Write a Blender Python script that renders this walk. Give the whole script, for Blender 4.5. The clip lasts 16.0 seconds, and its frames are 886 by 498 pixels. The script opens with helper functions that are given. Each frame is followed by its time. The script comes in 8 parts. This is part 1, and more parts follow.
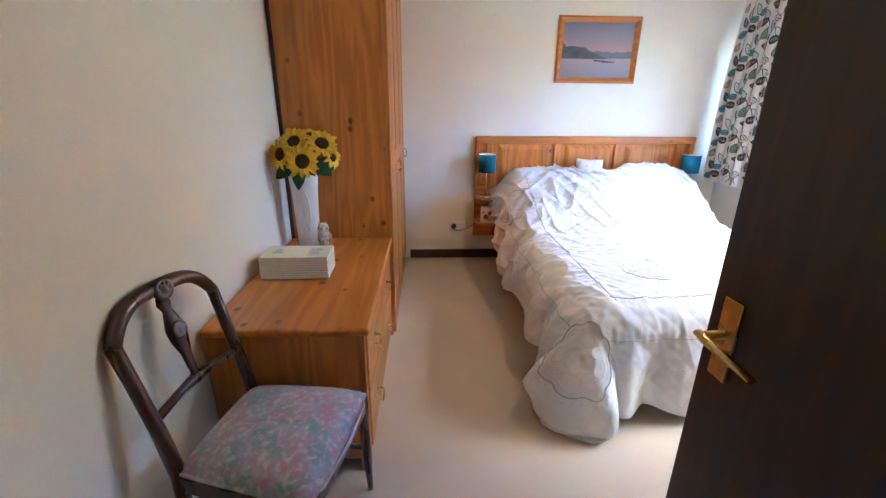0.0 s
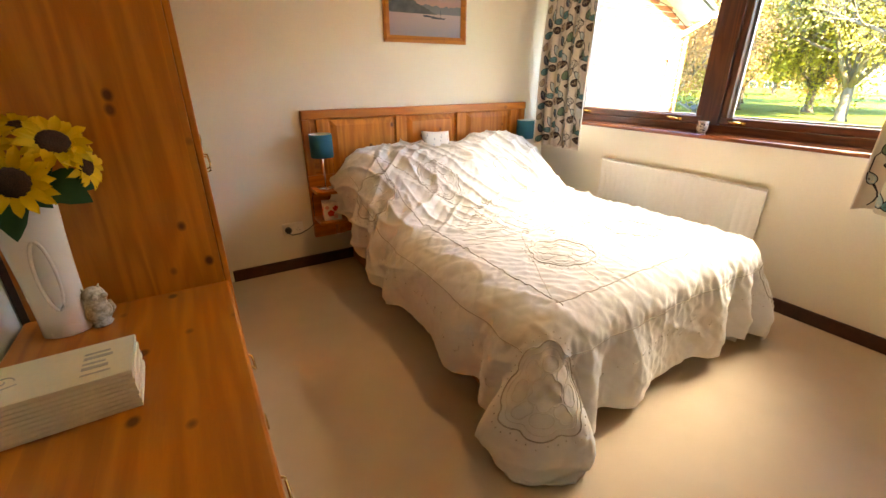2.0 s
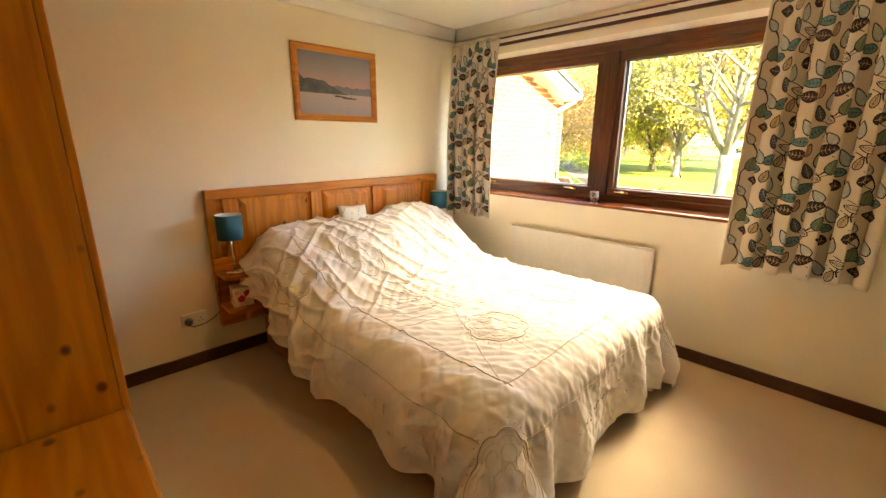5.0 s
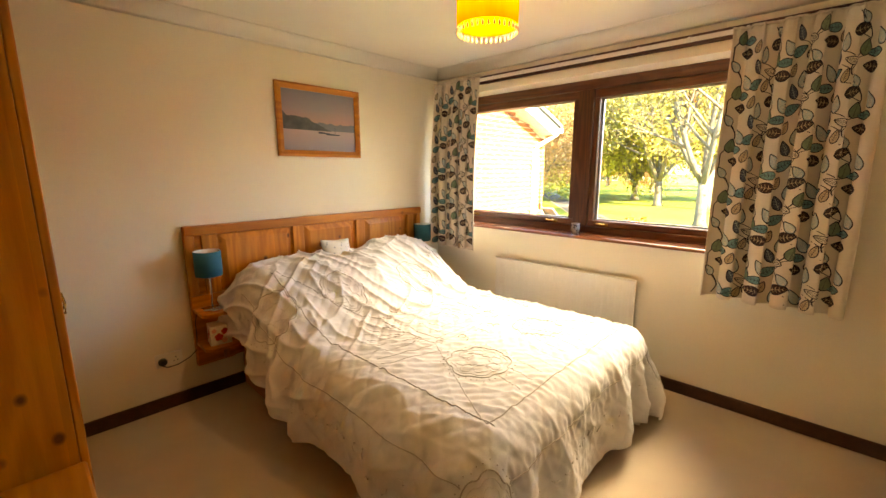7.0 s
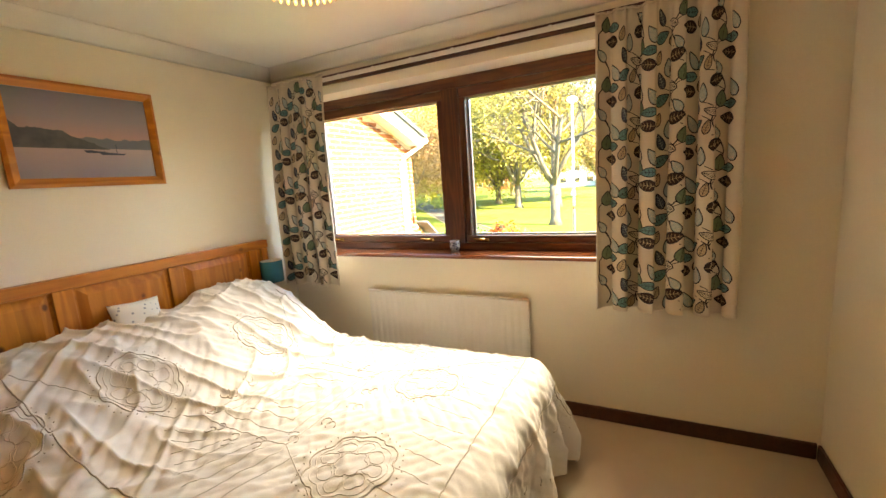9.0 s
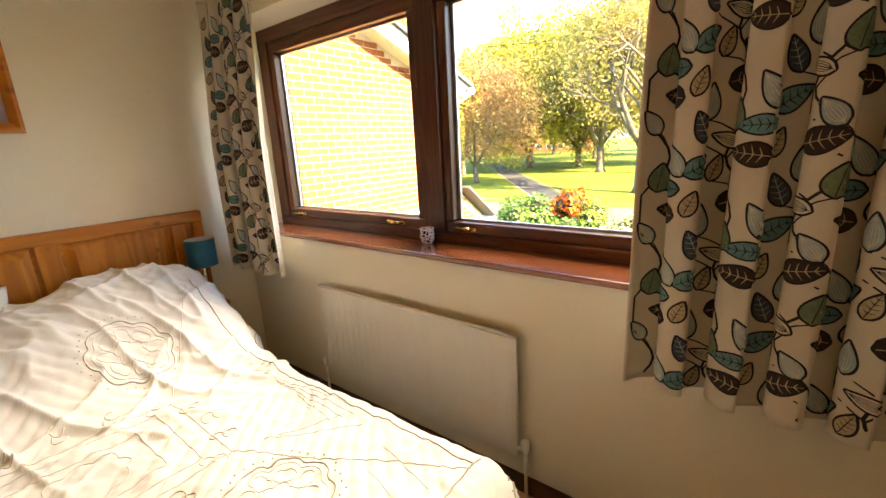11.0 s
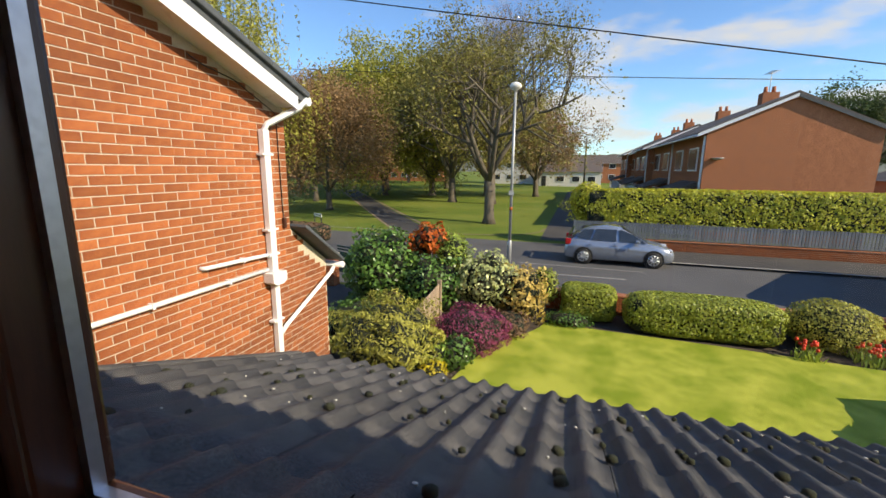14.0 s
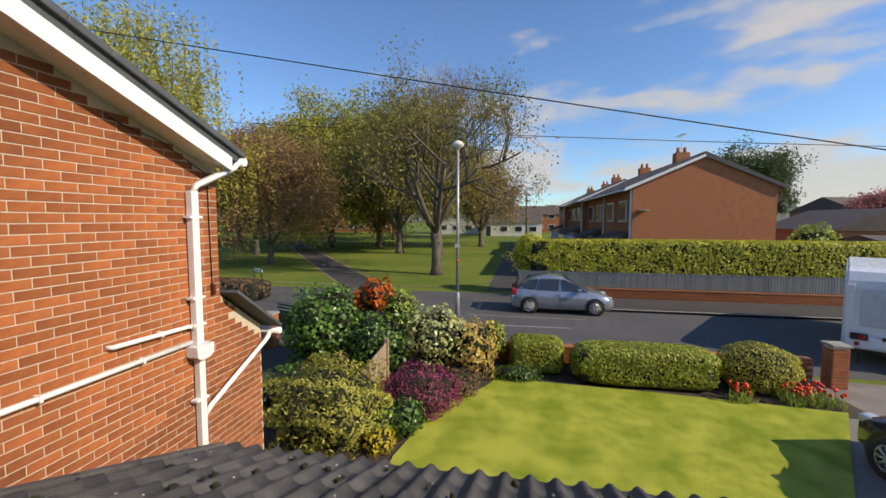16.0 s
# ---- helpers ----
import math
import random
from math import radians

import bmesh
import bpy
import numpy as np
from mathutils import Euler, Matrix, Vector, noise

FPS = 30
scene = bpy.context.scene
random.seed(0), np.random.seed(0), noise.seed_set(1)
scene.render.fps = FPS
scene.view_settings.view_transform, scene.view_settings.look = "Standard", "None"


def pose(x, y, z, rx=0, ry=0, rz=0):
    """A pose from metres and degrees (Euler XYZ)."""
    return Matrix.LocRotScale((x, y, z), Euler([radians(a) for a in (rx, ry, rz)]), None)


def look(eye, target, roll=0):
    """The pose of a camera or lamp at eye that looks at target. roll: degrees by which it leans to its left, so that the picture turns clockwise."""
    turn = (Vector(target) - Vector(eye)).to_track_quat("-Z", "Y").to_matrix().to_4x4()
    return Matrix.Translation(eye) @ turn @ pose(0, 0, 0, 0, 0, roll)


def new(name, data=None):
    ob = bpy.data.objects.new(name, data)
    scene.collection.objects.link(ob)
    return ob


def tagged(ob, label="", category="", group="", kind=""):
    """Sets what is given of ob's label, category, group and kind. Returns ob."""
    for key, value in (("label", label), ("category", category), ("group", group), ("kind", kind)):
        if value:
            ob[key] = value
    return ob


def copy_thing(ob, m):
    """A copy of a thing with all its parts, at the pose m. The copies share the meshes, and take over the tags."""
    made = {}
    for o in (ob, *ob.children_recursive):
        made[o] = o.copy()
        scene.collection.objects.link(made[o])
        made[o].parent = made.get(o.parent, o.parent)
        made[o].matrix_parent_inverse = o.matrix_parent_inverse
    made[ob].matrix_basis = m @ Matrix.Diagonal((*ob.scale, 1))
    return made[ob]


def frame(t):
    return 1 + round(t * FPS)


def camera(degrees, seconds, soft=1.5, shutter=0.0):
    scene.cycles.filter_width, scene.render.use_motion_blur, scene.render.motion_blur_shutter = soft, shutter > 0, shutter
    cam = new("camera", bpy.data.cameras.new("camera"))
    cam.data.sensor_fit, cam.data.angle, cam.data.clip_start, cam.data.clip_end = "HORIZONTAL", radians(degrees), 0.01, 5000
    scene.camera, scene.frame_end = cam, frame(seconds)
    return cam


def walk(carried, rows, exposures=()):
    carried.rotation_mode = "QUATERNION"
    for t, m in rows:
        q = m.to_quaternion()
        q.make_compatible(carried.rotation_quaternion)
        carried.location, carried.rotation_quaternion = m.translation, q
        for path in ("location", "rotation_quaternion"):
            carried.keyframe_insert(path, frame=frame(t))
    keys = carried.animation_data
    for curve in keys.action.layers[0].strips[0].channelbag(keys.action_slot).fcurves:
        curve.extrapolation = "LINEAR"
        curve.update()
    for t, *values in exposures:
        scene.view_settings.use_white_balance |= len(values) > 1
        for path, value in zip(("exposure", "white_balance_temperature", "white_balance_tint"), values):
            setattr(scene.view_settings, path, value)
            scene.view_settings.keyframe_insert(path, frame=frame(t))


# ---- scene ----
cam = camera(94.0, 16.0)
PATH = [
    (0, (0.372, 0.273, 1.387), (0.453, 2.161, 0.735), 0.5),
    (0.5, (0.305, 0.491, 1.4), (0.529, 2.349, 0.696), -0.1),
    (1, (0.244, 0.654, 1.376), (0.703, 2.453, 0.633), -0.6),
    (1.5, (0.195, 0.866, 1.373), (0.914, 2.568, 0.606), -0.75),
    (2, (0.149, 1.009, 1.36), (1.093, 2.593, 0.587), -0.08),
    (2.5, (0.119, 1.095, 1.387), (1.221, 2.583, 0.631), 0.1),
    (3, (0.087, 1.145, 1.408), (1.302, 2.559, 0.684), 0.3),
    (3.5, (0.065, 1.164, 1.423), (1.352, 2.537, 0.746), 0.4),
    (4, (0.074, 1.145, 1.445), (1.388, 2.517, 0.821), 0.3),
    (4.5, (0.069, 1.148, 1.45), (1.413, 2.517, 0.885), 0.4),
    (5, (0.083, 1.149, 1.459), (1.439, 2.527, 0.945), 0.3),
    (7.5, (0.143, 1.125, 1.481), (1.581, 2.469, 1.127), -0.1),
    (8, (0.265, 1.124, 1.465), (1.744, 2.422, 1.108), -0.6),
    (8.5, (0.44, 1.265, 1.463), (2.026, 2.426, 1.092), -1.5),
    (9, (0.643, 1.414, 1.484), (2.399, 2.313, 1.159), -4.1),
    (9.2, (0.749, 1.431, 1.497), (2.537, 2.277, 1.199), -5.3),
    (11.3, (1.86, 1.412, 1.442), (3.365, 2.614, 0.904), -2.3),
    (11.5, (1.923, 1.422, 1.447), (3.432, 2.605, 0.876), -1.5),
    (12, (2.176, 1.51, 1.422), (3.714, 2.656, 0.856), -1.0),
    (12.5, (2.45, 1.624, 1.427), (4.01, 2.753, 0.887), -1.08),
    (13, (2.711, 1.754, 1.423), (4.325, 2.811, 0.896), -0.52),
    (13.5, (2.904, 1.884, 1.451), (4.67, 2.701, 0.989), 0.1),
    (14, (3.055, 2.014, 1.472), (4.926, 2.61, 1.087), 0.5),
    (14.5, (3.12, 2.01, 1.5), (5.041, 2.454, 1.161), 0.6),
    (15, (3.18, 2.014, 1.509), (5.129, 2.368, 1.234), 0.5),
    (15.5, (3.177, 2.0, 1.554), (5.14, 2.326, 1.348), 0.3),
    (16, (3.187, 2.006, 1.585), (5.148, 2.37, 1.44), 0.1),
]
EXPOSURES = [(0.0, 5.2, 5200, 3), (1.0, 4.9, 7300, 4), (2.5, 4.7, 10500, 6), (5.0, 4.6, 13800, 7), (7.5, 4.4, 13500, 7), (9.2, 4.1, 11200, 4), (11.3, 3.5, 11300, 9), (12.0, 3.2, 10500, 11), (12.5, 2.7, 9300, 12), (13.0, 1.7, 8000, 9), (13.5, 0.95, 8000, 9), (14.0, 0.6, 8200, 9), (14.5, 0.45, 8300, 10), (16.0, 0.25, 8000, 12)]
BULB = 0.6
walk(cam, [(t, look(eye, target, roll)) for t, eye, target, roll in PATH], EXPOSURES)

# ---- world, sun, lamps ----
SUN_DIR = Vector((-0.21, -0.86, 0.56)).normalized()     # towards the sun
world = bpy.data.worlds.new("sky")
scene.world = world
world.use_nodes = True
wn, wl = world.node_tree.nodes, world.node_tree.links
wn.clear()
sky = wn.new("ShaderNodeTexSky")
sky.sky_type, sky.sun_disc = "NISHITA", False
sky.sun_elevation = math.asin(SUN_DIR.z)
sky.sun_rotation = math.atan2(SUN_DIR.x, SUN_DIR.y)
sky.air_density, sky.dust_density, sky.ozone_density = 1.0, 0.12, 3.0
wco = wn.new("ShaderNodeTexCoord")
wmap = wn.new("ShaderNodeMapping")
wmap.inputs["Scale"].default_value = (1.6, 1.6, 5.0)
wmap.inputs["Location"].default_value = (0.35, 1.15, 0.1)
wl.new(wco.outputs["Generated"], wmap.inputs["Vector"])
cl = wn.new("ShaderNodeTexNoise")
cl.inputs["Scale"].default_value, cl.inputs["Detail"].default_value, cl.inputs["Roughness"].default_value = 1.7, 7, 0.55
wl.new(wmap.outputs["Vector"], cl.inputs["Vector"])
sepw = wn.new("ShaderNodeSeparateXYZ")
wl.new(wco.outputs["Generated"], sepw.inputs[0])
low = wn.new("ShaderNodeMapRange")            # more cloud towards the horizon
low.inputs[1].default_value, low.inputs[2].default_value, low.inputs[3].default_value, low.inputs[4].default_value = 0.0, 0.55, 0.16, -0.05
wl.new(sepw.outputs["Z"], low.inputs[0])
south = wn.new("ShaderNodeMapRange")          # and towards the south
south.inputs[1].default_value, south.inputs[2].default_value, south.inputs[3].default_value, south.inputs[4].default_value = -0.7, 0.2, 0.10, -0.06
wl.new(sepw.outputs["Y"], south.inputs[0])
addw = wn.new("ShaderNodeMath")
wl.new(cl.outputs["Fac"], addw.inputs[0]), wl.new(low.outputs[0], addw.inputs[1])
addv = wn.new("ShaderNodeMath")
wl.new(addw.outputs[0], addv.inputs[0]), wl.new(south.outputs[0], addv.inputs[1])
cov = wn.new("ShaderNodeMapRange")
cov.interpolation_type = "SMOOTHSTEP"
cov.inputs[1].default_value, cov.inputs[2].default_value, cov.inputs[4].default_value = 0.57, 0.70, 0.85
wl.new(addv.outputs[0], cov.inputs[0])
wmix = wn.new("ShaderNodeMix")
wmix.data_type = "RGBA"
deep = wn.new("ShaderNodeMix")
deep.data_type, deep.blend_type = "RGBA", "MULTIPLY"
deep.inputs[0].default_value, deep.inputs[7].default_value = 1.0, (0.60, 0.86, 1.20, 1)
wl.new(sky.outputs[0], deep.inputs[6])
wl.new(cov.outputs[0], wmix.inputs[0]), wl.new(deep.outputs[2], wmix.inputs[6])
wmix.inputs[7].default_value = (3.5, 3.65, 4.0, 1)
bg = wn.new("ShaderNodeBackground")
bg.inputs["Strength"].default_value = 0.15
wo = wn.new("ShaderNodeOutputWorld")
wl.new(wmix.outputs[2], bg.inputs["Color"]), wl.new(bg.outputs[0], wo.inputs[0])

sun_data = bpy.data.lights.new("sun", "SUN")
sun_data.energy, sun_data.angle, sun_data.color = 4.2, radians(0.55), (1.0, 0.94, 0.84)
sun = new("sun", sun_data)
sun.matrix_world = look((0, 0, 30), Vector((0, 0, 30)) - SUN_DIR)

bulb_data = bpy.data.lights.new("bulb_light", "POINT")
bulb_data.energy, bulb_data.color, bulb_data.shadow_soft_size = BULB, (1.0, 0.66, 0.34), 0.03
bulb = new("bulb_light", bulb_data)
bulb.location = (1.62, 2.31, 2.145)

# an area lamp in the window opening stands in for the sky's light, which falls in from above
window_sky = bpy.data.lights.new("window_sky", "AREA")
window_sky.shape, window_sky.size, window_sky.size_y = "RECTANGLE", 2.4, 1.0
window_sky.energy, window_sky.color, window_sky.spread = 1.5, (1.0, 0.96, 0.92), radians(46)
sky_lamp = new("window_sky", window_sky)
sky_lamp.matrix_world = look((3.258, 2.625, 1.56), (3.258 - math.cos(radians(50)), 2.625, 1.56 - math.sin(radians(50))))

# ---- materials ----
def N(m, kind, ins=None, props=None):
    nd = m.node_tree.nodes.new("ShaderNode" + kind)
    for k, v in (props or {}).items():
        setattr_safe(nd, k, v)
    for k, v in (ins or {}).items():
        if isinstance(v, bpy.types.NodeSocket):
            m.node_tree.links.new(v, nd.inputs[k])
        else:
            nd.inputs[k].default_value = v
    return nd


def setattr_safe(nd, k, v):
    if k == "data_type":
        nd.data_type = v
    elif k == "operation":
        nd.operation = v
    elif k == "blend_type":
        nd.blend_type = v
    elif k == "feature":
        nd.feature = v
    elif k == "wave_type":
        nd.wave_type = v
    elif k == "bands_direction":
        nd.bands_direction = v


def M(m, op, a, b=0.0):
    return N(m, "Math", {0: a, 1: b}, {"operation": op}).outputs[0]


def rng(m, v, a, b, c=0.0, d=1.0):
    return N(m, "MapRange", {0: v, 1: a, 2: b, 3: c, 4: d}).outputs[0]


def mixc(m, f, a, b, mode="MIX"):
    a = (*a, 1) if isinstance(a, tuple) and len(a) == 3 else a
    b = (*b, 1) if isinstance(b, tuple) and len(b) == 3 else b
    return N(m, "Mix", {0: f, 6: a, 7: b}, {"data_type": "RGBA", "blend_type": mode}).outputs[2]


def material(name):
    m = bpy.data.materials.new(name)
    m.use_nodes = True
    return m, m.node_tree.nodes["Principled BSDF"]


def link(m, out, inp):
    m.node_tree.links.new(out, inp)


def coords(m, stretch=(1, 1, 1)):
    co = N(m, "TexCoord").outputs["Object"]
    return N(m, "Mapping", {"Vector": co, "Scale": stretch}).outputs[0]


def surf(name, c1, c2, rough=0.6, metal=0.0, scale=6.0, fine=90.0, bump=0.15, vary=0.0, island=0.0, stretch=(1, 1, 1), grain=0.12, spec=0.5, coat=0.0, sheen=0.0, depth=0.004):
    m, p = material(name)
    v = coords(m, stretch)
    big = N(m, "TexNoise", {"Vector": v, "Scale": scale, "Detail": 4.0, "Roughness": 0.6}).outputs["Fac"]
    fin = N(m, "TexNoise", {"Vector": v, "Scale": fine, "Detail": 3.0}).outputs["Fac"]
    col = mixc(m, rng(m, big, 0.35, 0.65), c1, c2)
    lum = rng(m, fin, 0.3, 0.7, 1 - grain, 1 + grain)
    if vary:
        lum = M(m, "MULTIPLY", lum, rng(m, N(m, "ObjectInfo").outputs["Random"], 0, 1, 1 - vary, 1 + vary))
    if island:
        lum = M(m, "MULTIPLY", lum, rng(m, N(m, "NewGeometry").outputs["Random Per Island"], 0, 1, 1 - island, 1 + island))
    vec = N(m, "CombineXYZ", {0: lum, 1: lum, 2: lum}).outputs[0]
    link(m, mixc(m, 1.0, col, vec, "MULTIPLY"), p.inputs["Base Color"])
    link(m, rng(m, big, 0.3, 0.7, max(0.02, rough - 0.07), min(1, rough + 0.07)), p.inputs["Roughness"])
    p.inputs["Metallic"].default_value = metal
    p.inputs["Specular IOR Level"].default_value = spec
    p.inputs["Coat Weight"].default_value = coat
    p.inputs["Sheen Weight"].default_value = sheen
    p.inputs["Transmission Weight"].default_value = 0
    if bump:
        link(m, N(m, "Bump", {"Height": fin, "Strength": bump, "Distance": depth}).outputs[0], p.inputs["Normal"])
    return m


def wood(name, c1, c2, knot, axis=2, rough=0.38, knots=1.0, scale=1.0, width=0.14):
    """Boards with long grain along an axis, tone by board, and knots."""
    m, p = material(name)
    st = [1.0, 1.0, 1.0]
    st[axis] = 0.09
    co = N(m, "TexCoord").outputs["Object"]
    v = N(m, "Mapping", {"Vector": co, "Scale": tuple(st)}).outputs[0]
    warp = N(m, "TexNoise", {"Vector": v, "Scale": 5.0 * scale, "Detail": 3.0}).outputs["Fac"]
    ring = N(m, "Math", {0: M(m, "MULTIPLY", warp, 60.0), 1: 0.0}, {"operation": "SINE"}).outputs[0]
    fine = N(m, "TexNoise", {"Vector": v, "Scale": 140.0 * scale, "Detail": 3.0, "Roughness": 0.7}).outputs["Fac"]
    g = M(m, "ADD", M(m, "MULTIPLY", rng(m, ring, -1, 1), 0.5), M(m, "MULTIPLY", fine, 0.5))
    col = mixc(m, rng(m, g, 0.25, 0.8), c1, c2)
    # tone of each glued board
    sep = N(m, "SeparateXYZ", {0: co})
    across = [sep.outputs[i] for i in range(3) if i != axis]
    cell = M(m, "ADD", M(m, "FLOOR", M(m, "DIVIDE", across[0], width)), M(m, "MULTIPLY", M(m, "FLOOR", M(m, "DIVIDE", across[1], width)), 7.0))
    tone = M(m, "FRACT", M(m, "MULTIPLY", N(m, "Math", {0: M(m, "MULTIPLY", cell, 12.9898), 1: 0.0}, {"operation": "SINE"}).outputs[0], 437.585))
    lum = rng(m, tone, 0, 1, 0.86, 1.10)
    col = mixc(m, 1.0, col, N(m, "CombineXYZ", {0: lum, 1: lum, 2: lum}).outputs[0], "MULTIPLY")
    kv = [1.0, 1.0, 1.0]
    kv[axis] = 0.75
    kvec = N(m, "Mapping", {"Vector": co, "Scale": tuple(kv)}).outputs[0]
    vor = N(m, "TexVoronoi", {"Vector": kvec, "Scale": 8.5}, {"feature": "F1"}).outputs["Distance"]
    k = rng(m, vor, 0.07, 0.15, 0.95 * knots, 0.0)
    col = mixc(m, k, col, knot)
    link(m, col, p.inputs["Base Color"])
    link(m, rng(m, fine, 0.3, 0.7, rough - 0.06, rough + 0.08), p.inputs["Roughness"])
    link(m, N(m, "Bump", {"Height": fine, "Strength": 0.12, "Distance": 0.002}).outputs[0], p.inputs["Normal"])
    p.inputs["Coat Weight"].default_value, p.inputs["Coat Roughness"].default_value = 0.25, 0.2
    return m


def leafmat(name, c1, c2, rough=0.5, spread=0.45):
    m, p = material(name)
    r = N(m, "NewGeometry").outputs["Random Per Island"]
    big = N(m, "TexNoise", {"Vector": coords(m), "Scale": 1.6, "Detail": 2.0}).outputs["Fac"]
    f = M(m, "ADD", M(m, "MULTIPLY", r, 0.7), M(m, "MULTIPLY", rng(m, big, 0.3, 0.7), 0.3))
    col = mixc(m, f, c1, c2)
    lum = rng(m, M(m, "FRACT", M(m, "MULTIPLY", r, 17.3)), 0, 1, 1 - spread, 1 + spread)
    link(m, mixc(m, 1.0, col, N(m, "CombineXYZ", {0: lum, 1: lum, 2: lum}).outputs[0], "MULTIPLY"), p.inputs["Base Color"])
    p.inputs["Roughness"].default_value = rough
    tr = N(m, "BsdfTranslucent", {"Color": (*c2, 1)})
    mx = N(m, "MixShader", {0: 0.3, 1: p.outputs[0], 2: tr.outputs[0]})
    link(m, mx.outputs[0], m.node_tree.nodes["Material Output"].inputs[0])
    return m


def glassmat(name, tint=(1, 1, 1), gloss=1.0):
    m, p = material(name)
    m.node_tree.nodes.remove(p)
    tr = N(m, "BsdfTransparent", {"Color": (*tint, 1)})
    gl = N(m, "BsdfGlossy", {"Roughness": 0.02})
    lw = N(m, "LayerWeight", {"Blend": 0.5}).outputs["Facing"]
    fr = M(m, "ADD", M(m, "MULTIPLY", M(m, "POWER", lw, 5.0), 0.9), 0.02)
    mx = N(m, "MixShader", {0: M(m, "MULTIPLY", fr, gloss), 1: tr.outputs[0], 2: gl.outputs[0]})
    link(m, mx.outputs[0], m.node_tree.nodes["Material Output"].inputs[0])
    return m


W = {}
W["wall"] = surf("wall_paint", (0.80, 0.745, 0.615), (0.82, 0.77, 0.64), 0.85, scale=2.0, fine=160, bump=0.06, grain=0.02, depth=0.001)
W["ceiling"] = surf("ceiling_paint", (0.80, 0.78, 0.72), (0.82, 0.80, 0.74), 0.9, scale=2.0, fine=140, bump=0.05, grain=0.02, depth=0.001)
W["carpet"] = surf("carpet_pile", (0.54, 0.43, 0.315), (0.59, 0.475, 0.355), 0.95, scale=3.0, fine=420, bump=0.5, grain=0.16, spec=0.1, sheen=0.2, depth=0.004)
W["skirting"] = surf("skirting_stain", (0.05, 0.017, 0.010), (0.075, 0.026, 0.015), 0.4, scale=9, fine=90, grain=0.15)
W["mahogany_y"] = wood("window_hardwood", (0.075, 0.022, 0.010), (0.14, 0.045, 0.020), (0.06, 0.018, 0.01), axis=1, rough=0.32, knots=0.0, scale=1.5)
W["mahogany_z"] = wood("window_hardwood_upright", (0.070, 0.020, 0.009), (0.13, 0.042, 0.019), (0.06, 0.018, 0.01), axis=2, rough=0.36, knots=0.0, scale=1.5)
W["sill"] = wood("sill_hardwood", (0.17, 0.045, 0.018), (0.26, 0.075, 0.03), (0.06, 0.018, 0.01), axis=1, rough=0.14, knots=0.0, scale=1.2)
W["sill"].node_tree.nodes["Principled BSDF"].inputs["Coat Weight"].default_value = 0.9
W["sill"].node_tree.nodes["Principled BSDF"].inputs["Coat Roughness"].default_value = 0.12
W["doorwood"] = wood("door_veneer", (0.026, 0.007, 0.005), (0.042, 0.012, 0.008), (0.02, 0.006, 0.004), axis=2, rough=0.42, knots=0.0, scale=1.5)
PINE1, PINE2, KNOT = (0.47, 0.145, 0.017), (0.62, 0.220, 0.030), (0.075, 0.017, 0.005)
W["pine_z"] = wood("pine_upright", PINE1, PINE2, KNOT, axis=2, knots=0.9)
W["pine_y"] = wood("pine_lengthwise", PINE1, PINE2, KNOT, axis=1, knots=0.9)
W["pine_x"] = wood("pine_crosswise", PINE1, PINE2, KNOT, axis=0, knots=0.5)
W["pine_dark"] = wood("pine_stained", (0.26, 0.085, 0.018), (0.36, 0.13, 0.03), KNOT, axis=1, knots=0.6)
W["brass"] = surf("brass", (0.55, 0.36, 0.12), (0.68, 0.46, 0.18), 0.24, 1.0, bump=0.03)
W["chrome"] = surf("chrome", (0.70, 0.70, 0.70), (0.78, 0.78, 0.78), 0.16, 1.0, bump=0.0)
W["teal"] = surf("teal_shade_cloth", (0.006, 0.105, 0.165), (0.010, 0.135, 0.20), 0.8, fine=500, bump=0.2, grain=0.1, depth=0.001)
W["white_enamel"] = surf("radiator_enamel", (0.74, 0.71, 0.64), (0.77, 0.74, 0.67), 0.5, bump=0.02, grain=0.02)
W["white_plastic"] = surf("white_plastic", (0.78, 0.77, 0.73), (0.80, 0.79, 0.75), 0.35, bump=0.0, grain=0.01)
W["black_plastic"] = surf("black_plastic", (0.012, 0.012, 0.012), (0.02, 0.02, 0.02), 0.4, bump=0.0)
W["cream_card"] = surf("cream_card", (0.76, 0.73, 0.55), (0.79, 0.76, 0.59), 0.6, bump=0.05, grain=0.02)
W["grey_print"] = surf("grey_print", (0.42, 0.43, 0.37), (0.47, 0.48, 0.42), 0.6, bump=0.0)
W["linen"] = surf("bedspread_cotton", (0.70, 0.69, 0.67), (0.74, 0.73, 0.71), 0.9, scale=5, fine=330, bump=0.3, grain=0.03, sheen=0.25, spec=0.2, depth=0.0015)
W["cord"] = surf("embroidery_thread", (0.42, 0.39, 0.33), (0.50, 0.47, 0.40), 0.8, fine=600, bump=0.3, grain=0.2)
W["cordlight"] = surf("pale_thread", (0.62, 0.595, 0.55), (0.67, 0.645, 0.60), 0.85, fine=600, bump=0.3, grain=0.1)
W["curtain"] = surf("curtain_cotton", (0.62, 0.555, 0.46), (0.66, 0.595, 0.50), 0.9, fine=420, bump=0.25, grain=0.05, sheen=0.15, depth=0.001)
W["p_brown"] = surf("print_brown", (0.030, 0.016, 0.012), (0.045, 0.024, 0.018), 0.9, bump=0.1, grain=0.2)
W["p_line"] = surf("print_line", (0.014, 0.012, 0.015), (0.022, 0.018, 0.02), 0.9, bump=0.1)
W["p_teal"] = surf("print_teal", (0.08, 0.20, 0.22), (0.12, 0.26, 0.28), 0.9, bump=0.1, grain=0.2)
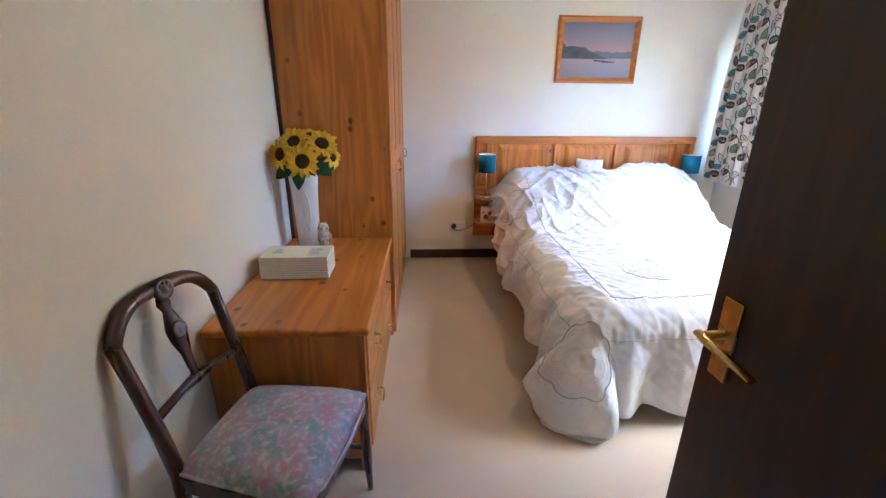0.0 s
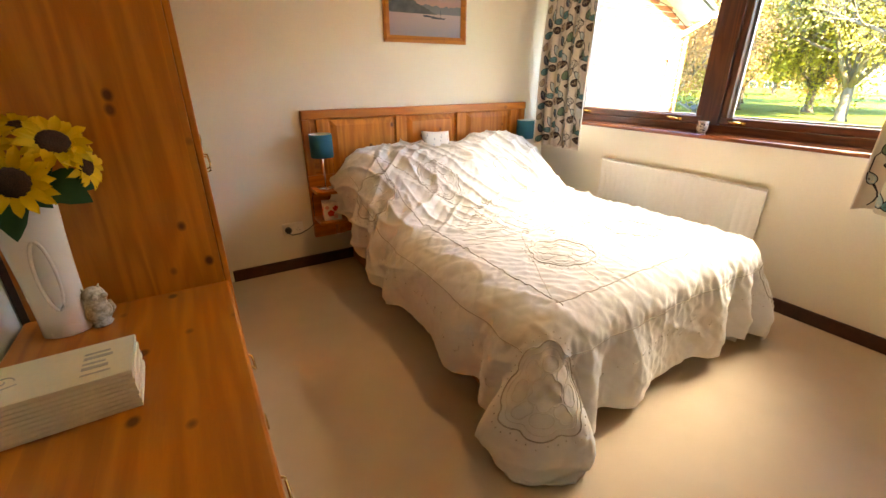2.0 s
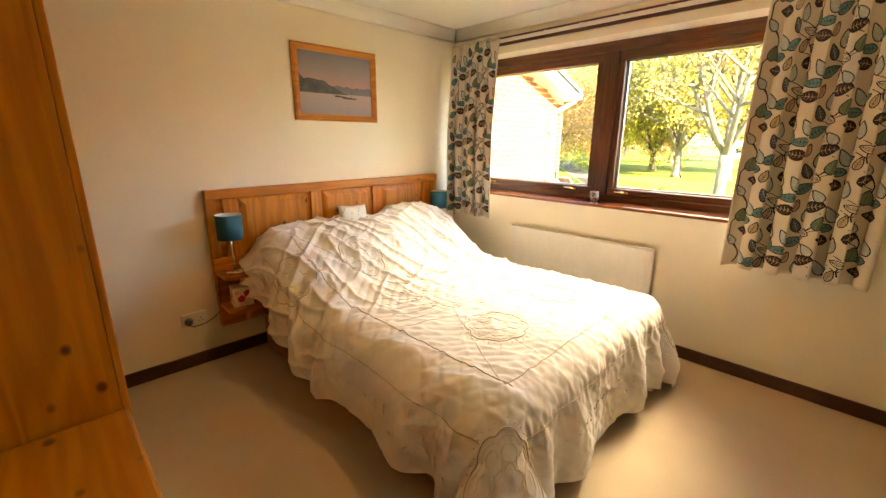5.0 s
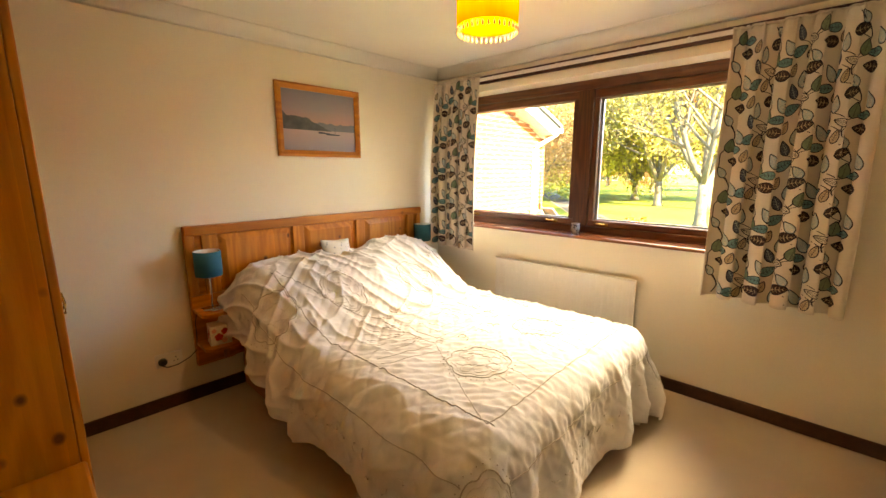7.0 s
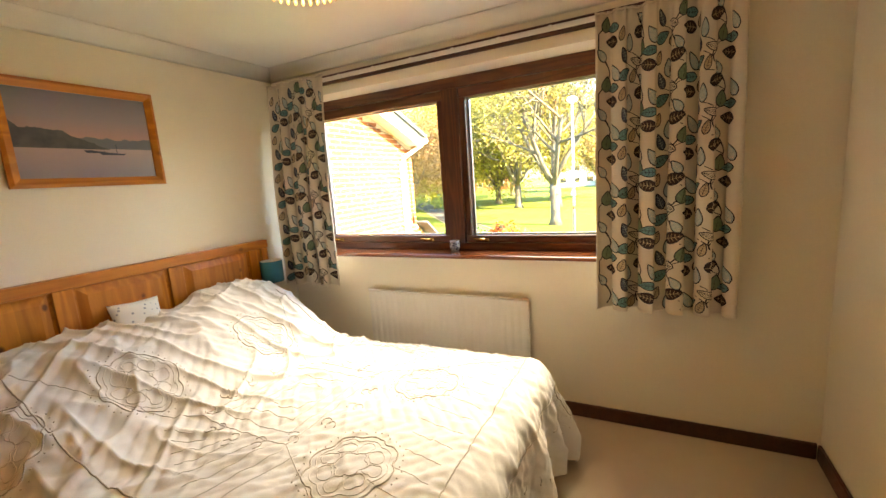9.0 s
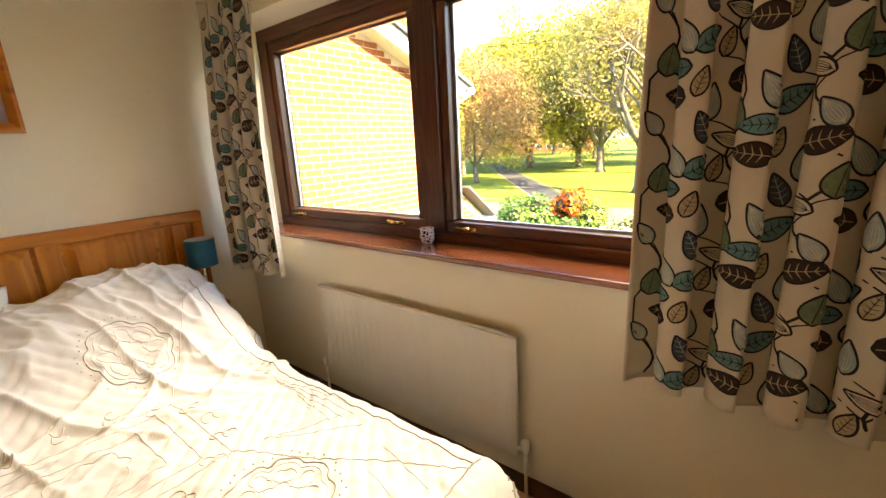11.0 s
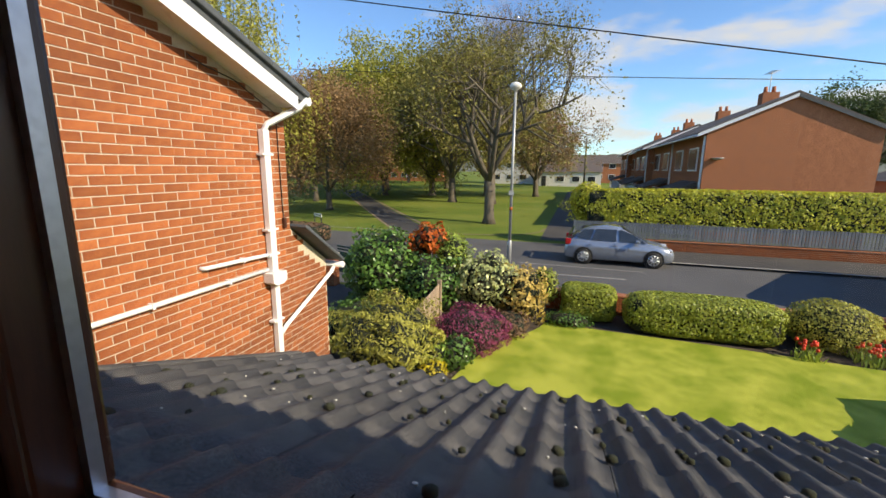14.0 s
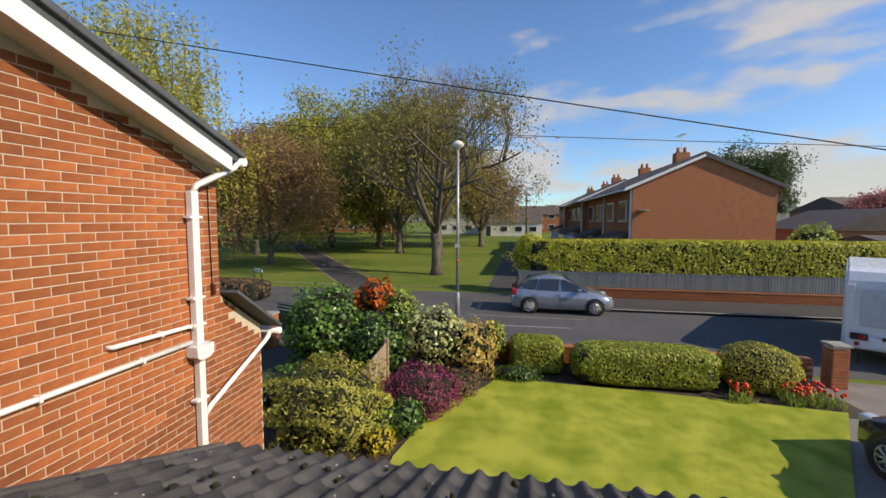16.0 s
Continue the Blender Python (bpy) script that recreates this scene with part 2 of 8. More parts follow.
W["p_green"] = surf("print_green", (0.12, 0.18, 0.115), (0.16, 0.225, 0.15), 0.9, bump=0.1, grain=0.2)
W["p_blue"] = surf("print_pale_blue", (0.30, 0.39, 0.41), (0.38, 0.47, 0.48), 0.9, bump=0.1, grain=0.15)
W["p_navy"] = surf("print_slate", (0.045, 0.055, 0.085), (0.065, 0.075, 0.11), 0.9, bump=0.1, grain=0.15)
W["p_tan"] = surf("print_tan", (0.42, 0.33, 0.22), (0.48, 0.38, 0.26), 0.9, bump=0.1, grain=0.15)
W["glass"] = glassmat("window_glass", (0.99, 0.995, 0.99))
W["spacer"] = surf("glazing_spacer", (0.55, 0.56, 0.60), (0.62, 0.63, 0.67), 0.35, 0.9, bump=0.0)
W["darkwood"] = surf("chair_mahogany", (0.045, 0.018, 0.012), (0.085, 0.034, 0.022), 0.3, scale=14, fine=120, grain=0.2, stretch=(1, 1, 0.2), coat=0.3)
W["ceramic"] = surf("white_ceramic", (0.78, 0.75, 0.70), (0.80, 0.77, 0.72), 0.25, bump=0.02, grain=0.01)
W["petal"] = leafmat("sunflower_petal", (0.72, 0.42, 0.010), (0.86, 0.60, 0.03), 0.6, 0.15)
W["seedhead"] = surf("sunflower_centre", (0.035, 0.014, 0.006), (0.085, 0.032, 0.012), 0.9, fine=300, bump=0.9, grain=0.4)
W["silkleaf"] = leafmat("silk_leaf", (0.012, 0.060, 0.022), (0.028, 0.11, 0.04), 0.5, 0.2)

# ---- building helpers ----
def mesh_of(name, bm, mats, smooth=False):
    me = bpy.data.meshes.new(name)
    bm.to_mesh(me)
    bm.free()
    for m in (mats if isinstance(mats, (list, tuple)) else [mats]):
        me.materials.append(m)
    if smooth:
        me.polygons.foreach_set("use_smooth", [True] * len(me.polygons))
    return me


def part(name, bm, mats, parent, label="", smooth=False):
    ob = new(name, mesh_of(name, bm, mats, smooth))
    ob.parent = parent
    return tagged(ob, label) if label else ob


def thing(name, loc, label, category, group="", rz=0.0):
    ob = new(name)
    ob.empty_display_size = 0.1
    ob.matrix_world = pose(*loc, 0, 0, rz)
    return tagged(ob, label, category, group)


def solo(name, bm, mats, label, category="", group="", kind="", smooth=False, loc=(0, 0, 0), rz=0.0):
    ob = new(name, mesh_of(name, bm, mats, smooth))
    ob.matrix_world = pose(*loc, 0, 0, rz)
    return tagged(ob, label, category, group, kind)


def setting(name, bm, mats, label, smooth=False):
    return solo(name, bm, mats, label, kind="structure", smooth=smooth)


def block(bm, x0, x1, y0, y1, z0, z1, bevel=0.0, mi=0, segs=2):
    """An axis-aligned block, its edges rounded by bevel."""
    t = bmesh.new()
    bmesh.ops.create_cube(t, size=1.0)
    for v in t.verts:
        v.co = Vector(((x0 + x1) / 2 + v.co.x * (x1 - x0), (y0 + y1) / 2 + v.co.y * (y1 - y0), (z0 + z1) / 2 + v.co.z * (z1 - z0)))
    if bevel > 0:
        bmesh.ops.bevel(t, geom=t.edges[:], offset=bevel, segments=segs, affect="EDGES", profile=0.5)
    return absorb(bm, t, mi)


def absorb(bm, t, mi=0, m=None):
    """Add the bmesh t to bm (moved by m), and free it."""
    if m is not None:
        bmesh.ops.transform(t, matrix=m, verts=t.verts)
    at = [bm.verts.new(v.co) for v in t.verts]
    t.verts.index_update()
    for f in t.faces:
        try:
            nf = bm.faces.new([at[v.index] for v in f.verts])
            nf.material_index, nf.smooth = mi, f.smooth
        except ValueError:
            pass
    t.free()
    return bm


def one(x0, x1, y0, y1, z0, z1, bevel=0.0):
    return block(bmesh.new(), x0, x1, y0, y1, z0, z1, bevel)


def lathe(profile, n=24, cx=0.0, cy=0.0, bm=None, mi=0, sx=1.0, sy=1.0):
    """Turn (radius, height) pairs round the upright axis."""
    bm = bm or bmesh.new()
    rows = []
    for r, z in profile:
        rows.append([bm.verts.new((cx + sx * r * math.cos(2 * math.pi * i / n), cy + sy * r * math.sin(2 * math.pi * i / n), z)) for i in range(n)])
    for a, b in zip(rows, rows[1:]):
        for i in range(n):
            f = bm.faces.new((a[i], a[(i + 1) % n], b[(i + 1) % n], b[i]))
            f.smooth, f.material_index = True, mi
    for row, flip in ((rows[0], True), (rows[-1], False)):
        f = bm.faces.new(row[::-1] if flip else row)
        f.material_index = mi
    return bm


def tube(points, radius, n=8, bm=None, mi=0, flat=1.0):
    """A round bar along points; radius is one number or one a point."""
    bm = bm or bmesh.new()
    pts = [Vector(p) for p in points]
    rad = radius if isinstance(radius, (list, tuple)) else [radius] * len(pts)
    rows, ref = [], Vector((0, 0, 1))
    for i, p in enumerate(pts):
        d = (pts[min(i + 1, len(pts) - 1)] - pts[max(i - 1, 0)])
        d = d.normalized() if d.length > 1e-9 else Vector((0, 0, 1))
        if abs(d.dot(ref)) > 0.95:
            ref = Vector((1, 0, 0)) if abs(d.x) < 0.9 else Vector((0, 1, 0))
        u = d.cross(ref).normalized()
        v = u.cross(d).normalized()
        rows.append([bm.verts.new(p + rad[i] * (math.cos(2 * math.pi * k / n) * u + flat * math.sin(2 * math.pi * k / n) * v)) for k in range(n)])
    for a, b in zip(rows, rows[1:]):
        for k in range(n):
            f = bm.faces.new((a[k], a[(k + 1) % n], b[(k + 1) % n], b[k]))
            f.smooth, f.material_index = True, mi
    f = bm.faces.new(rows[0][::-1])
    f.material_index = mi
    f = bm.faces.new(rows[-1])
    f.material_index = mi
    return bm


def prism(outline, axis, a, b, bm=None, mi=0):
    """Extrude a closed outline of 2D points along an axis (0 x, 1 y, 2 z) from a to b."""
    bm = bm or bmesh.new()
    def at(p, h):
        c = [p[0], p[1]]
        c.insert(axis, h)
        return bm.verts.new(c)
    lo, hi = [at(p, a) for p in outline], [at(p, b) for p in outline]
    n = len(outline)
    for i in range(n):
        bm.faces.new((lo[i], lo[(i + 1) % n], hi[(i + 1) % n], hi[i])).material_index = mi
    bm.faces.new(lo[::-1]).material_index = mi
    bm.faces.new(hi).material_index = mi
    bmesh.ops.recalc_face_normals(bm, faces=bm.faces[:])
    return bm


def grid_mesh(fn, nu, nv, mi=0, bm=None, smooth=True, thick=0.0):
    bm = bm or bmesh.new()
    vs = [[bm.verts.new(fn(i / nu, j / nv)) for j in range(nv + 1)] for i in range(nu + 1)]
    for i in range(nu):
        for j in range(nv):
            f = bm.faces.new((vs[i][j], vs[i + 1][j], vs[i + 1][j + 1], vs[i][j + 1]))
            f.smooth, f.material_index = smooth, mi
    return bm


def raised_panel(bm, plane, at, u0, u1, z0, z1, depth, slope=0.035, out=1, mi=0):
    """A fielded panel: plane 'x' (faces +-x at x=at, u is y) or 'y'."""
    def P(u, z, d):
        return (at + out * d, u, z) if plane == "x" else (u, at + out * d, z)
    o = [bm.verts.new(P(u, z, 0)) for u, z in ((u0, z0), (u1, z0), (u1, z1), (u0, z1))]
    i = [bm.verts.new(P(u, z, depth)) for u, z in ((u0 + slope, z0 + slope), (u1 - slope, z0 + slope), (u1 - slope, z1 - slope), (u0 + slope, z1 - slope))]
    for k in range(4):
        bm.faces.new((o[k], o[(k + 1) % 4], i[(k + 1) % 4], i[k])).material_index = mi
    bm.faces.new(i).material_index = mi
    bmesh.ops.recalc_face_normals(bm, faces=bm.faces[:])
    return bm


# ---- the room ----
XW, XE, YN, YS, HC = -0.43, 3.078, 4.045, 0.66, 2.40
OY0, OY1, OZ0, OZ1 = 1.32, 3.93, 0.985, 2.155        # window opening
DX0, DX1, DY = 0.19, 0.97, 0.15                      # doorway

setting("floor", one(XW - 0.12, XE + 0.31, -1.2, YN + 0.12, -0.2, 0.0), W["carpet"], "beige fitted carpet with short pile")
setting("wall_west", one(XW - 0.12, XW, -1.2, YN + 0.12, 0.0, HC), W["wall"], "cream painted plaster wall")
setting("wall_north", one(XW, XE + 0.31, YN, YN + 0.12, 0.0, HC), W["wall"], "cream painted plaster wall behind the bed")
bm = bmesh.new()
block(bm, XE, XE + 0.30, -1.2, OY0, 0.0, HC)
block(bm, XE, XE + 0.30, OY1, YN, 0.0, HC)
block(bm, XE, XE + 0.30, OY0, OY1, 0.0, OZ0)
block(bm, XE, XE + 0.30, OY0, OY1, OZ1, HC)
setting("wall_east", bm, W["wall"], "cream painted wall with a wide window opening")
setting("wall_south", one(1.12, XE, YS - 0.12, YS, 0.0, HC), W["wall"], "cream painted plaster wall")
setting("wall_recess", one(1.0, 1.12, DY, YS, 0.0, HC), W["wall"], "cream painted wall beside the door")
bm = bmesh.new()
block(bm, XW, DX0, DY - 0.12, DY, 0.0, HC)
block(bm, DX1, 1.12, DY - 0.12, DY, 0.0, HC)
block(bm, DX0, DX1, DY - 0.12, DY, 2.03, HC)
setting("wall_doorway", bm, W["wall"], "cream painted wall with a doorway")
bm = bmesh.new()
block(bm, XW, 1.24, -1.2, -1.08, 0.0, HC)
block(bm, 1.12, 1.24, -1.08, DY - 0.12, 0.0, HC)
setting("wall_landing", bm, W["wall"], "cream painted landing walls")
setting("ceiling", one(XW - 0.12, XE + 0.30, -1.2, YN + 0.12, HC, HC + 0.12), W["ceiling"], "off-white painted ceiling")

# plaster coving, a hollow quarter round
def cove(p0, p1, inward, name):
    bm = bmesh.new()
    R, n = 0.085, 7
    prof = [(0.0, 0.0)] + [(R * (1 - math.sin(a)), -R * (1 - math.cos(a))) for a in [math.pi / 2 * k / n for k in range(n + 1)]]
    p0, p1, q = Vector(p0), Vector(p1), Vector(inward)
    a = [bm.verts.new(p0 + q * u + Vector((0, 0, w))) for u, w in prof]
    b = [bm.verts.new(p1 + q * u + Vector((0, 0, w))) for u, w in prof]
    for k in range(len(prof)):
        f = bm.faces.new((a[k], a[(k + 1) % len(prof)], b[(k + 1) % len(prof)], b[k]))
        f.smooth = 0 < k < len(prof) - 1
    bm.faces.new(a), bm.faces.new(b[::-1])
    bmesh.ops.recalc_face_normals(bm, faces=bm.faces[:])
    setting(name, bm, W["ceiling"], "white plaster coving")
cove((XW + 0.001, YN - 0.001, HC - 0.001), (XE - 0.001, YN - 0.001, HC - 0.001), (0, -1, 0), "trim_cove_north")
cove((XE - 0.001, YS, HC - 0.001), (XE - 0.001, YN - 0.001, HC - 0.001), (-1, 0, 0), "trim_cove_east")
cove((XW + 0.001, DY, HC - 0.001), (XW + 0.001, YN - 0.09, HC - 0.001), (1, 0, 0), "trim_cove_west")
cove((1.0, YS + 0.001, HC - 0.001), (XE - 0.09, YS + 0.001, HC - 0.001), (0, 1, 0), "trim_cove_south")

def skirt(name, x0, x1, y0, y1):
    setting(name, one(x0, x1, y0, y1, 0.0, 0.085, 0.005), W["skirting"], "dark brown stained skirting board")
skirt("baseboard_north", 0.22, XE - 0.016, YN - 0.016, YN)
skirt("baseboard_east", XE - 0.016, XE, YS + 0.016, YN)
skirt("baseboard_south", 1.12, XE - 0.016, YS, YS + 0.016)
skirt("baseboard_west", XW, XW + 0.016, DY, 1.57)

# ---- window ----
win = tagged(new("window_1"), "two-light dark hardwood casement window with double glazing", "window", kind="structure")
win.location = (0, 0, 0)
FX0, FX1 = 3.265, 3.345
Wy, Wz = W["mahogany_y"], W["mahogany_z"]
part("window_frame", block(block(bmesh.new(), FX0, FX1, OY0, OY1, OZ0 + 0.012, 1.045, 0.004), FX0, FX1, OY0, OY1, 2.085, OZ1, 0.004), Wy, win)
part("window_jamb", one(FX0, FX1, OY0, OY0 + 0.07, 1.045, 2.085, 0.004), Wz, win)
part("window_jamb", one(FX0, FX1, OY1 - 0.09, OY1, 1.045, 2.085, 0.004), Wz, win)
part("mullion", one(FX0 - 0.004, FX1, 2.572, 2.690, 1.045, 2.085, 0.005), Wz, win)
for (a, b) in ((OY0 + 0.07, 2.572), (2.690, OY1 - 0.09)):
    sx0, sx1 = FX0 + 0.012, FX1 + 0.012
    bot, top = 1.047, 2.083
    s = 0.046
    part("sash_rail", one(sx0, sx1, a + 0.003, b - 0.003, bot, bot + 0.048, 0.005), Wy, win)
    part("sash_rail", one(sx0, sx1, a + 0.003, b - 0.003, top - 0.062, top, 0.005), Wy, win)
    part("sash_stile", one(sx0, sx1, a + 0.003, a + s, bot + 0.048, top - 0.062, 0.005), Wz, win)
    part("sash_stile", one(sx0, sx1, b - s, b - 0.003, bot + 0.048, top - 0.062, 0.005), Wz, win)
    pane = part("pane", one(sx0 + 0.038, sx0 + 0.044, a + s, b - s, bot + 0.048, top - 0.062), W["glass"], win)
    bm = bmesh.new()
    for y0, y1, z0, z1 in ((a + s, b - s, bot + 0.048, bot + 0.058), (a + s, b - s, top - 0.072, top - 0.062), (a + s, a + s + 0.014, bot + 0.058, top - 0.072), (b - s - 0.014, b - s, bot + 0.058, top - 0.072)):
        block(bm, sx0 + 0.045, sx0 + 0.060, y0, y1, z0, z1)
    part("glazing_spacer", bm, W["spacer"], win, "aluminium glazing spacer")
    for yy, sgn in ((a + 0.17, 1), (b - 0.14, -1)):
        bm = bmesh.new()
        block(bm, sx0 - 0.006, sx0, yy - 0.032, yy + 0.032, bot + 0.008, bot + 0.030, 0.003)
        tube([(sx0 - 0.004, yy, bot + 0.019), (sx0 - 0.022, yy, bot + 0.021), (sx0 - 0.026, yy + 0.015, bot + 0.023), (sx0 - 0.025, yy + 0.070, bot + 0.028)], [0.008, 0.010, 0.0095, 0.008], 8, bm)
        part("latch", bm, W["brass"], win, "brass casement latch")

bm = bmesh.new()
block(bm, XE - 0.022, FX0 + 0.02, OY0 + 0.002, OY1 - 0.002, OZ0 - 0.013, OZ0 + 0.012, 0.006)
block(bm, XE - 0.022, XE - 0.001, OY1 - 0.002, OY1 + 0.05, OZ0 - 0.013, OZ0 + 0.012, 0.006)
block(bm, XE - 0.022, XE - 0.001, OY0 - 0.05, OY0 + 0.002, OZ0 - 0.013, OZ0 + 0.012, 0.006)
setting("window_sill_1", bm, W["sill"], "polished red-brown hardwood window board")

# ---- door and its frame ----
door = tagged(new("door_1"), "dark brown veneered door standing open", "door", kind="structure")
door.matrix_world = pose(DX1 - 0.01, DY + 0.012, 0.008, 0, 0, 92.7)
part("door_leaf", one(0.0, 0.762, -0.0, 0.04, 0.0, 1.98, 0.003), W["doorwood"], door)
bm = bmesh.new()
block(bm, 0.692, 0.732, 0.0405, 0.046, 0.93, 1.08, 0.002)
part("handle_plate", bm, W["brass"], door, "polished brass back plate")
bm = bmesh.new()
tube([(0.712, 0.045, 1.015), (0.712, 0.085, 1.015)], 0.0085, 10, bm)
tube([(0.722, 0.088, 1.016), (0.70, 0.091, 1.015), (0.65, 0.092, 1.012), (0.60, 0.090, 1.006)], [0.009, 0.010, 0.0085, 0.007], 10, bm, flat=0.75)
part("door_handle", bm, W["brass"], door, "polished brass lever handle")
bm = bmesh.new()
for x0, x1, z0, z1 in ((DX0 - 0.065, DX0 - 0.001, 0, 2.095), (DX1 + 0.001, 1.0 - 0.001, 0, 2.095), (DX0 - 0.001, DX1 + 0.001, 2.03, 2.095)):
    block(bm, x0, x1, DY, DY + 0.014, z0, z1, 0.003)
setting("trim_architrave", bm, W["skirting"], "dark brown stained door architrave")

# ---- wardrobe ----
WY0, WX1 = 2.645, 0.155
wardrobe = thing("wardrobe", (XW + 0.004, WY0, 0), "tall knotty pine wardrobe with panelled doors", "wardrobe")
wd, wl_ = WX1 - XW - 0.004, YN - 0.006 - WY0
bm = bmesh.new()
block(bm, 0.022, wd, 0.0, 0.02, 0.0, 2.30, 0.002)
part("side_panel", bm, W["pine_z"], wardrobe)
# dark strip painting the shadowed gap between wardrobe and wall
part("scribe_strip", one(0.0, 0.021, 0.004, 0.03, 0.0, 2.30), W["skirting"], wardrobe, "dark brown strip in place of the shaded gap beside the wall")
bm = bmesh.new()
block(bm, 0.0, wd, wl_ - 0.02, wl_, 0.0, 2.30)
block(bm, 0.0, 0.012, 0.031, wl_ - 0.021, 0.0, 2.30)
block(bm, 0.013, wd - 0.03, 0.021, wl_ - 0.021, 0.03, 0.05)
part("carcass", bm, W["pine_z"], wardrobe)
part("cornice", one(0.0, wd + 0.045, -0.03, wl_, 2.30, 2.36, 0.008), W["pine_y"], wardrobe)
part("corner_post", one(wd + 0.0005, wd + 0.022, 0.0, 0.075, 0.0, 2.30, 0.004), W["pine_z"], wardrobe)
part("plinth", one(wd - 0.02, wd, 0.076, wl_ - 0.021, 0.0, 0.07, 0.002), W["pine_y"], wardrobe)
for k in range(3):
    y0 = 0.078 + k * (wl_ - 0.08) / 3
    y1 = y0 + (wl_ - 0.08) / 3 - 0.004
    bm = bmesh.new()
    block(bm, wd + 0.001, wd + 0.012, y0 + 0.07, y1 - 0.07, 0.14, 2.21)
    raised_panel(bm, "x", wd + 0.012, y0 + 0.075, y1 - 0.075, 0.16, 1.02, 0.008)
    raised_panel(bm, "x", wd + 0.012, y0 + 0.075, y1 - 0.075, 1.13, 2.19, 0.008)
    d = part("door", bm, W["pine_z"], wardrobe)
    part("stile", one(wd + 0.001, wd + 0.023, y0, y0 + 0.075, 0.075, 2.29, 0.004), W["pine_z"], d)
    part("stile", one(wd + 0.001, wd + 0.023, y1 - 0.075, y1, 0.075, 2.29, 0.004), W["pine_z"], d)
    for z0, z1 in ((0.075, 0.16), (1.03, 1.12), (2.20, 2.29)):
        part("rail", one(wd + 0.001, wd + 0.022, y0 + 0.076, y1 - 0.076, z0, z1, 0.003), W["pine_y"], d)
    yh = y1 - 0.035 if k != 1 else y0 + 0.035
    part("handle", tube([(wd + 0.023, yh, 0.965), (wd + 0.045, yh, 0.97), (wd + 0.048, yh, 1.0), (wd + 0.045, yh, 1.03), (wd + 0.023, yh, 1.035)], 0.004, 8), W["brass"], d, "small brass drop handle")

# ---- chest of drawers ----
chest = thing("chest_of_drawers", (XW + 0.012, 1.562, 0), "low knotty pine chest with four drawers and brass handles", "chest of drawers")
cd, cl_ = 0.575, 1.078
top = part("top", one(0.0, cd + 0.012, 0.0, cl_, 0.615, 0.645, 0.009), W["pine_y"], chest)
part("end_panel", one(0.0, cd - 0.03, 0.014, 0.034, 0.05, 0.614, 0.002), W["pine_z"], chest)
part("end_panel", one(0.0, cd - 0.03, cl_ - 0.034, cl_ - 0.014, 0.05, 0.614, 0.002), W["pine_z"], chest)
part("back", one(0.002, 0.012, 0.036, cl_ - 0.036, 0.05, 0.614), W["pine_y"], chest)
part("front_stile", one(cd - 0.029, cd - 0.008, 0.008, 0.040, 0.0, 0.614, 0.003), W["pine_z"], chest)
part("front_stile", one(cd - 0.029, cd - 0.008, cl_ - 0.040, cl_ - 0.008, 0.0, 0.614, 0.003), W["pine_z"], chest)
part("plinth", one(cd - 0.05, cd - 0.03, 0.014, cl_ - 0.014, 0.0, 0.075, 0.002), W["pine_y"], chest)
for c in range(2):
    for r in range(2):
        y0 = 0.042 + c * 0.498
        z0 = 0.085 + r * 0.265
        bm = one(cd - 0.028, cd - 0.002, y0, y0 + 0.494, z0, z0 + 0.258, 0.006)
        block(bm, 0.03, cd - 0.029, y0 + 0.01, y0 + 0.484, z0 + 0.01, z0 + 0.20)
        d = part("drawer", bm, W["pine_y"], chest)
        zc, ycs = z0 + 0.135, (y0 + 0.165,) if c == 0 else (y0 + 0.21,)
        for yc in ycs:
            bm = bmesh.new()
            for q in (-0.032, 0.032):
                t = lathe([(0.011, 0), (0.011, 0.002), (0.005, 0.005), (0.004, 0.014), (0.002, 0.016)], 10)
                absorb(bm, t, 0, pose(cd - 0.002, yc + q, zc, 0, 90, 0))
            tube([(cd + 0.013, yc - 0.034, zc), (cd + 0.025, yc - 0.038, zc - 0.012), (cd + 0.027, yc - 0.022, zc - 0.028), (cd + 0.027, yc + 0.022, zc - 0.028), (cd + 0.025, yc + 0.038, zc - 0.012), (cd + 0.013, yc + 0.034, zc)], 0.0040, 7, bm)
            part("handle", bm, W["brass"], d, "brass swan-neck drop handle")

# ---- stack of cream place mats in a box ----
mats_box = thing("stack_of_boxes", (-0.222, 2.098, 0.646), "stack of flat cream card boxes with grey print", "box", rz=1.5)
for k in range(9):
    j = 0.0015 * math.sin(k * 2.4)
    part("box", one(-0.15 + j, 0.15 + j, -0.083, 0.083, k * 0.0115, k * 0.0115 + 0.0105, 0.0012), W["cream_card"], mats_box)
zt = 9 * 0.0115 - 0.0005
bm = bmesh.new()
for k, wdt in enumerate((0.006, 0.012, 0.008, 0.011, 0.007)):
    block(bm, 0.055, 0.055 + 0.055 - 0.006 * (k % 3), -0.055 + k * 0.022, -0.055 + k * 0.022 + wdt, zt, zt + 0.0006)
part("printed_title", bm, W["grey_print"], mats_box, "grey printed lettering")
bm = bmesh.new()
tube([(-0.085 + 0.022 * math.cos(a) * (1 - a / 9), 0.01 + 0.02 * math.sin(a) * (1 - a / 9), zt + 0.0006) for a in [k * 0.45 for k in range(16)]], 0.0014, 5, bm)
tube([(-0.11, -0.012, zt + 0.0006), (-0.085, -0.018, zt + 0.0006), (-0.055, -0.010, zt + 0.0006)], 0.0012, 5, bm)
part("printed_emblem", bm, W["grey_print"], mats_box, "grey printed emblem")

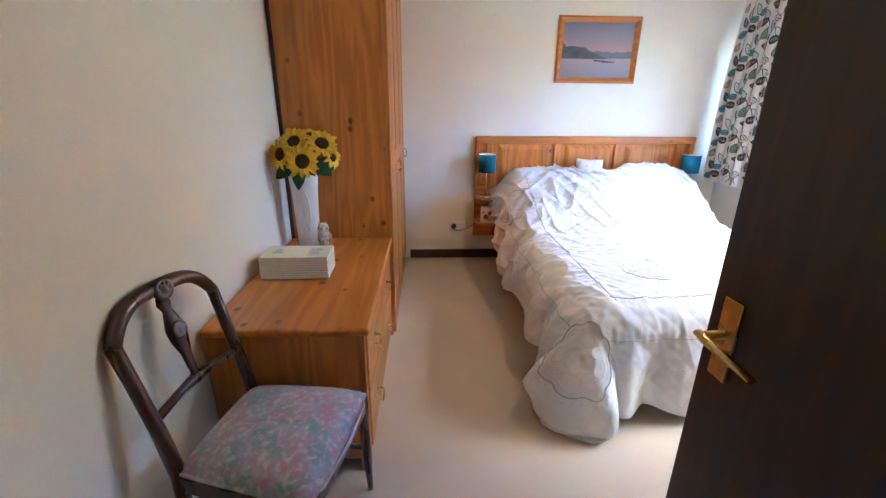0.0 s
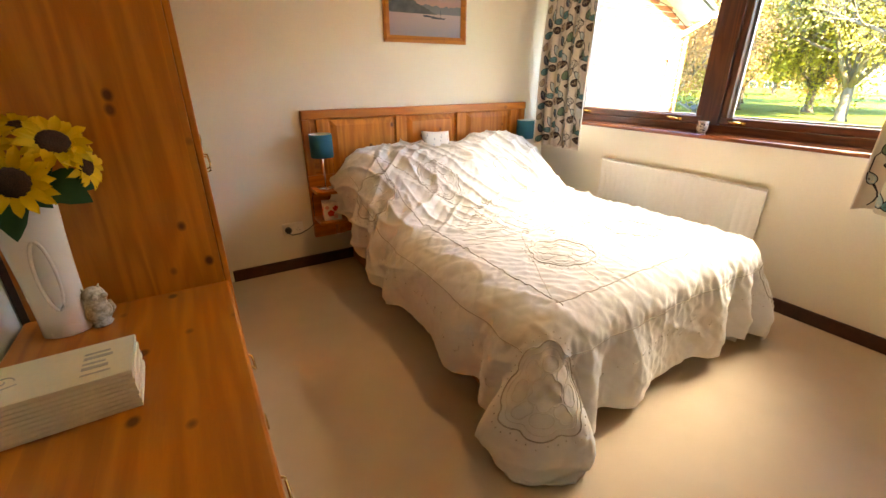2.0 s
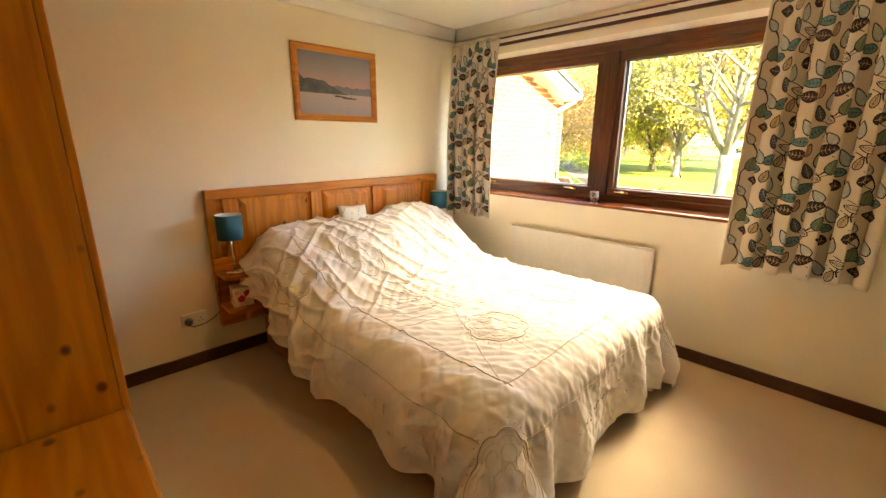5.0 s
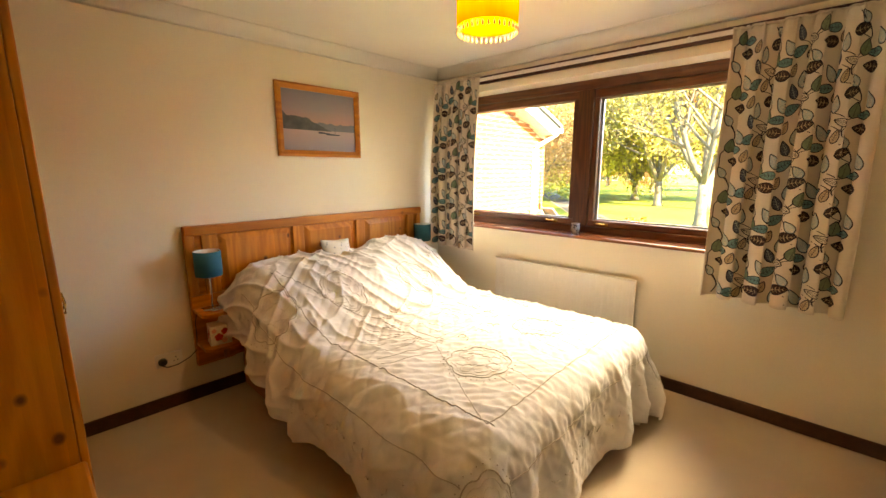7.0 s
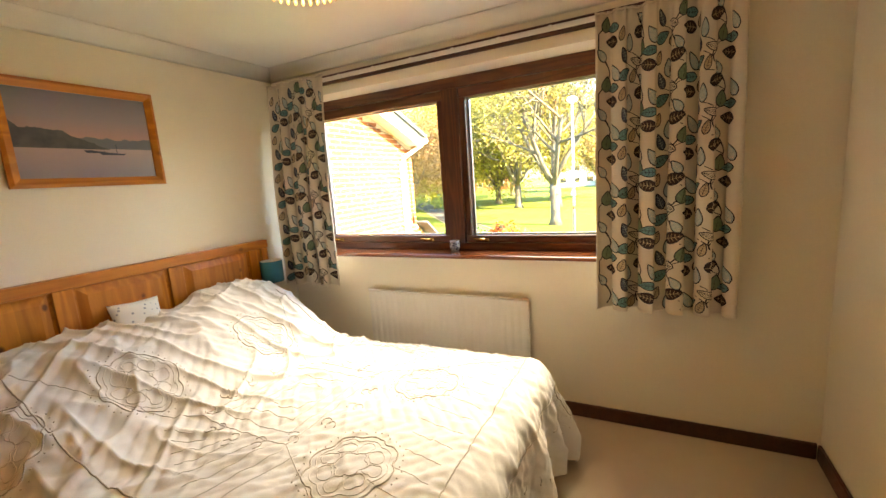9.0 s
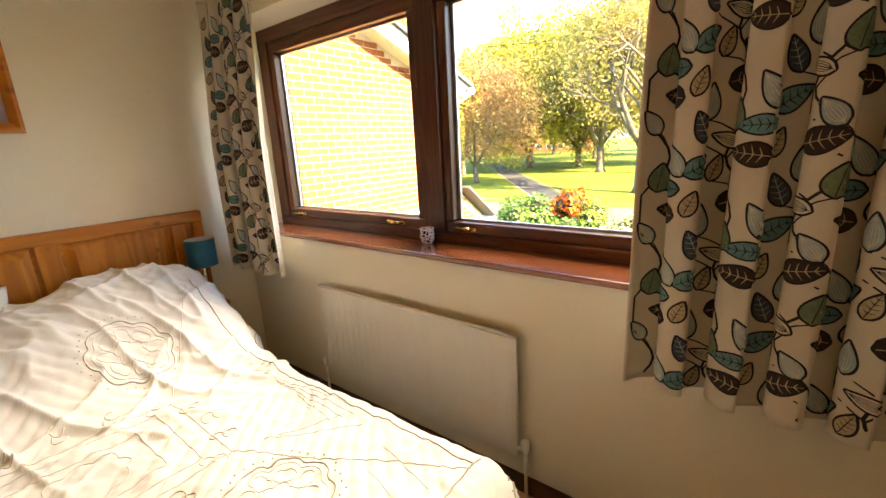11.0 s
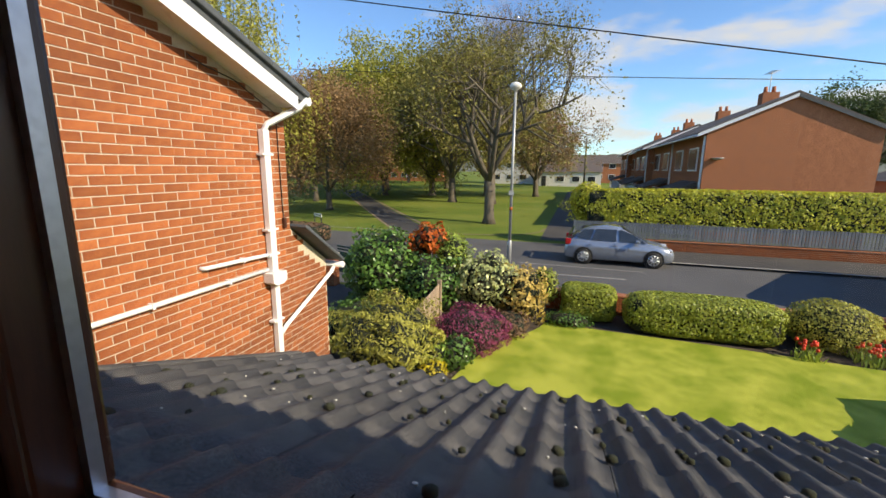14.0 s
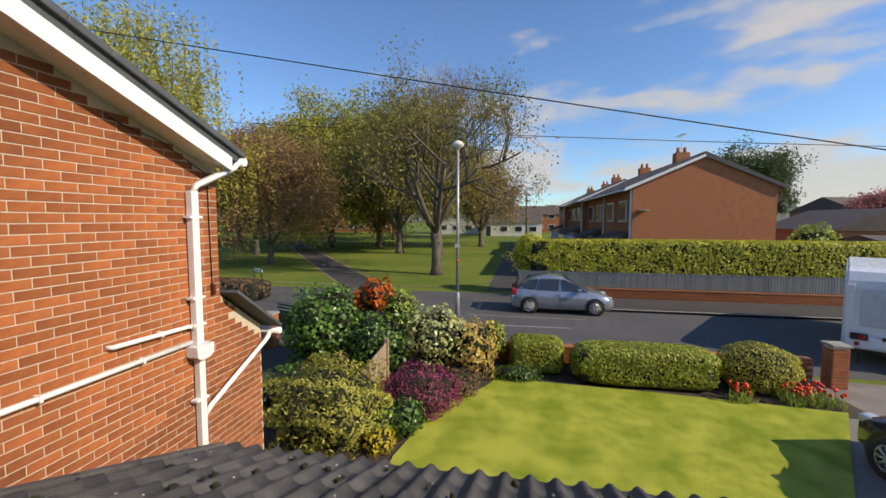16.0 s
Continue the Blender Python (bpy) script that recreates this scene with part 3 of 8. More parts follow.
# ---- vase of sunflowers ----
vase = thing("vase_of_sunflowers", (-0.28, 2.505, 0.646), "tall white ceramic vase holding artificial sunflowers", "vase")
prof = [(0.055, 0.0), (0.062, 0.004), (0.061, 0.06), (0.064, 0.18), (0.070, 0.30), (0.078, 0.40), (0.081, 0.415), (0.074, 0.415), (0.068, 0.36), (0.05, 0.10)]
bm = lathe(prof, 32, sx=1.0, sy=0.72)
part("vase_body", bm, W["ceramic"], vase, smooth=True)
loop = [(0.0 + 0.022 * math.sin(a) + 0.012, -0.0475 - 0.006 * max(0, math.sin(a / 2)) - 0.006 * (0.5 + 0.5 * math.cos(a)), 0.20 - 0.105 * math.cos(a)) for a in [2 * math.pi * k / 28 for k in range(29)]]
part("relief_loop", tube(loop, 0.0045, 6), W["ceramic"], vase)

def sunflower(at, face, r, seed):
    """Petals and a domed centre that face a direction, with a stem into the vase."""
    rs = random.Random(seed)
    q = Vector(face).normalized().to_track_quat("Z", "Y").to_matrix().to_4x4()
    m = Matrix.Translation(at) @ q
    bm = bmesh.new()
    for ring, n in ((0, 15), (1, 13)):
        for k in range(n):
            a = 2 * math.pi * (k + 0.5 * ring + rs.uniform(-0.2, 0.2)) / n
            L, wdt, lift = r * rs.uniform(0.86, 1.1) * (1 - 0.08 * ring), r * 0.15, rs.uniform(-0.15, 0.22) + 0.12 * ring
            rows = []
            for s, ww, zz in ((0.36, 0.45, 0.0), (0.58, 1.0, 0.06), (0.82, 0.8, 0.06), (1.0, 0.05, -0.03)):
                cx, cz = s * L, (zz + lift * (s - 0.36)) * r
                d = Vector((math.cos(a), math.sin(a), 0))
                e = Vector((-math.sin(a), math.cos(a), 0))
                rows.append([bm.verts.new(m @ (d * cx + e * (ww * wdt * t) + Vector((0, 0, cz + (0.05 * r if t else 0.0))))) for t in (-1, 0, 1)])
            for p, o in zip(rows, rows[1:]):
                for t in (0, 1):
                    bm.faces.new((p[t], p[t + 1], o[t + 1], o[t])).smooth = True
    head = part("flower_head", bm, W["petal"], vase, "yellow fabric sunflower with a brown centre")
    t = lathe([(0.42 * r, -0.06 * r), (0.45 * r, 0.04 * r), (0.36 * r, 0.12 * r), (0.2 * r, 0.13 * r), (0.05 * r, 0.10 * r)], 18)
    bmesh.ops.transform(t, matrix=m, verts=t.verts)
    part("flower_centre", t, W["seedhead"], head, "brown seed head")
    a = Vector(at)
    part("stem", tube([a, a * 0.75 + Vector((0, 0, 0.06)), Vector((a.x * 0.2, a.y * 0.2, 0.36))], 0.004, 6), W["silkleaf"], vase)

for i, (at, face, r) in enumerate((((-0.085, -0.06, 0.505), (-0.5, -0.8, 0.25), 0.082), ((0.035, -0.105, 0.475), (0.1, -1.0, 0.25), 0.088), ((0.120, -0.03, 0.555), (0.35, -0.75, 0.62), 0.085), ((-0.02, -0.03, 0.565), (-0.1, -0.75, 0.6), 0.082), ((0.165, -0.02, 0.49), (0.95, -0.35, 0.1), 0.07), ((0.05, 0.04, 0.59), (0.1, -0.3, 0.9), 0.075))):
    sunflower(at, face, r, 40 + i)

def leaf_blade(base, tip, width, bend=0.02):
    bm = bmesh.new()
    b, t = Vector(base), Vector(tip)
    d = t - b
    e = d.cross(Vector((0.3, -1, 0.2))).normalized()
    up = e.cross(d).normalized()
    rows = []
    for s, ww in ((0, 0.08), (0.2, 0.75), (0.42, 1.0), (0.7, 0.7), (0.9, 0.28), (1.0, 0.02)):
        c = b + d * s + up * bend * math.sin(s * 3.1)
        rows.append([bm.verts.new(c + e * (width * ww * k) - up * (0.012 * abs(k) * ww)) for k in (-1, 0, 1)])
    for p, o in zip(rows, rows[1:]):
        for k in (0, 1):
            bm.faces.new((p[k], p[k + 1], o[k + 1], o[k])).smooth = True
    return bm
for b, t, w_ in (((0.0, -0.06, 0.45), (0.005, -0.12, 0.33), 0.036), ((-0.04, -0.05, 0.45), (-0.12, -0.07, 0.38), 0.036), ((0.07, -0.05, 0.47), (0.165, -0.06, 0.395), 0.042), ((0.08, 0.0, 0.47), (0.17, 0.0, 0.42), 0.036), ((-0.06, 0.0, 0.46), (-0.12, -0.01, 0.42), 0.03), ((0.02, -0.04, 0.46), (0.09, -0.10, 0.40), 0.032)):
    part("leaf", leaf_blade(b, t, w_), W["silkleaf"], vase, "dark green fabric leaf")

# ---- owl figurine ----
owl_m = surf("mottled_stone", (0.34, 0.29, 0.19), (0.66, 0.60, 0.48), 0.3, scale=45, fine=140, grain=0.2)
bm = lathe([(0.026, 0.0), (0.030, 0.006), (0.024, 0.012), (0.034, 0.03), (0.036, 0.05), (0.029, 0.072), (0.030, 0.085), (0.032, 0.10), (0.026, 0.118), (0.012, 0.127), (0.003, 0.129)], 18, sy=0.85)
for s in (-1, 1):
    absorb(bm, lathe([(0.009, 0), (0.009, 0.004), (0.003, 0.006)], 10), 0, pose(0.010 + s * 0.012, -0.024, 0.102, 90, 0, 12))
    tube([(s * 0.016, 0, 0.117), (s * 0.022, 0, 0.133)], [0.007, 0.001], 6, bm)
    tube([(s * 0.033, 0.0, 0.07), (s * 0.037, 0.004, 0.045), (s * 0.028, 0.010, 0.018)], [0.007, 0.010, 0.004], 6, bm)
solo("owl_figurine", bm, owl_m, "small mottled stone owl figurine on the chest", "figurine", smooth=True, loc=(-0.20, 2.50, 0.646), rz=20)

# ---- dining chair against the wall ----
fabric, fp = material("floral_tapestry")
fv = coords(fabric)
na = N(fabric, "TexNoise", {"Vector": fv, "Scale": 17.0, "Detail": 5.0, "Roughness": 0.65}).outputs["Fac"]
nb = N(fabric, "TexNoise", {"Vector": N(fabric, "Mapping", {"Vector": fv, "Location": (3, 5, 1)}).outputs[0], "Scale": 13.0, "Detail": 5.0, "Roughness": 0.6}).outputs["Fac"]
nc = N(fabric, "TexNoise", {"Vector": fv, "Scale": 55.0, "Detail": 4.0}).outputs["Fac"]
fcol = mixc(fabric, rng(fabric, na, 0.46, 0.60), (0.36, 0.34, 0.40), (0.42, 0.24, 0.27))
fcol = mixc(fabric, rng(fabric, nb, 0.50, 0.62), fcol, (0.22, 0.31, 0.31))
fcol = mixc(fabric, rng(fabric, nc, 0.50, 0.68, 0, 0.75), fcol, (0.55, 0.52, 0.52))
link(fabric, fcol, fp.inputs["Base Color"])
fp.inputs["Roughness"].default_value, fp.inputs["Sheen Weight"].default_value = 0.95, 0.3
link(fabric, N(fabric, "Bump", {"Height": N(fabric, "TexNoise", {"Vector": fv, "Scale": 600.0}).outputs["Fac"], "Strength": 0.3, "Distance": 0.001}).outputs[0], fp.inputs["Normal"])

chair = thing("dining_chair", (-0.092, 1.318, 0), "dark carved mahogany chair with a floral upholstered seat", "chair", rz=-11)
def seat_pt(u, v):
    # u: back to front, v: across; wider at the front
    a, b = u * 2 - 1, v * 2 - 1
    half = 0.185 + 0.04 * u
    e = (1 - abs(a) ** 3.2) ** 0.5 if abs(a) < 1 else 0.0
    g = (1 - abs(b) ** 3.2) ** 0.5 if abs(b) < 1 else 0.0
    return (-0.20 + 0.41 * u + 0.02 * (1 - b * b) * (u > 0.5) * (u - 0.5), half * b, 0.425 + 0.065 * min(e, 1) * min(g, 1) ** 0.9)
bm = grid_mesh(seat_pt, 24, 24)
geo = bmesh.ops.extrude_face_region(bm, geom=bm.faces[:])
for v in [g for g in geo["geom"] if isinstance(g, bmesh.types.BMVert)]:
    v.co.z = 0.418
bmesh.ops.recalc_face_normals(bm, faces=bm.faces[:])
seat = part("seat", bm, fabric, chair, "pink, grey-green and mauve floral tapestry seat", smooth=True)
rim = [(-0.195, -0.184), (0.0, -0.206), (0.19, -0.222), (0.224, -0.16), (0.234, 0.0), (0.224, 0.16), (0.19, 0.222), (0.0, 0.206), (-0.195, 0.184)]
part("piping", tube([(x, y, 0.428) for x, y in rim], 0.005, 6), fabric, seat)
bm = bmesh.new()
for (x0, y0), (x1, y1) in (((-0.19, -0.18), (0.20, -0.215)), ((-0.19, 0.18), (0.20, 0.215)), ((0.205, -0.205), (0.205, 0.205)), ((-0.19, -0.17), (-0.19, 0.17))):
    dx, dy = x1 - x0, y1 - y0
    L = math.hypot(dx, dy)
    t = one(0, L, -0.011, 0.011, 0.365, 0.418, 0.004)
    absorb(bm, t, 0, pose(x0, y0, 0, 0, 0, math.degrees(math.atan2(dy, dx))))
part("seat_frame", bm, W["darkwood"], chair)
for s in (-1, 1):
    part("leg", tube([(0.20, s * 0.205, 0.415), (0.20, s * 0.205, 0.35), (0.202, s * 0.205, 0.33), (0.204, s * 0.206, 0.20), (0.21, s * 0.208, 0.02), (0.21, s * 0.208, 0.0)], [0.021, 0.021, 0.016, 0.018, 0.011, 0.012], 12), W["darkwood"], chair)
    back = [(-0.215, s * 0.18, 0.0), (-0.20, s * 0.18, 0.20), (-0.195, s * 0.178, 0.42), (-0.222, s * 0.178, 0.56), (-0.262, s * 0.18, 0.72), (-0.285, s * 0.182, 0.81)]
    part("back_post", tube(back, [0.016, 0.019, 0.021, 0.019, 0.018, 0.019], 10), W["darkwood"], chair)
crest = []
for k in range(21):
    b = k / 20 * 2 - 1
    crest.append((-0.285 - 0.022 * (1 - b * b), 0.182 * math.copysign(abs(b) ** 0.85, b), 0.81 + 0.085 * (1 - abs(b) ** 3.4)))
part("crest_rail", tube(crest, [0.019 + 0.004 * (1 - abs(k / 10 - 1)) for k in range(21)], 10), W["darkwood"], chair)
bm = bmesh.new()
absorb(bm, lathe([(0.030, -0.008), (0.034, 0.0), (0.030, 0.010), (0.022, 0.012), (0.018, 0.008), (0.010, 0.016), (0.002, 0.018)], 20), 0, pose(-0.290, 0, 0.892, 0, 80, 0))
for a in range(8):
    absorb(bm, lathe([(0.006, 0), (0.005, 0.004), (0.001, 0.006)], 8), 0, pose(-0.284, 0.0195 * math.cos(a * math.pi / 4), 0.892 + 0.0195 * math.sin(a * math.pi / 4), 0, 80, 0))
part("carved_boss", bm, W["darkwood"], chair, "carved rosette in the crest rail")
bm = bmesh.new()
tube([(-0.302, 0, 0.875), (-0.297, 0, 0.845), (-0.290, 0, 0.825), (-0.276, 0, 0.77), (-0.268, 0, 0.73), (-0.258, 0, 0.69), (-0.245, 0, 0.63), (-0.238, 0, 0.605)], [0.016, 0.024, 0.016, 0.034, 0.030, 0.018, 0.013, 0.022], 12, bm, flat=0.45)
absorb(bm, lathe([(0.026, -0.004), (0.028, 0.004), (0.022, 0.009), (0.016, 0.006), (0.004, 0.012)], 18), 0, pose(-0.266, 0, 0.765, 0, 76, 0))
part("splat", bm, W["darkwood"], chair, "carved and pierced back splat")
part("back_rail", tube([(-0.232, -0.178, 0.585), (-0.240, -0.06, 0.602), (-0.242, 0.0, 0.604), (-0.240, 0.06, 0.602), (-0.232, 0.178, 0.585)], [0.013, 0.012, 0.018, 0.012, 0.013], 8), W["darkwood"], chair)
part("stretcher", tube([(-0.195, -0.19, 0.2), (0.2, -0.205, 0.2)], 0.010, 8), W["darkwood"], chair)
part("stretcher", tube([(-0.195, 0.19, 0.2), (0.2, 0.205, 0.2)], 0.010, 8), W["darkwood"], chair)

# ---- bed ----
BX0, BX1, BY0, BY1, BZ = 1.075, 2.545, 2.03, 3.955, 0.555
bed = thing("bed", (BX0, BY0, 0), "double divan bed with a stained wooden drawer base", "bed")
bw, bl = BX1 - BX0, BY1 - BY0
part("base", one(0.012, bw - 0.012, 0.012, bl, 0.02, 0.31, 0.01), W["pine_dark"], bed)
for k in range(2):
    d = part("drawer_front", one(-0.006, 0.011, 0.06 + k * 0.93, 0.97 + k * 0.93, 0.045, 0.285, 0.006), W["pine_dark"], bed)
    part("handle", tube([(-0.006, 0.46 + k * 0.93, 0.20), (-0.024, 0.47 + k * 0.93, 0.19), (-0.024, 0.55 + k * 0.93, 0.19), (-0.006, 0.56 + k * 0.93, 0.20)], 0.004, 6), W["brass"], d)
part("mattress", one(0.10, bw - 0.10, 0.06, bl, 0.312, BZ - 0.03, 0.04), W["linen"], bed, "white mattress")

head = thing("headboard", (0.817, YN - 0.055, 0), "wide panelled pine headboard with bedside shelves", "headboard")
hw = 1.977
part("backboard", one(0.0, hw, 0.030, 0.052, 0.235, 1.10), W["pine_x"], head)
part("top_rail", one(0.0, hw, 0.0, 0.053, 1.085, 1.145, 0.006), W["pine_x"], head)
part("middle_rail", one(0.0, hw, 0.008, 0.029, 0.62, 0.70, 0.004), W["pine_x"], head)
for x0, x1 in ((0.0, 0.055), (0.095, 0.185), (0.70, 0.785), (1.25, 1.335), (1.815, 1.885), (1.922, hw)):
    part("muntin", one(x0, x1, 0.010, 0.029, 0.701, 1.084, 0.005), W["pine_z"], head)
for x0, x1 in ((0.187, 0.698), (0.787, 1.248), (1.337, 1.813)):
    part("fielded_panel", raised_panel(bmesh.new(), "y", 0.0295, x0 + 0.012, x1 - 0.012, 0.71, 1.075, 0.018, 0.04, -1), W["pine_z"], head)
for s in (0, 1):
    x0 = 0.003 if s == 0 else hw - 0.213
    for z0 in (0.605, 0.385):
        bm = prism([(x0, -0.0), (x0, -0.17), (x0 + 0.03, -0.20), (x0 + 0.18, -0.20), (x0 + 0.21, -0.17), (x0 + 0.21, 0.0)], 2, z0, z0 + 0.02)
        part("shelf", bm, W["pine_x"], head)
    xs = x0 if s == 0 else x0 + 0.192
    part("bracket", prism([(-0.0, 0.24), (-0.0, 0.60), (-0.15, 0.60), (-0.13, 0.42), (-0.04, 0.26)], 0, xs + 0.15 if s == 0 else xs - 0.15, xs + 0.165 if s == 0 else xs - 0.135), W["pine_z"], head)
part("apron", one(0.0, 0.23, 0.006, 0.029, 0.235, 0.384, 0.004), W["pine_x"], head)
part("apron", one(hw - 0.23, hw, 0.006, 0.029, 0.235, 0.384, 0.004), W["pine_x"], head)

# ---- bedside lamps ----
def table_lamp(x, y, z):
    L = thing("table_lamp", (x, y, z), "chrome table lamp with a teal drum shade", "lamp", "pair of bedside lamps")
    part("base", lathe([(0.052, 0), (0.055, 0.004), (0.052, 0.012), (0.018, 0.017), (0.008, 0.024)], 28), W["chrome"], L, "round chrome base")
    part("stem", lathe([(0.0062, 0.02), (0.0062, 0.30)], 12), W["chrome"], L)
    n = 32
    bm = bmesh.new()
    rows = []
    for r, h in ((0.074, 0.222), (0.076, 0.222), (0.076, 0.375), (0.074, 0.375), (0.073, 0.372), (0.073, 0.225)):
        rows.append([bm.verts.new((r * math.cos(2 * math.pi * i / n), r * math.sin(2 * math.pi * i / n), h)) for i in range(n)])
    for k in range(6):
        a, b = rows[k], rows[(k + 1) % 6]
        for i in range(n):
            f = bm.faces.new((a[i], a[(i + 1) % n], b[(i + 1) % n], b[i]))
            f.smooth = True
            f.material_index = 1 if k in (3, 4) else 0
    part("shade", bm, [W["teal"], W["white_plastic"]], L, "teal fabric drum shade")
    bm = bmesh.new()
    for a in range(3):
        tube([(0, 0, 0.298), (0.0735 * math.cos(a * 2.094), 0.0735 * math.sin(a * 2.094), 0.30)], 0.0015, 5, bm)
    part("shade_ring", bm, W["chrome"], L)
    return L
lamp_a = table_lamp(0.903, 3.885, 0.626)
lamp_b = copy_thing(lamp_a, pose(2.712, 3.885, 0.626))

# ---- card box with red flowers, and a paler one on the far shelf ----
red = surf("red_print", (0.50, 0.028, 0.016), (0.62, 0.045, 0.02), 0.5, bump=0.02)
pink = surf("pink_print", (0.70, 0.30, 0.24), (0.76, 0.38, 0.3), 0.5, bump=0.02)
card = surf("white_card", (0.72, 0.66, 0.56), (0.77, 0.70, 0.60), 0.55, bump=0.03)
tissue = thing("tissue_box", (0.925, 3.885, 0.4055), "small white card box printed with red poppies", "box", rz=-8)
part("carton", one(-0.06, 0.06, -0.055, 0.055, 0, 0.125, 0.003), card, tissue)
for cx, cz, r, mi in ((-0.012, 0.052, 0.024, 0), (0.024, 0.085, 0.021, 0), (0.018, 0.028, 0.017, 1), (-0.036, 0.095, 0.014, 1)):
    for plane in (0, 1):
        bm = bmesh.new()
        vs = [((cx + r * math.cos(a) * (1 + 0.12 * math.sin(5 * a))), (cz + r * math.sin(a) * (1 + 0.12 * math.sin(5 * a)))) for a in [2 * math.pi * k / 18 for k in range(18)]]
        f = bm.faces.new([bm.verts.new((x, -0.0555, z)) if plane == 0 else bm.verts.new((-0.0605, -x, z)) for x, z in (vs if plane == 0 else vs[::-1])])
        part("printed_poppy", bm, [red, pink][mi], tissue, ["red printed poppy", "pink printed poppy"][mi])
book = thing("book", (2.70, 3.87, 0.4055), "pale hardback book standing on the bedside shelf", "book", rz=-6)
part("cover", one(-0.07, 0.07, -0.045, 0.045, 0, 0.12, 0.002), card, book)
part("pages", one(-0.064, 0.0715, -0.040, 0.040, 0.006, 0.1215), W["cream_card"], book)

# ---- socket with plug and lead ----
sock = thing("wall_socket", (0.668, YN - 0.001, 0.325), "white double wall socket with one black plug", "socket")
part("face_plate", one(-0.073, 0.073, -0.009, 0.0, -0.043, 0.043, 0.003), W["white_plastic"], sock)
bm = bmesh.new()
for dx in (-0.012, 0.012):
    block(bm, dx - 0.005, dx + 0.005, -0.0125, -0.0085, 0.014, 0.028, 0.001)
part("switch", bm, W["white_plastic"], sock)
bm = bmesh.new()
for dx, dz in ((0.036, 0.004), (0.026, -0.016), (0.046, -0.016)):
    block(bm, dx - 0.003, dx + 0.003, -0.0096, -0.0088, dz - 0.003, dz + 0.003)
part("pin_hole", bm, W["black_plastic"], sock)
plug = thing("plug", (0.632, YN - 0.0105, 0.318), "black mains plug with its lead to the bedside lamp", "plug")
bm = bmesh.new()
absorb(bm, lathe([(0.024, 0.0), (0.025, 0.012), (0.021, 0.026), (0.012, 0.031)], 18), 0, pose(0, 0, 0, 90, 0, 0))
part("plug_body", bm, W["black_plastic"], plug)
lead = [(0.0, -0.02, -0.022), (0.02, -0.022, -0.036), (0.08, -0.02, -0.035), (0.14, -0.02, -0.012), (0.187, -0.03, 0.03), (0.19, -0.05, 0.12), (0.192, -0.045, 0.22), (0.21, -0.05, 0.30), (0.24, -0.09, 0.312)]
part("lead", tube(lead, 0.003, 6), W["black_plastic"], plug)

# ---- framed picture ----
pic = thing("framed_picture", (1.814, YN - 0.002, 1.585), "framed print of a lilac harbour view in a wide pine frame", "picture")
pw, ph = 0.345, 0.512
def mitred(bm, x0, x1, z0, z1, w, d0, d1, mi=0):
    o = [(x0, z0), (x1, z0), (x1, z1), (x0, z1)]
    i = [(x0 + w, z0 + w), (x1 - w, z0 + w), (x1 - w, z1 - w), (x0 + w, z1 - w)]
    for k in range(4):
        q = (k + 1) % 4
        ring = []
        for (a, b) in ((o[k], i[k]), (o[q], i[q])):
            ring.append([bm.verts.new((a[0], 0, a[1])), bm.verts.new((a[0], -d0, a[1])), bm.verts.new(((a[0] * 0.65 + b[0] * 0.35), -d1, (a[1] * 0.65 + b[1] * 0.35))), bm.verts.new((b[0], -d0 * 0.7, b[1])), bm.verts.new((b[0], 0, b[1]))])
        for s in range(4):
            bm.faces.new((ring[0][s], ring[0][s + 1], ring[1][s + 1], ring[1][s])).material_index = mi
    bmesh.ops.recalc_face_normals(bm, faces=bm.faces[:])
    return bm
part("frame", mitred(bmesh.new(), -pw, pw, 0, ph, 0.045, 0.018, 0.026), W["pine_x"], pic, "golden pine picture frame")
print_m, pp = material("harbour_print")
ps = N(print_m, "SeparateXYZ", {0: N(print_m, "TexCoord").outputs["Object"]})
hz = rng(print_m, ps.outputs[2], 0.05, 0.46)
nz = N(print_m, "TexNoise", {"Vector": N(print_m, "TexCoord").outputs["Object"], "Scale": 14.0, "Detail": 5.0}).outputs["Fac"]
skyc = mixc(print_m, rng(print_m, hz, 0.42, 0.72), (0.50, 0.27, 0.24), (0.30, 0.255, 0.30))
skyc = mixc(print_m, rng(print_m, hz, 0.7, 1.0), skyc, (0.205, 0.205, 0.265))
seac = mixc(print_m, rng(print_m, hz, 0.05, 0.42), (0.27, 0.24, 0.29), (0.46, 0.33, 0.33))
# far hills and a wooded head sloping down
ridge = M(print_m, "ADD", M(print_m, "MULTIPLY", nz, 0.16), 0.34)
c0 = mixc(print_m, M(print_m, "GREATER_THAN", hz, 0.36), seac, skyc)
farh = M(print_m, "MULTIPLY", M(print_m, "LESS_THAN", hz, M(print_m, "ADD", ridge, 0.06)), M(print_m, "GREATER_THAN", hz, 0.355))
c1 = mixc(print_m, farh, c0, (0.155, 0.16, 0.20))
hx = rng(print_m, ps.outputs[0], -0.30, 0.10)
wood_top = M(print_m, "ADD", M(print_m, "SUBTRACT", 0.60, M(print_m, "MULTIPLY", M(print_m, "POWER", hx, 2.0), 0.30)), M(print_m, "MULTIPLY", M(print_m, "SUBTRACT", nz, 0.5), 0.26))
nearh = M(print_m, "MULTIPLY", M(print_m, "LESS_THAN", hz, wood_top), M(print_m, "GREATER_THAN", hz, 0.345))
nearh = M(print_m, "MULTIPLY", nearh, M(print_m, "LESS_THAN", hx, 0.98))
c2 = mixc(print_m, nearh, c1, mixc(print_m, rng(print_m, nz, 0.35, 0.65), (0.05, 0.055, 0.07), (0.10, 0.105, 0.12)))
link(print_m, c2, pp.inputs["Base Color"])
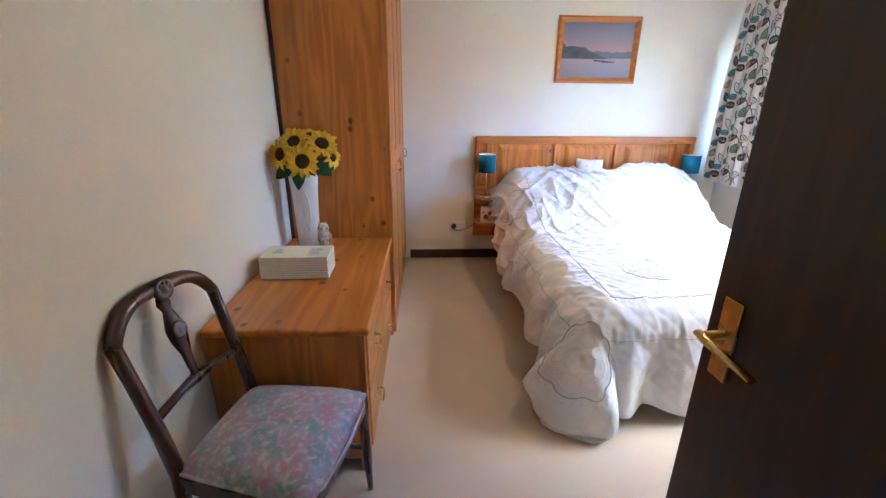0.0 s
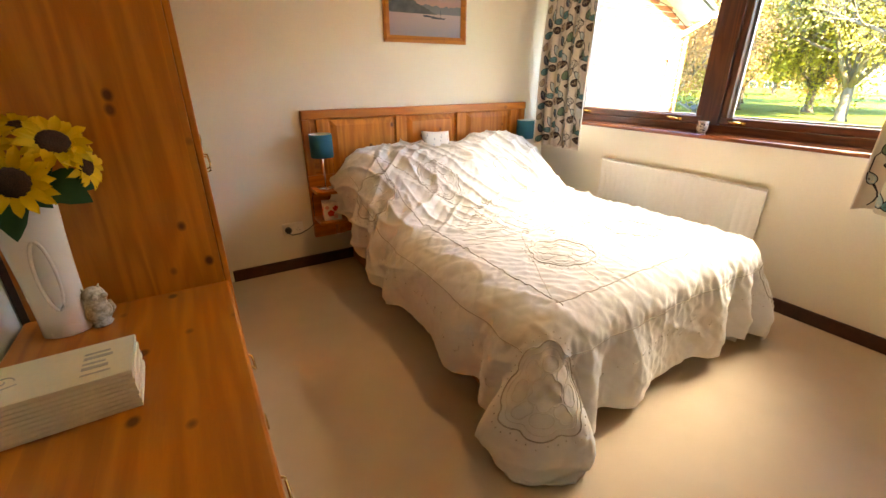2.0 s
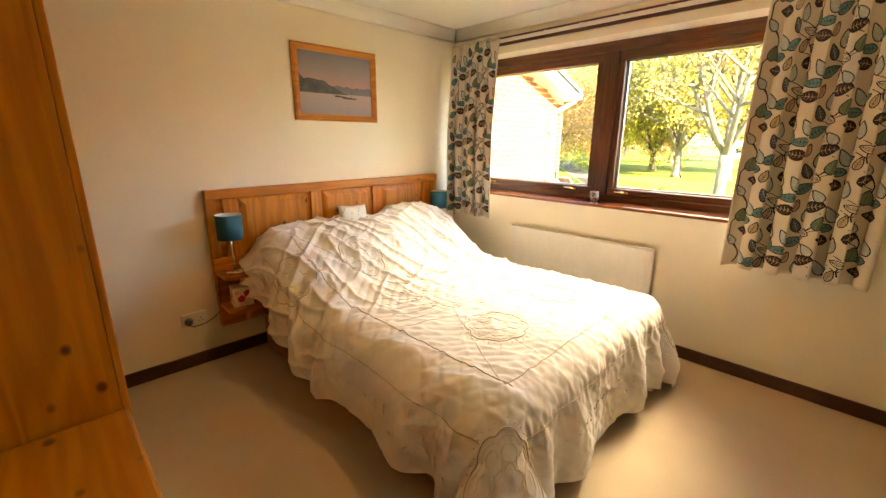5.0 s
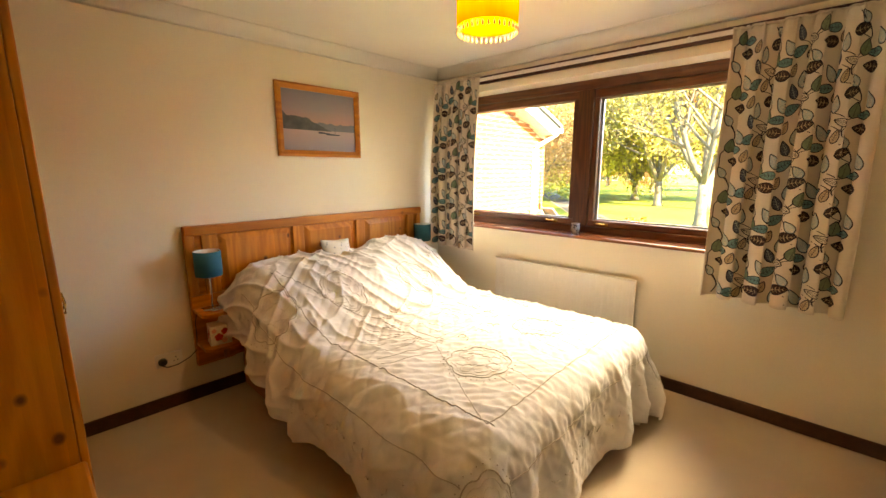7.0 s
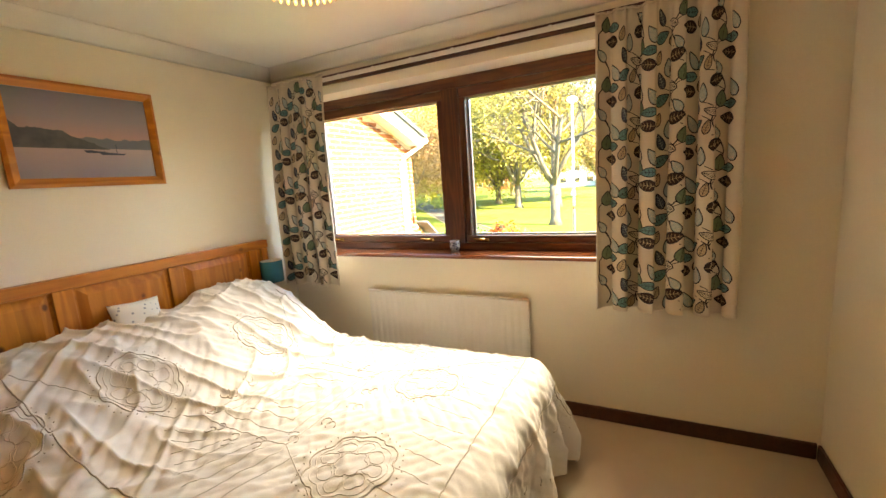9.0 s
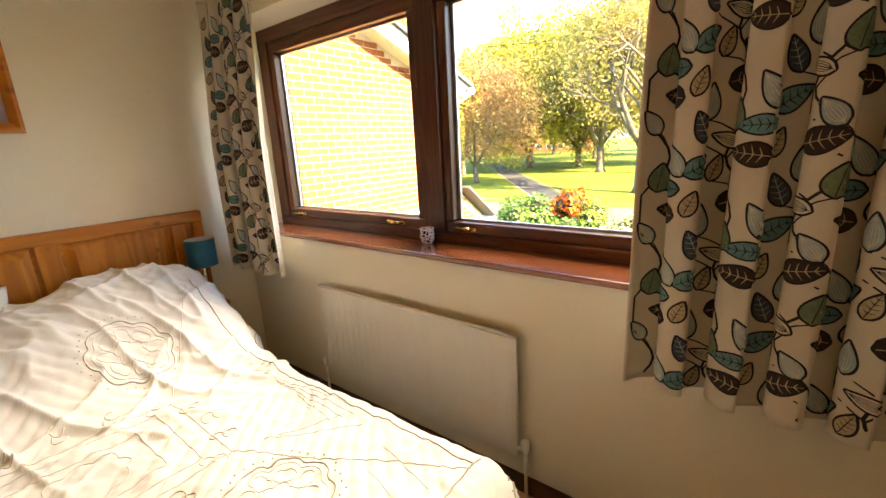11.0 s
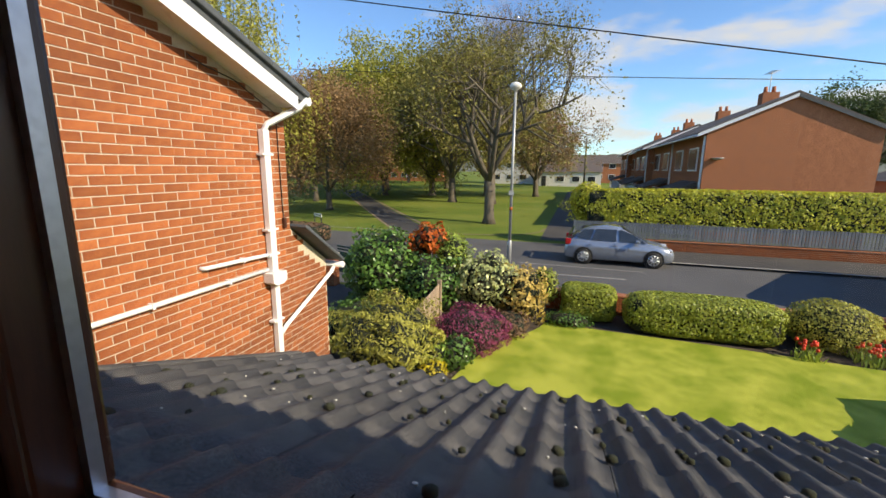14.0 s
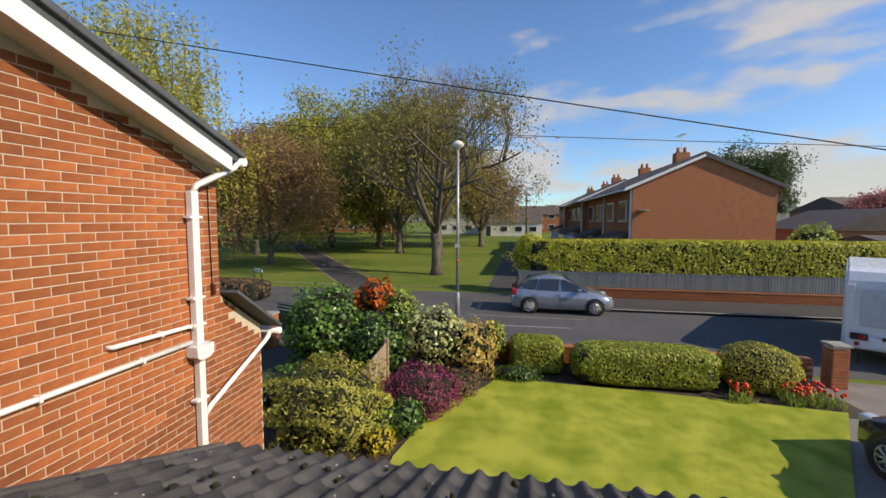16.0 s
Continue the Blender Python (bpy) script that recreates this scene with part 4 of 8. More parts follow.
pp.inputs["Roughness"].default_value = 0.5
part("print", one(-pw + 0.044, pw - 0.044, -0.006, -0.001, 0.044, ph - 0.044), print_m, pic, "lilac and pink harbour scene at dusk")
bm = bmesh.new()
for cx, cz, L in ((0.02, 0.172, 0.10), (0.10, 0.163, 0.13)):
    vs = [(cx - L / 2, cz + 0.012), (cx - L * 0.4, cz), (cx + L * 0.4, cz), (cx + L / 2, cz + 0.010), (cx + L * 0.3, cz + 0.008), (cx - L * 0.2, cz + 0.014)]
    bm.faces.new([bm.verts.new((x, -0.0072, z)) for x, z in vs])
block(bm, 0.118, 0.121, -0.0075, -0.0068, 0.168, 0.22)
part("painted_boat", bm, W["p_navy"], pic, "dark moored boats in the print")

# ---- radiator ----
rad = thing("radiator", (XE - 0.045, 2.08, 0.205), "white enamelled panel radiator under the window", "radiator")
RL, RH = 1.195, 0.525
def rad_face(u, v):
    y, z = u * RL, v * RH
    rib = 0.5 - 0.5 * math.cos(2 * math.pi * (y / RL * 25))
    edge = min(1, min(z - 0.035, RH - 0.035 - z) / 0.02)
    return (-0.004 - 0.0035 * (rib ** 0.6) * max(0, edge), y, z)
bm = grid_mesh(rad_face, 240, 26)
block(bm, -0.003, 0.010, 0.0, RL, 0.0, RH)
part("panel", bm, W["white_enamel"], rad, "ribbed white steel panel")
part("top_rail", tube([(-0.002, 0.0, RH), (-0.002, RL, RH)], 0.009, 8), W["white_enamel"], rad)
for y in (0.14, RL - 0.14):
    part("bracket", one(0.010, 0.044, y - 0.015, y + 0.015, 0.08, RH - 0.08), W["white_enamel"], rad)
for y, s in ((-0.035, -1), (RL + 0.035, 1)):
    bm = bmesh.new()
    tube([(0.004, y - s * 0.04, 0.035), (0.004, y, 0.035)], 0.009, 8, bm)
    tube([(0.004, y, 0.03), (0.006, y + s * 0.003, -0.20)], 0.0075, 8, bm)
    absorb(bm, lathe([(0.012, 0.0), (0.019, 0.012), (0.018, 0.045), (0.010, 0.052)], 14, 0.004, y), 0, pose(0, 0, 0.03))
    part("valve", bm, W["white_enamel"], rad, "white radiator valve and pipe")

# ---- pendant lamp ----
shade_m, sp = material("orange_shade_silk")
sp.inputs["Base Color"].default_value, sp.inputs["Roughness"].default_value = (0.78, 0.40, 0.07, 1), 0.8
fib = N(shade_m, "TexNoise", {"Vector": coords(shade_m, (1, 1, 0.05)), "Scale": 160.0, "Detail": 2.0}).outputs["Fac"]
link(shade_m, mixc(shade_m, rng(shade_m, fib, 0.3, 0.7), (0.72, 0.34, 0.05), (0.82, 0.44, 0.09)), sp.inputs["Base Color"])
str_ = N(shade_m, "BsdfTranslucent", {"Color": (0.85, 0.45, 0.09, 1)})
smx = N(shade_m, "MixShader", {0: 0.55, 1: sp.outputs[0], 2: str_.outputs[0]})
link(shade_m, smx.outputs[0], shade_m.node_tree.nodes["Material Output"].inputs[0])
pend = thing("pendant_lamp", (1.62, 2.31, HC), "lit orange drum pendant shade with a beaded fringe", "ceiling lamp")
part("ceiling_rose", lathe([(0.012, -0.035), (0.045, -0.012), (0.05, 0.0)], 24), W["white_plastic"], pend)
part("flex", tube([(0, 0, -0.03), (0, 0, -0.165)], 0.003, 6), W["white_plastic"], pend)
part("bulb_holder", lathe([(0.019, -0.205), (0.019, -0.17), (0.008, -0.16)], 14), W["white_plastic"], pend)
n = 40
bm = bmesh.new()
rows = []
for r, h in ((0.128, -0.320), (0.130, -0.320), (0.130, -0.130), (0.128, -0.130)):
    rows.append([bm.verts.new((r * math.cos(2 * math.pi * i / n), r * math.sin(2 * math.pi * i / n), h)) for i in range(n)])
for k in range(4):
    a, b = rows[k], rows[(k + 1) % 4]
    for i in range(n):
        bm.faces.new((a[i], a[(i + 1) % n], b[(i + 1) % n], b[i])).smooth = True
sh = part("shade", bm, shade_m, pend, "orange silk drum shade")
bead = lathe([(0.0008, 0.016), (0.0008, 0.008), (0.0040, 0.004), (0.0054, -0.002), (0.0042, -0.010), (0.0010, -0.014)], 8)
bead_me = mesh_of("bead", bead, surf("bead_glass", (0.80, 0.66, 0.42), (0.86, 0.74, 0.52), 0.1, bump=0.0))
for i in range(36):
    o = new("bead", bead_me)
    o.parent = sh
    a = 2 * math.pi * i / 36
    o.location = (0.129 * math.cos(a), 0.129 * math.sin(a), -0.336)
bm = bmesh.new()
for a in range(3):
    tube([(0, 0, -0.17), (0.129 * math.cos(a * 2.094), 0.129 * math.sin(a * 2.094), -0.135)], 0.0018, 5, bm)
part("spider", bm, W["chrome"], pend)

# ---- cup on the sill ----
cup = thing("candle_pot", (3.212, 2.635, OZ0 + 0.0125), "small blue and white patterned ceramic pot on the sill", "pot")
cup_m, cp = material("blue_pattern_glaze")
cv = coords(cup_m)
cb = N(cup_m, "TexVoronoi", {"Vector": cv, "Scale": 62.0}, {"feature": "DISTANCE_TO_EDGE"}).outputs["Distance"]
cn = N(cup_m, "TexNoise", {"Vector": cv, "Scale": 60.0, "Detail": 2.0}).outputs["Fac"]
link(cup_m, mixc(cup_m, M(cup_m, "MULTIPLY", rng(cup_m, cb, 0.10, 0.16), rng(cup_m, cn, 0.42, 0.48)), (0.66, 0.64, 0.60), (0.018, 0.028, 0.075)), cp.inputs["Base Color"])
cp.inputs["Roughness"].default_value = 0.15
part("pot_body", lathe([(0.024, 0.0), (0.028, 0.003), (0.035, 0.022), (0.036, 0.045), (0.032, 0.062), (0.035, 0.070), (0.0325, 0.070), (0.029, 0.062), (0.030, 0.03)], 28), cup_m, cup, smooth=True)
part("rim", tube([(0.0338 * math.cos(a), 0.0338 * math.sin(a), 0.0705) for a in [2 * math.pi * k / 28 for k in range(29)]], 0.0018, 6), W["ceramic"], cup, "pale glazed rim")

# ---- curtain rail ----
rail = thing("curtain_rail", (XE, 2.62, 2.245), "white curtain track on a dark brown batten", "curtain rail")
part("batten", one(-0.020, -0.001, -1.52, 1.40, -0.032, 0.032, 0.003), W["skirting"], rail, "dark brown batten")
part("track", one(-0.034, -0.0205, -1.52, 1.40, -0.012, 0.014, 0.002), W["white_plastic"], rail, "white curtain track")
for k in range(10):
    part("bracket", one(-0.039, -0.0345, -1.3 + k * 0.29, -1.285 + k * 0.29, -0.015, 0.017, 0.001), W["white_plastic"], rail)

# ---- curtains with a printed leaf pattern ----
def curtain(name, y0, y1, cloth, folds, z0, z1, seed, lean):
    """Gathered cloth hung between y0 and y1. Cloth coordinates: s along the width, z up."""
    rs = random.Random(seed)
    ph = [rs.uniform(0, 6.28) for _ in range(5)]
    span, xm = y1 - y0, XE - 0.128
    def S(s, z):
        return hang(float(np.interp(s, arc, steps)), z)
    def hang(u, z):
        d = (z1 - z) / (z1 - z0)
        amp = 0.021 + 0.026 * min(1, d * 1.6)
        w = u + 0.012 * math.sin(7 * u + ph[0]) + 0.010 * d * math.sin(11 * u + ph[1])
        f = 2 * math.pi * folds * w
        x = xm + 0.045 * (1 - min(1, d * 2)) - amp * (math.cos(f) * 0.72 + 0.14 * math.sin(2.0 * f + ph[2] + d) + 0.22 * math.sin(0.5 * f + ph[3]))
        y = y0 + span * u + 0.42 * amp * math.sin(2 * f + ph[4]) * (1 - abs(2 * u - 1) ** 6) + lean * d * (1 - u)
        gather = max(0.0, 1 - d / 0.055)
        x += 0.010 * gather * math.sin(f * 4)
        return Vector((x - XE, y, z))
    # true length along the folds, so that the print keeps its shape
    steps = np.linspace(0, 1, 700)
    row = np.array([hang(float(a), z0 + 0.45 * (z1 - z0)) for a in steps])
    arc = np.concatenate([[0.0], np.cumsum(np.linalg.norm(np.diff(row, axis=0), axis=1))])
    cloth = float(arc[-1])
    th = thing(name, (XE, 0, 0), "cream cotton curtain printed with teal, brown and green leaves", "curtain", "pair of short curtains")
    nu, nv = int(cloth * 130), 60
    bm = grid_mesh(lambda a, b: S(a * cloth, z0 + (z1 - z0) * b + 0.006 * math.sin(a * folds * 6.28 + ph[0]) * (1 - b)), nu, nv)
    ob = part("cloth", bm, W["curtain"], th)
    so = ob.modifiers.new("thick", "SOLIDIFY")
    so.thickness, so.offset = 0.0016, 1
    # prints: leaves and stems laid on the room side of the cloth
    pats = [W["p_line"], W["p_brown"], W["p_teal"], W["p_green"], W["p_blue"], W["p_navy"], W["p_tan"], W["curtain"]]
    pb = bmesh.new()
    e = 0.004
    def lay(s, z, h):
        s, z = min(max(s, 0.002), cloth - 0.002), min(max(z, z0 + 0.004), z1 - 0.004)
        p = S(s, z)
        n = (S(s, z + e) - p).cross(S(s + e, z) - p)
        n = n.normalized() if n.length > 1e-12 else Vector((-1, 0, 0))
        if n.x > 0 and abs(n.x) > 0.25:
            n = -n
        return p + n * h
    def patch(rows, mi, h):
        vs = [[pb.verts.new(lay(s, z, h)) for s, z in r] for r in rows]
        for a, b in zip(vs, vs[1:]):
            for k in range(len(a) - 1):
                f = pb.faces.new((a[k], a[k + 1], b[k + 1], b[k]))
                f.material_index, f.smooth = mi, True
    def ribbon(pts, w0, w1, mi, h):
        rows = []
        for i, (s, z) in enumerate(pts):
            a, b = pts[max(0, i - 1)], pts[min(len(pts) - 1, i + 1)]
            dx, dz = b[0] - a[0], b[1] - a[1]
            L = math.hypot(dx, dz) or 1
            w = w0 + (w1 - w0) * i / (len(pts) - 1)
            rows.append([(s - dz / L * w, z + dx / L * w), (s, z), (s + dz / L * w, z - dx / L * w)])
        patch(rows, mi, h)
    def leaf(cs, cz, L, wd, ang, style):
        ca, sa = math.cos(ang), math.sin(ang)
        def T(a, b):
            return (cs + ca * a - sa * b, cz + sa * a + ca * b)
        ts = [k / 10 for k in range(11)]
        wide = [wd * (math.sin(math.pi * t ** 0.72) ** 0.85) for t in ts]
        fill = {0: 1, 1: 2, 2: 3, 3: 4, 4: 5, 5: 6, 6: 7}[style]
        o = 0.0032
        patch([[T((t - 0.5) * (L + 2 * o), k * (w + o)) for k in (-1, -0.5, 0, 0.5, 1)] for t, w in zip(ts, wide)], 0, 0.0016)
        patch([[T((t - 0.5) * L * 0.985, k * max(w - 0.0012, 0)) for k in (-1, -0.5, 0, 0.5, 1)] for t, w in zip(ts, wide)], fill, 0.0021)
        vein = {0: 6, 1: 0, 2: 1, 3: 7, 4: 4, 5: 1, 6: 0}[style]
        ribbon([T((t - 0.5) * L * 0.9, 0) for t in ts], 0.0011, 0.0006, vein, 0.0026)
        if style in (0, 1, 4, 5):
            for k in range(2, 9, 2):
                for q in (-1, 1):
                    t0, w = ts[k], wide[k]
                    ribbon([T((t0 - 0.5) * L * 0.9, 0), T((t0 - 0.45) * L * 0.9, q * w * 0.4), T((t0 - 0.40) * L * 0.9, q * w * 0.72)], 0.0015 if style in (0, 1) else 0.0009, 0.0004, vein, 0.0026)
        elif style in (3, 6):
            for q in (-0.55, -0.28, 0.28, 0.55):
                ribbon([T((t - 0.5) * L * 0.8, q * w) for t, w in zip(ts, wide)], 0.0008, 0.0005, vein, 0.0026)
    CW, RW = 0.30, 0.285                      # repeat of the print
    motif = [(0.06, 0.09, 0.105, 0.030, 0.15, 0), (0.02, 0.25, 0.105, 0.026, 1.05, 3), (0.115, 0.195, 0.085, 0.032, 1.75, 2), (0.05, 0.165, 0.105, 0.024, 0.0, 1), (0.16, 0.295, 0.10, 0.031, 2.9, 0), (0.255, 0.235, 0.095, 0.025, 1.6, 3), (0.305, 0.165, 0.09, 0.024, 1.2, 4), (0.20, 0.13, 0.085, 0.019, 0.35, 6), (0.225, 0.05, 0.075, 0.020, 1.9, 5), (0.30, 0.06, 0.10, 0.028, 2.6, 1), (0.325, 0.29, 0.075, 0.020, 1.9, 5), (0.15, 0.02, 0.08, 0.024, 0.9, 3)]
    for i in range(-1, int(cloth / CW) + 2):
        for j in range(-1, int((z1 - z0) / RW) + 2):
            os_, oz = i * CW + 0.05, z0 + j * RW + (0.14 if i % 2 else 0.0)
            # a winding stem with side shoots
            stem = [(os_ + 0.121 + 0.046 * math.sin(k / 12 * 6.28), oz + RW * k / 12) for k in range(13)]
            stem = [p for p in stem if 0.006 < p[0] < cloth - 0.006 and z0 + 0.004 < p[1] < z1 - 0.02]
            if len(stem) > 2:
                ribbon(stem, 0.0032, 0.0032, 0, 0.0012)
            for a, b, L, wd, ang, st in motif:
                a, b, L, wd = a * 0.835, b * 0.835, L * 0.86, wd * 0.88
                cs, cz = os_ + a, oz + b
                if not (0.03 < cs < cloth - 0.03 and z0 + 0.035 < cz < z1 - 0.035):
                    continue
                leaf(cs, cz, L, wd, ang, st)
                # shoot from the leaf's foot to the stem
                fs, fz = cs - math.cos(ang) * L / 2, cz - math.sin(ang) * L / 2
                zs = fz - 0.035
                ss = os_ + 0.121 + 0.046 * math.sin((zs - oz) / RW * 6.28)
                if abs(ss - fs) < 0.12 and 0.006 < fs < cloth - 0.006 and 0.006 < ss < cloth - 0.006 and zs > z0 + 0.006:
                    ribbon([(fs, fz), (fs * 0.6 + ss * 0.4, fz * 0.75 + zs * 0.25), (fs * 0.25 + ss * 0.75, fz * 0.35 + zs * 0.65), (ss, zs)], 0.0016, 0.0022, 0, 0.0013)
    part("leaf_print", pb, pats, th, "printed leaf and stem pattern")
    # pencil-pleat heading
    part("heading", tube([S(cloth * k / 60, z1 - 0.002) for k in range(61)], 0.006, 6), W["curtain"], th)
curtain("curtain", 1.045, 1.672, 1.25, 5.0, 0.745, 2.245, 5, 0.0)
curtain("curtain", 3.45, 3.985, 1.15, 4.0, 0.775, 2.265, 9, 0.0)

# ---- bedspread ----
CX0, CX1, CY0 = 1.215, 2.53, 1.965           # edges of the bed top under the cloth
SPW = CX1 - CX0
DROP, DROPF = 0.50, 0.555
def smooth01(a):
    a = min(max(a, 0.0), 1.0)
    return a * a * (3 - 2 * a)
def bed_top(x, y):
    """Height of the made bed: flat at the foot, humped over two pillows at the head."""
    z = BZ + 0.014 * math.sin(1.7 * x + 0.6) * math.sin(2.3 * y)
    across = (x - CX0) / (CX1 - CX0)
    valley = math.exp(-((across - 0.50) / 0.10) ** 2)
    right = math.exp(-((across - 0.84) / 0.20) ** 2)
    lift = 0.305 - 0.012 * valley + 0.055 * right + 0.012 * math.sin(9 * x)
    return z + lift * smooth01((y - 3.02 - 0.10 * right) / 0.78)
def cloth_relief(s, t):
    """Quilting and gathers in the cloth's own plane (metres)."""
    across, along = abs(s - SPW / 2), abs(t - 0.88)
    h = 0.0
    if 0 < s < SPW and 0 < t < 1.8:
        # padded channels stitched in nested diamonds round the centre
        ring = across * 0.95 + along + 0.02 * noise.noise((s * 5, t * 5, 4.0))
        h += 0.0055 * abs(math.sin(math.pi * ring / 0.066)) ** 0.55 * smooth01((ring - 0.28) / 0.05)
        h += 0.0075 * min(abs(math.sin((s + t) * 30)), abs(math.sin((s - t) * 30))) ** 0.6 * (1 - smooth01((ring - 0.28) / 0.05))
    else:
        h += 0.0050 * min(abs(math.sin((s + t) * 27)), abs(math.sin((s - t) * 27))) ** 0.6
    # short gathers drawn up along the border cords
    for off, run in ((s, t), (s - SPW, t), (t, s), (t + 0.20, s), (s + 0.22, t)):
        h += 0.0075 * math.exp(-(off / 0.06) ** 2) * noise.noise((run * 34, off * 7, 1.0))
    h += 0.0070 * noise.noise((s * 8, t * 8, 2.0)) + 0.0040 * noise.noise((s * 26, t * 26, 5.0))
    # creases running up over the pillows, and a few slanting ones lower down
    up = smooth01((t - 0.75) / 0.5)
    h += (0.005 + 0.020 * up) * (1 - abs(noise.noise((s * 7.5 + 2.6 * t, t * 1.5 - 0.5 * s, 9.0)))) ** 7
    h += (0.004 + 0.016 * up) * (1 - abs(noise.noise((s * 4.0 - 4.5 * t, t * 2.2 + s, 21.0)))) ** 8
    h += 0.010 * (1 - abs(noise.noise((s * 2.1 + 0.9 * t, t * 3.4, 9.0)))) ** 6
    return h
def spread_pt(s, t):
    """s: metres across from the bed's left edge of the top (0 to width), t: metres from the foot edge towards the head."""
    width = CX1 - CX0
    dl, dr, df = max(0.0, -s), max(0.0, s - width), max(0.0, -t)
    x, y = CX0 + min(max(s, 0.0), width), CY0 + max(t, 0.0)
    top = bed_top(x, y)
    side = dl + dr
    d = math.hypot(side, df)
    if d < 1e-6:
        return Vector((x, y, top + cloth_relief(s, t)))
    ox, oy = (-dl + dr) / d, -df / d
    run = s if df > side else t
    corner = min(side, df) / max(d, 1e-6)
    fold = 0.5 + 0.5 * math.sin(run * 17 + 2.2 * math.sin(run * 5.1))
    fold = fold * (1 - corner) + corner * 0.55
    # over a soft rounded edge, then down with folds that deepen towards the hem
    r = (0.20 if s < 0 else 0.125) * ox * ox + 0.115 * oy * oy
    bend = r * math.pi / 2
    if d < bend:
        out, drop = r * math.sin(d / r), r * (1 - math.cos(d / r))
    else:
        out, drop = r, r + (d - bend) * 0.985
    out += (0.012 + 0.072 * fold) * smooth01((d - 0.08) / 0.40) * (1 - 0.3 * corner)
    out += 0.16 * corner * smooth01((d - 0.15) / 0.40)
    z = top - drop
    # the hem spreads sideways round each corner
    wide = 0.46 * corner * (side - df) / max(d, 1e-6) * smooth01((d - 0.20) / 0.35) * (1.0 if s < 0 else 0.4)
    x += 0.7 * wide * (-1 if s < 0 else 1)
    y += 0.7 * wide
    if s < 0:
        x -= 0.055 * corner * smooth01((d - 0.20) / 0.35)
    if z < 0.014:
        out += (0.014 - z) * 0.8
        z = 0.014 + 0.004 * fold
    rl = cloth_relief(s, t)
    lean = min(1.0, d / bend)
    return Vector((x + ox * (out + rl * lean), y + oy * (out + rl * lean), z + (1 - 0.8 * lean) * rl))
SPT = 1.95
def scallop(a, n):
    return 0.028 * abs(math.sin(a * n * math.pi))
def flat_pt(u, v):
    """Unit square to cloth coordinates, with a scalloped hem and rounded corners."""
    s = -DROP + u * (SPW + 2 * DROP)
    t = -DROPF + v * (SPT + DROPF)
    k = smooth01((0.12 - u) / 0.12) + smooth01((u - 0.88) / 0.12)
    s += math.copysign(1, u - 0.5) * k * (scallop(v, 7) - 0.014)
    t -= smooth01((0.12 - v) / 0.12) * (scallop(u, 7) - 0.014)
    ds, df = (-s if s < 0 else max(0.0, s - SPW)), max(0.0, -t)
    if ds > 1e-6 and df > 1e-6:
        d = math.hypot(ds, df)
        reach = min(DROP / (ds / d), DROPF / (df / d))
        lobe = (math.degrees(math.atan2(df, ds)) - 45.0) / 43.0
        keep = min(1.0, (0.535 + (0.115 if s < 0 else 0.07) * math.sqrt(max(0.0, 1 - lobe ** 4))) / reach)
        ds, df = ds * keep, df * keep
        s, t = (-ds if s < 0 else SPW + ds), -df
    return s, t
spread = thing("bedspread", (0, 0, 0), "white quilted cotton bedspread with embroidered flowers and scalloped hem", "bedspread")
bm = grid_mesh(lambda u, v: spread_pt(*flat_pt(u, v)), 330, 330)
cl_ob = part("cloth", bm, W["linen"], spread)
so = cl_ob.modifiers.new("thick", "SOLIDIFY")
so.thickness, so.offset = 0.006, -1

def on_cloth(s, t, h=0.0012):
    p = spread_pt(s, t)
    e = 0.006
    n = (spread_pt(s + e, t) - p).cross(spread_pt(s, t + e) - p)
    return p + (n.normalized() * h if n.length > 1e-12 else Vector((0, 0, h)))
def stitch(bm, pts, w, mi=0, close=False, h=0.0013):
    """A twisted cord laid along cloth points."""
    dense = []
    for a, b in zip(pts, pts[1:] + (pts[:1] if close else [])):
        L = math.hypot(b[0] - a[0], b[1] - a[1])
        k = max(1, int(L / 0.014))
        dense += [(a[0] + (b[0] - a[0]) * i / k, a[1] + (b[1] - a[1]) * i / k) for i in range(k)]
    dense.append(pts[0] if close else pts[-1])
    tube([on_cloth(s, t, h) for s, t in dense], [w * (0.80 + 0.24 * (i % 2)) for i in range(len(dense))], 5, bm, mi)
def flower_line(cs, ct, r, lobes=8, depth=0.16, rot=0.0, n=72):
    return [(cs + r * (1 + depth * (abs(math.cos(lobes / 2 * (a + rot))) ** 0.7 - 0.6)) * math.cos(a), ct + r * (1 + depth * (abs(math.cos(lobes / 2 * (a + rot))) ** 0.7 - 0.6)) * math.sin(a)) for a in [2 * math.pi * k / n for k in range(n)]]
emb = bmesh.new()
mid = SPW / 2
MOTIFS = [(-0.215, -0.215, 0.145, 0), (0.38, 0.34, 0.15, 1), (SPW - 0.36, 0.36, 0.14, 1), (SPW + 0.21, -0.21, 0.14, 0), (0.32, 1.42, 0.14, 1), (SPW - 0.34, 1.44, 0.14, 1), (-0.14, 1.44, 0.13, 1)]
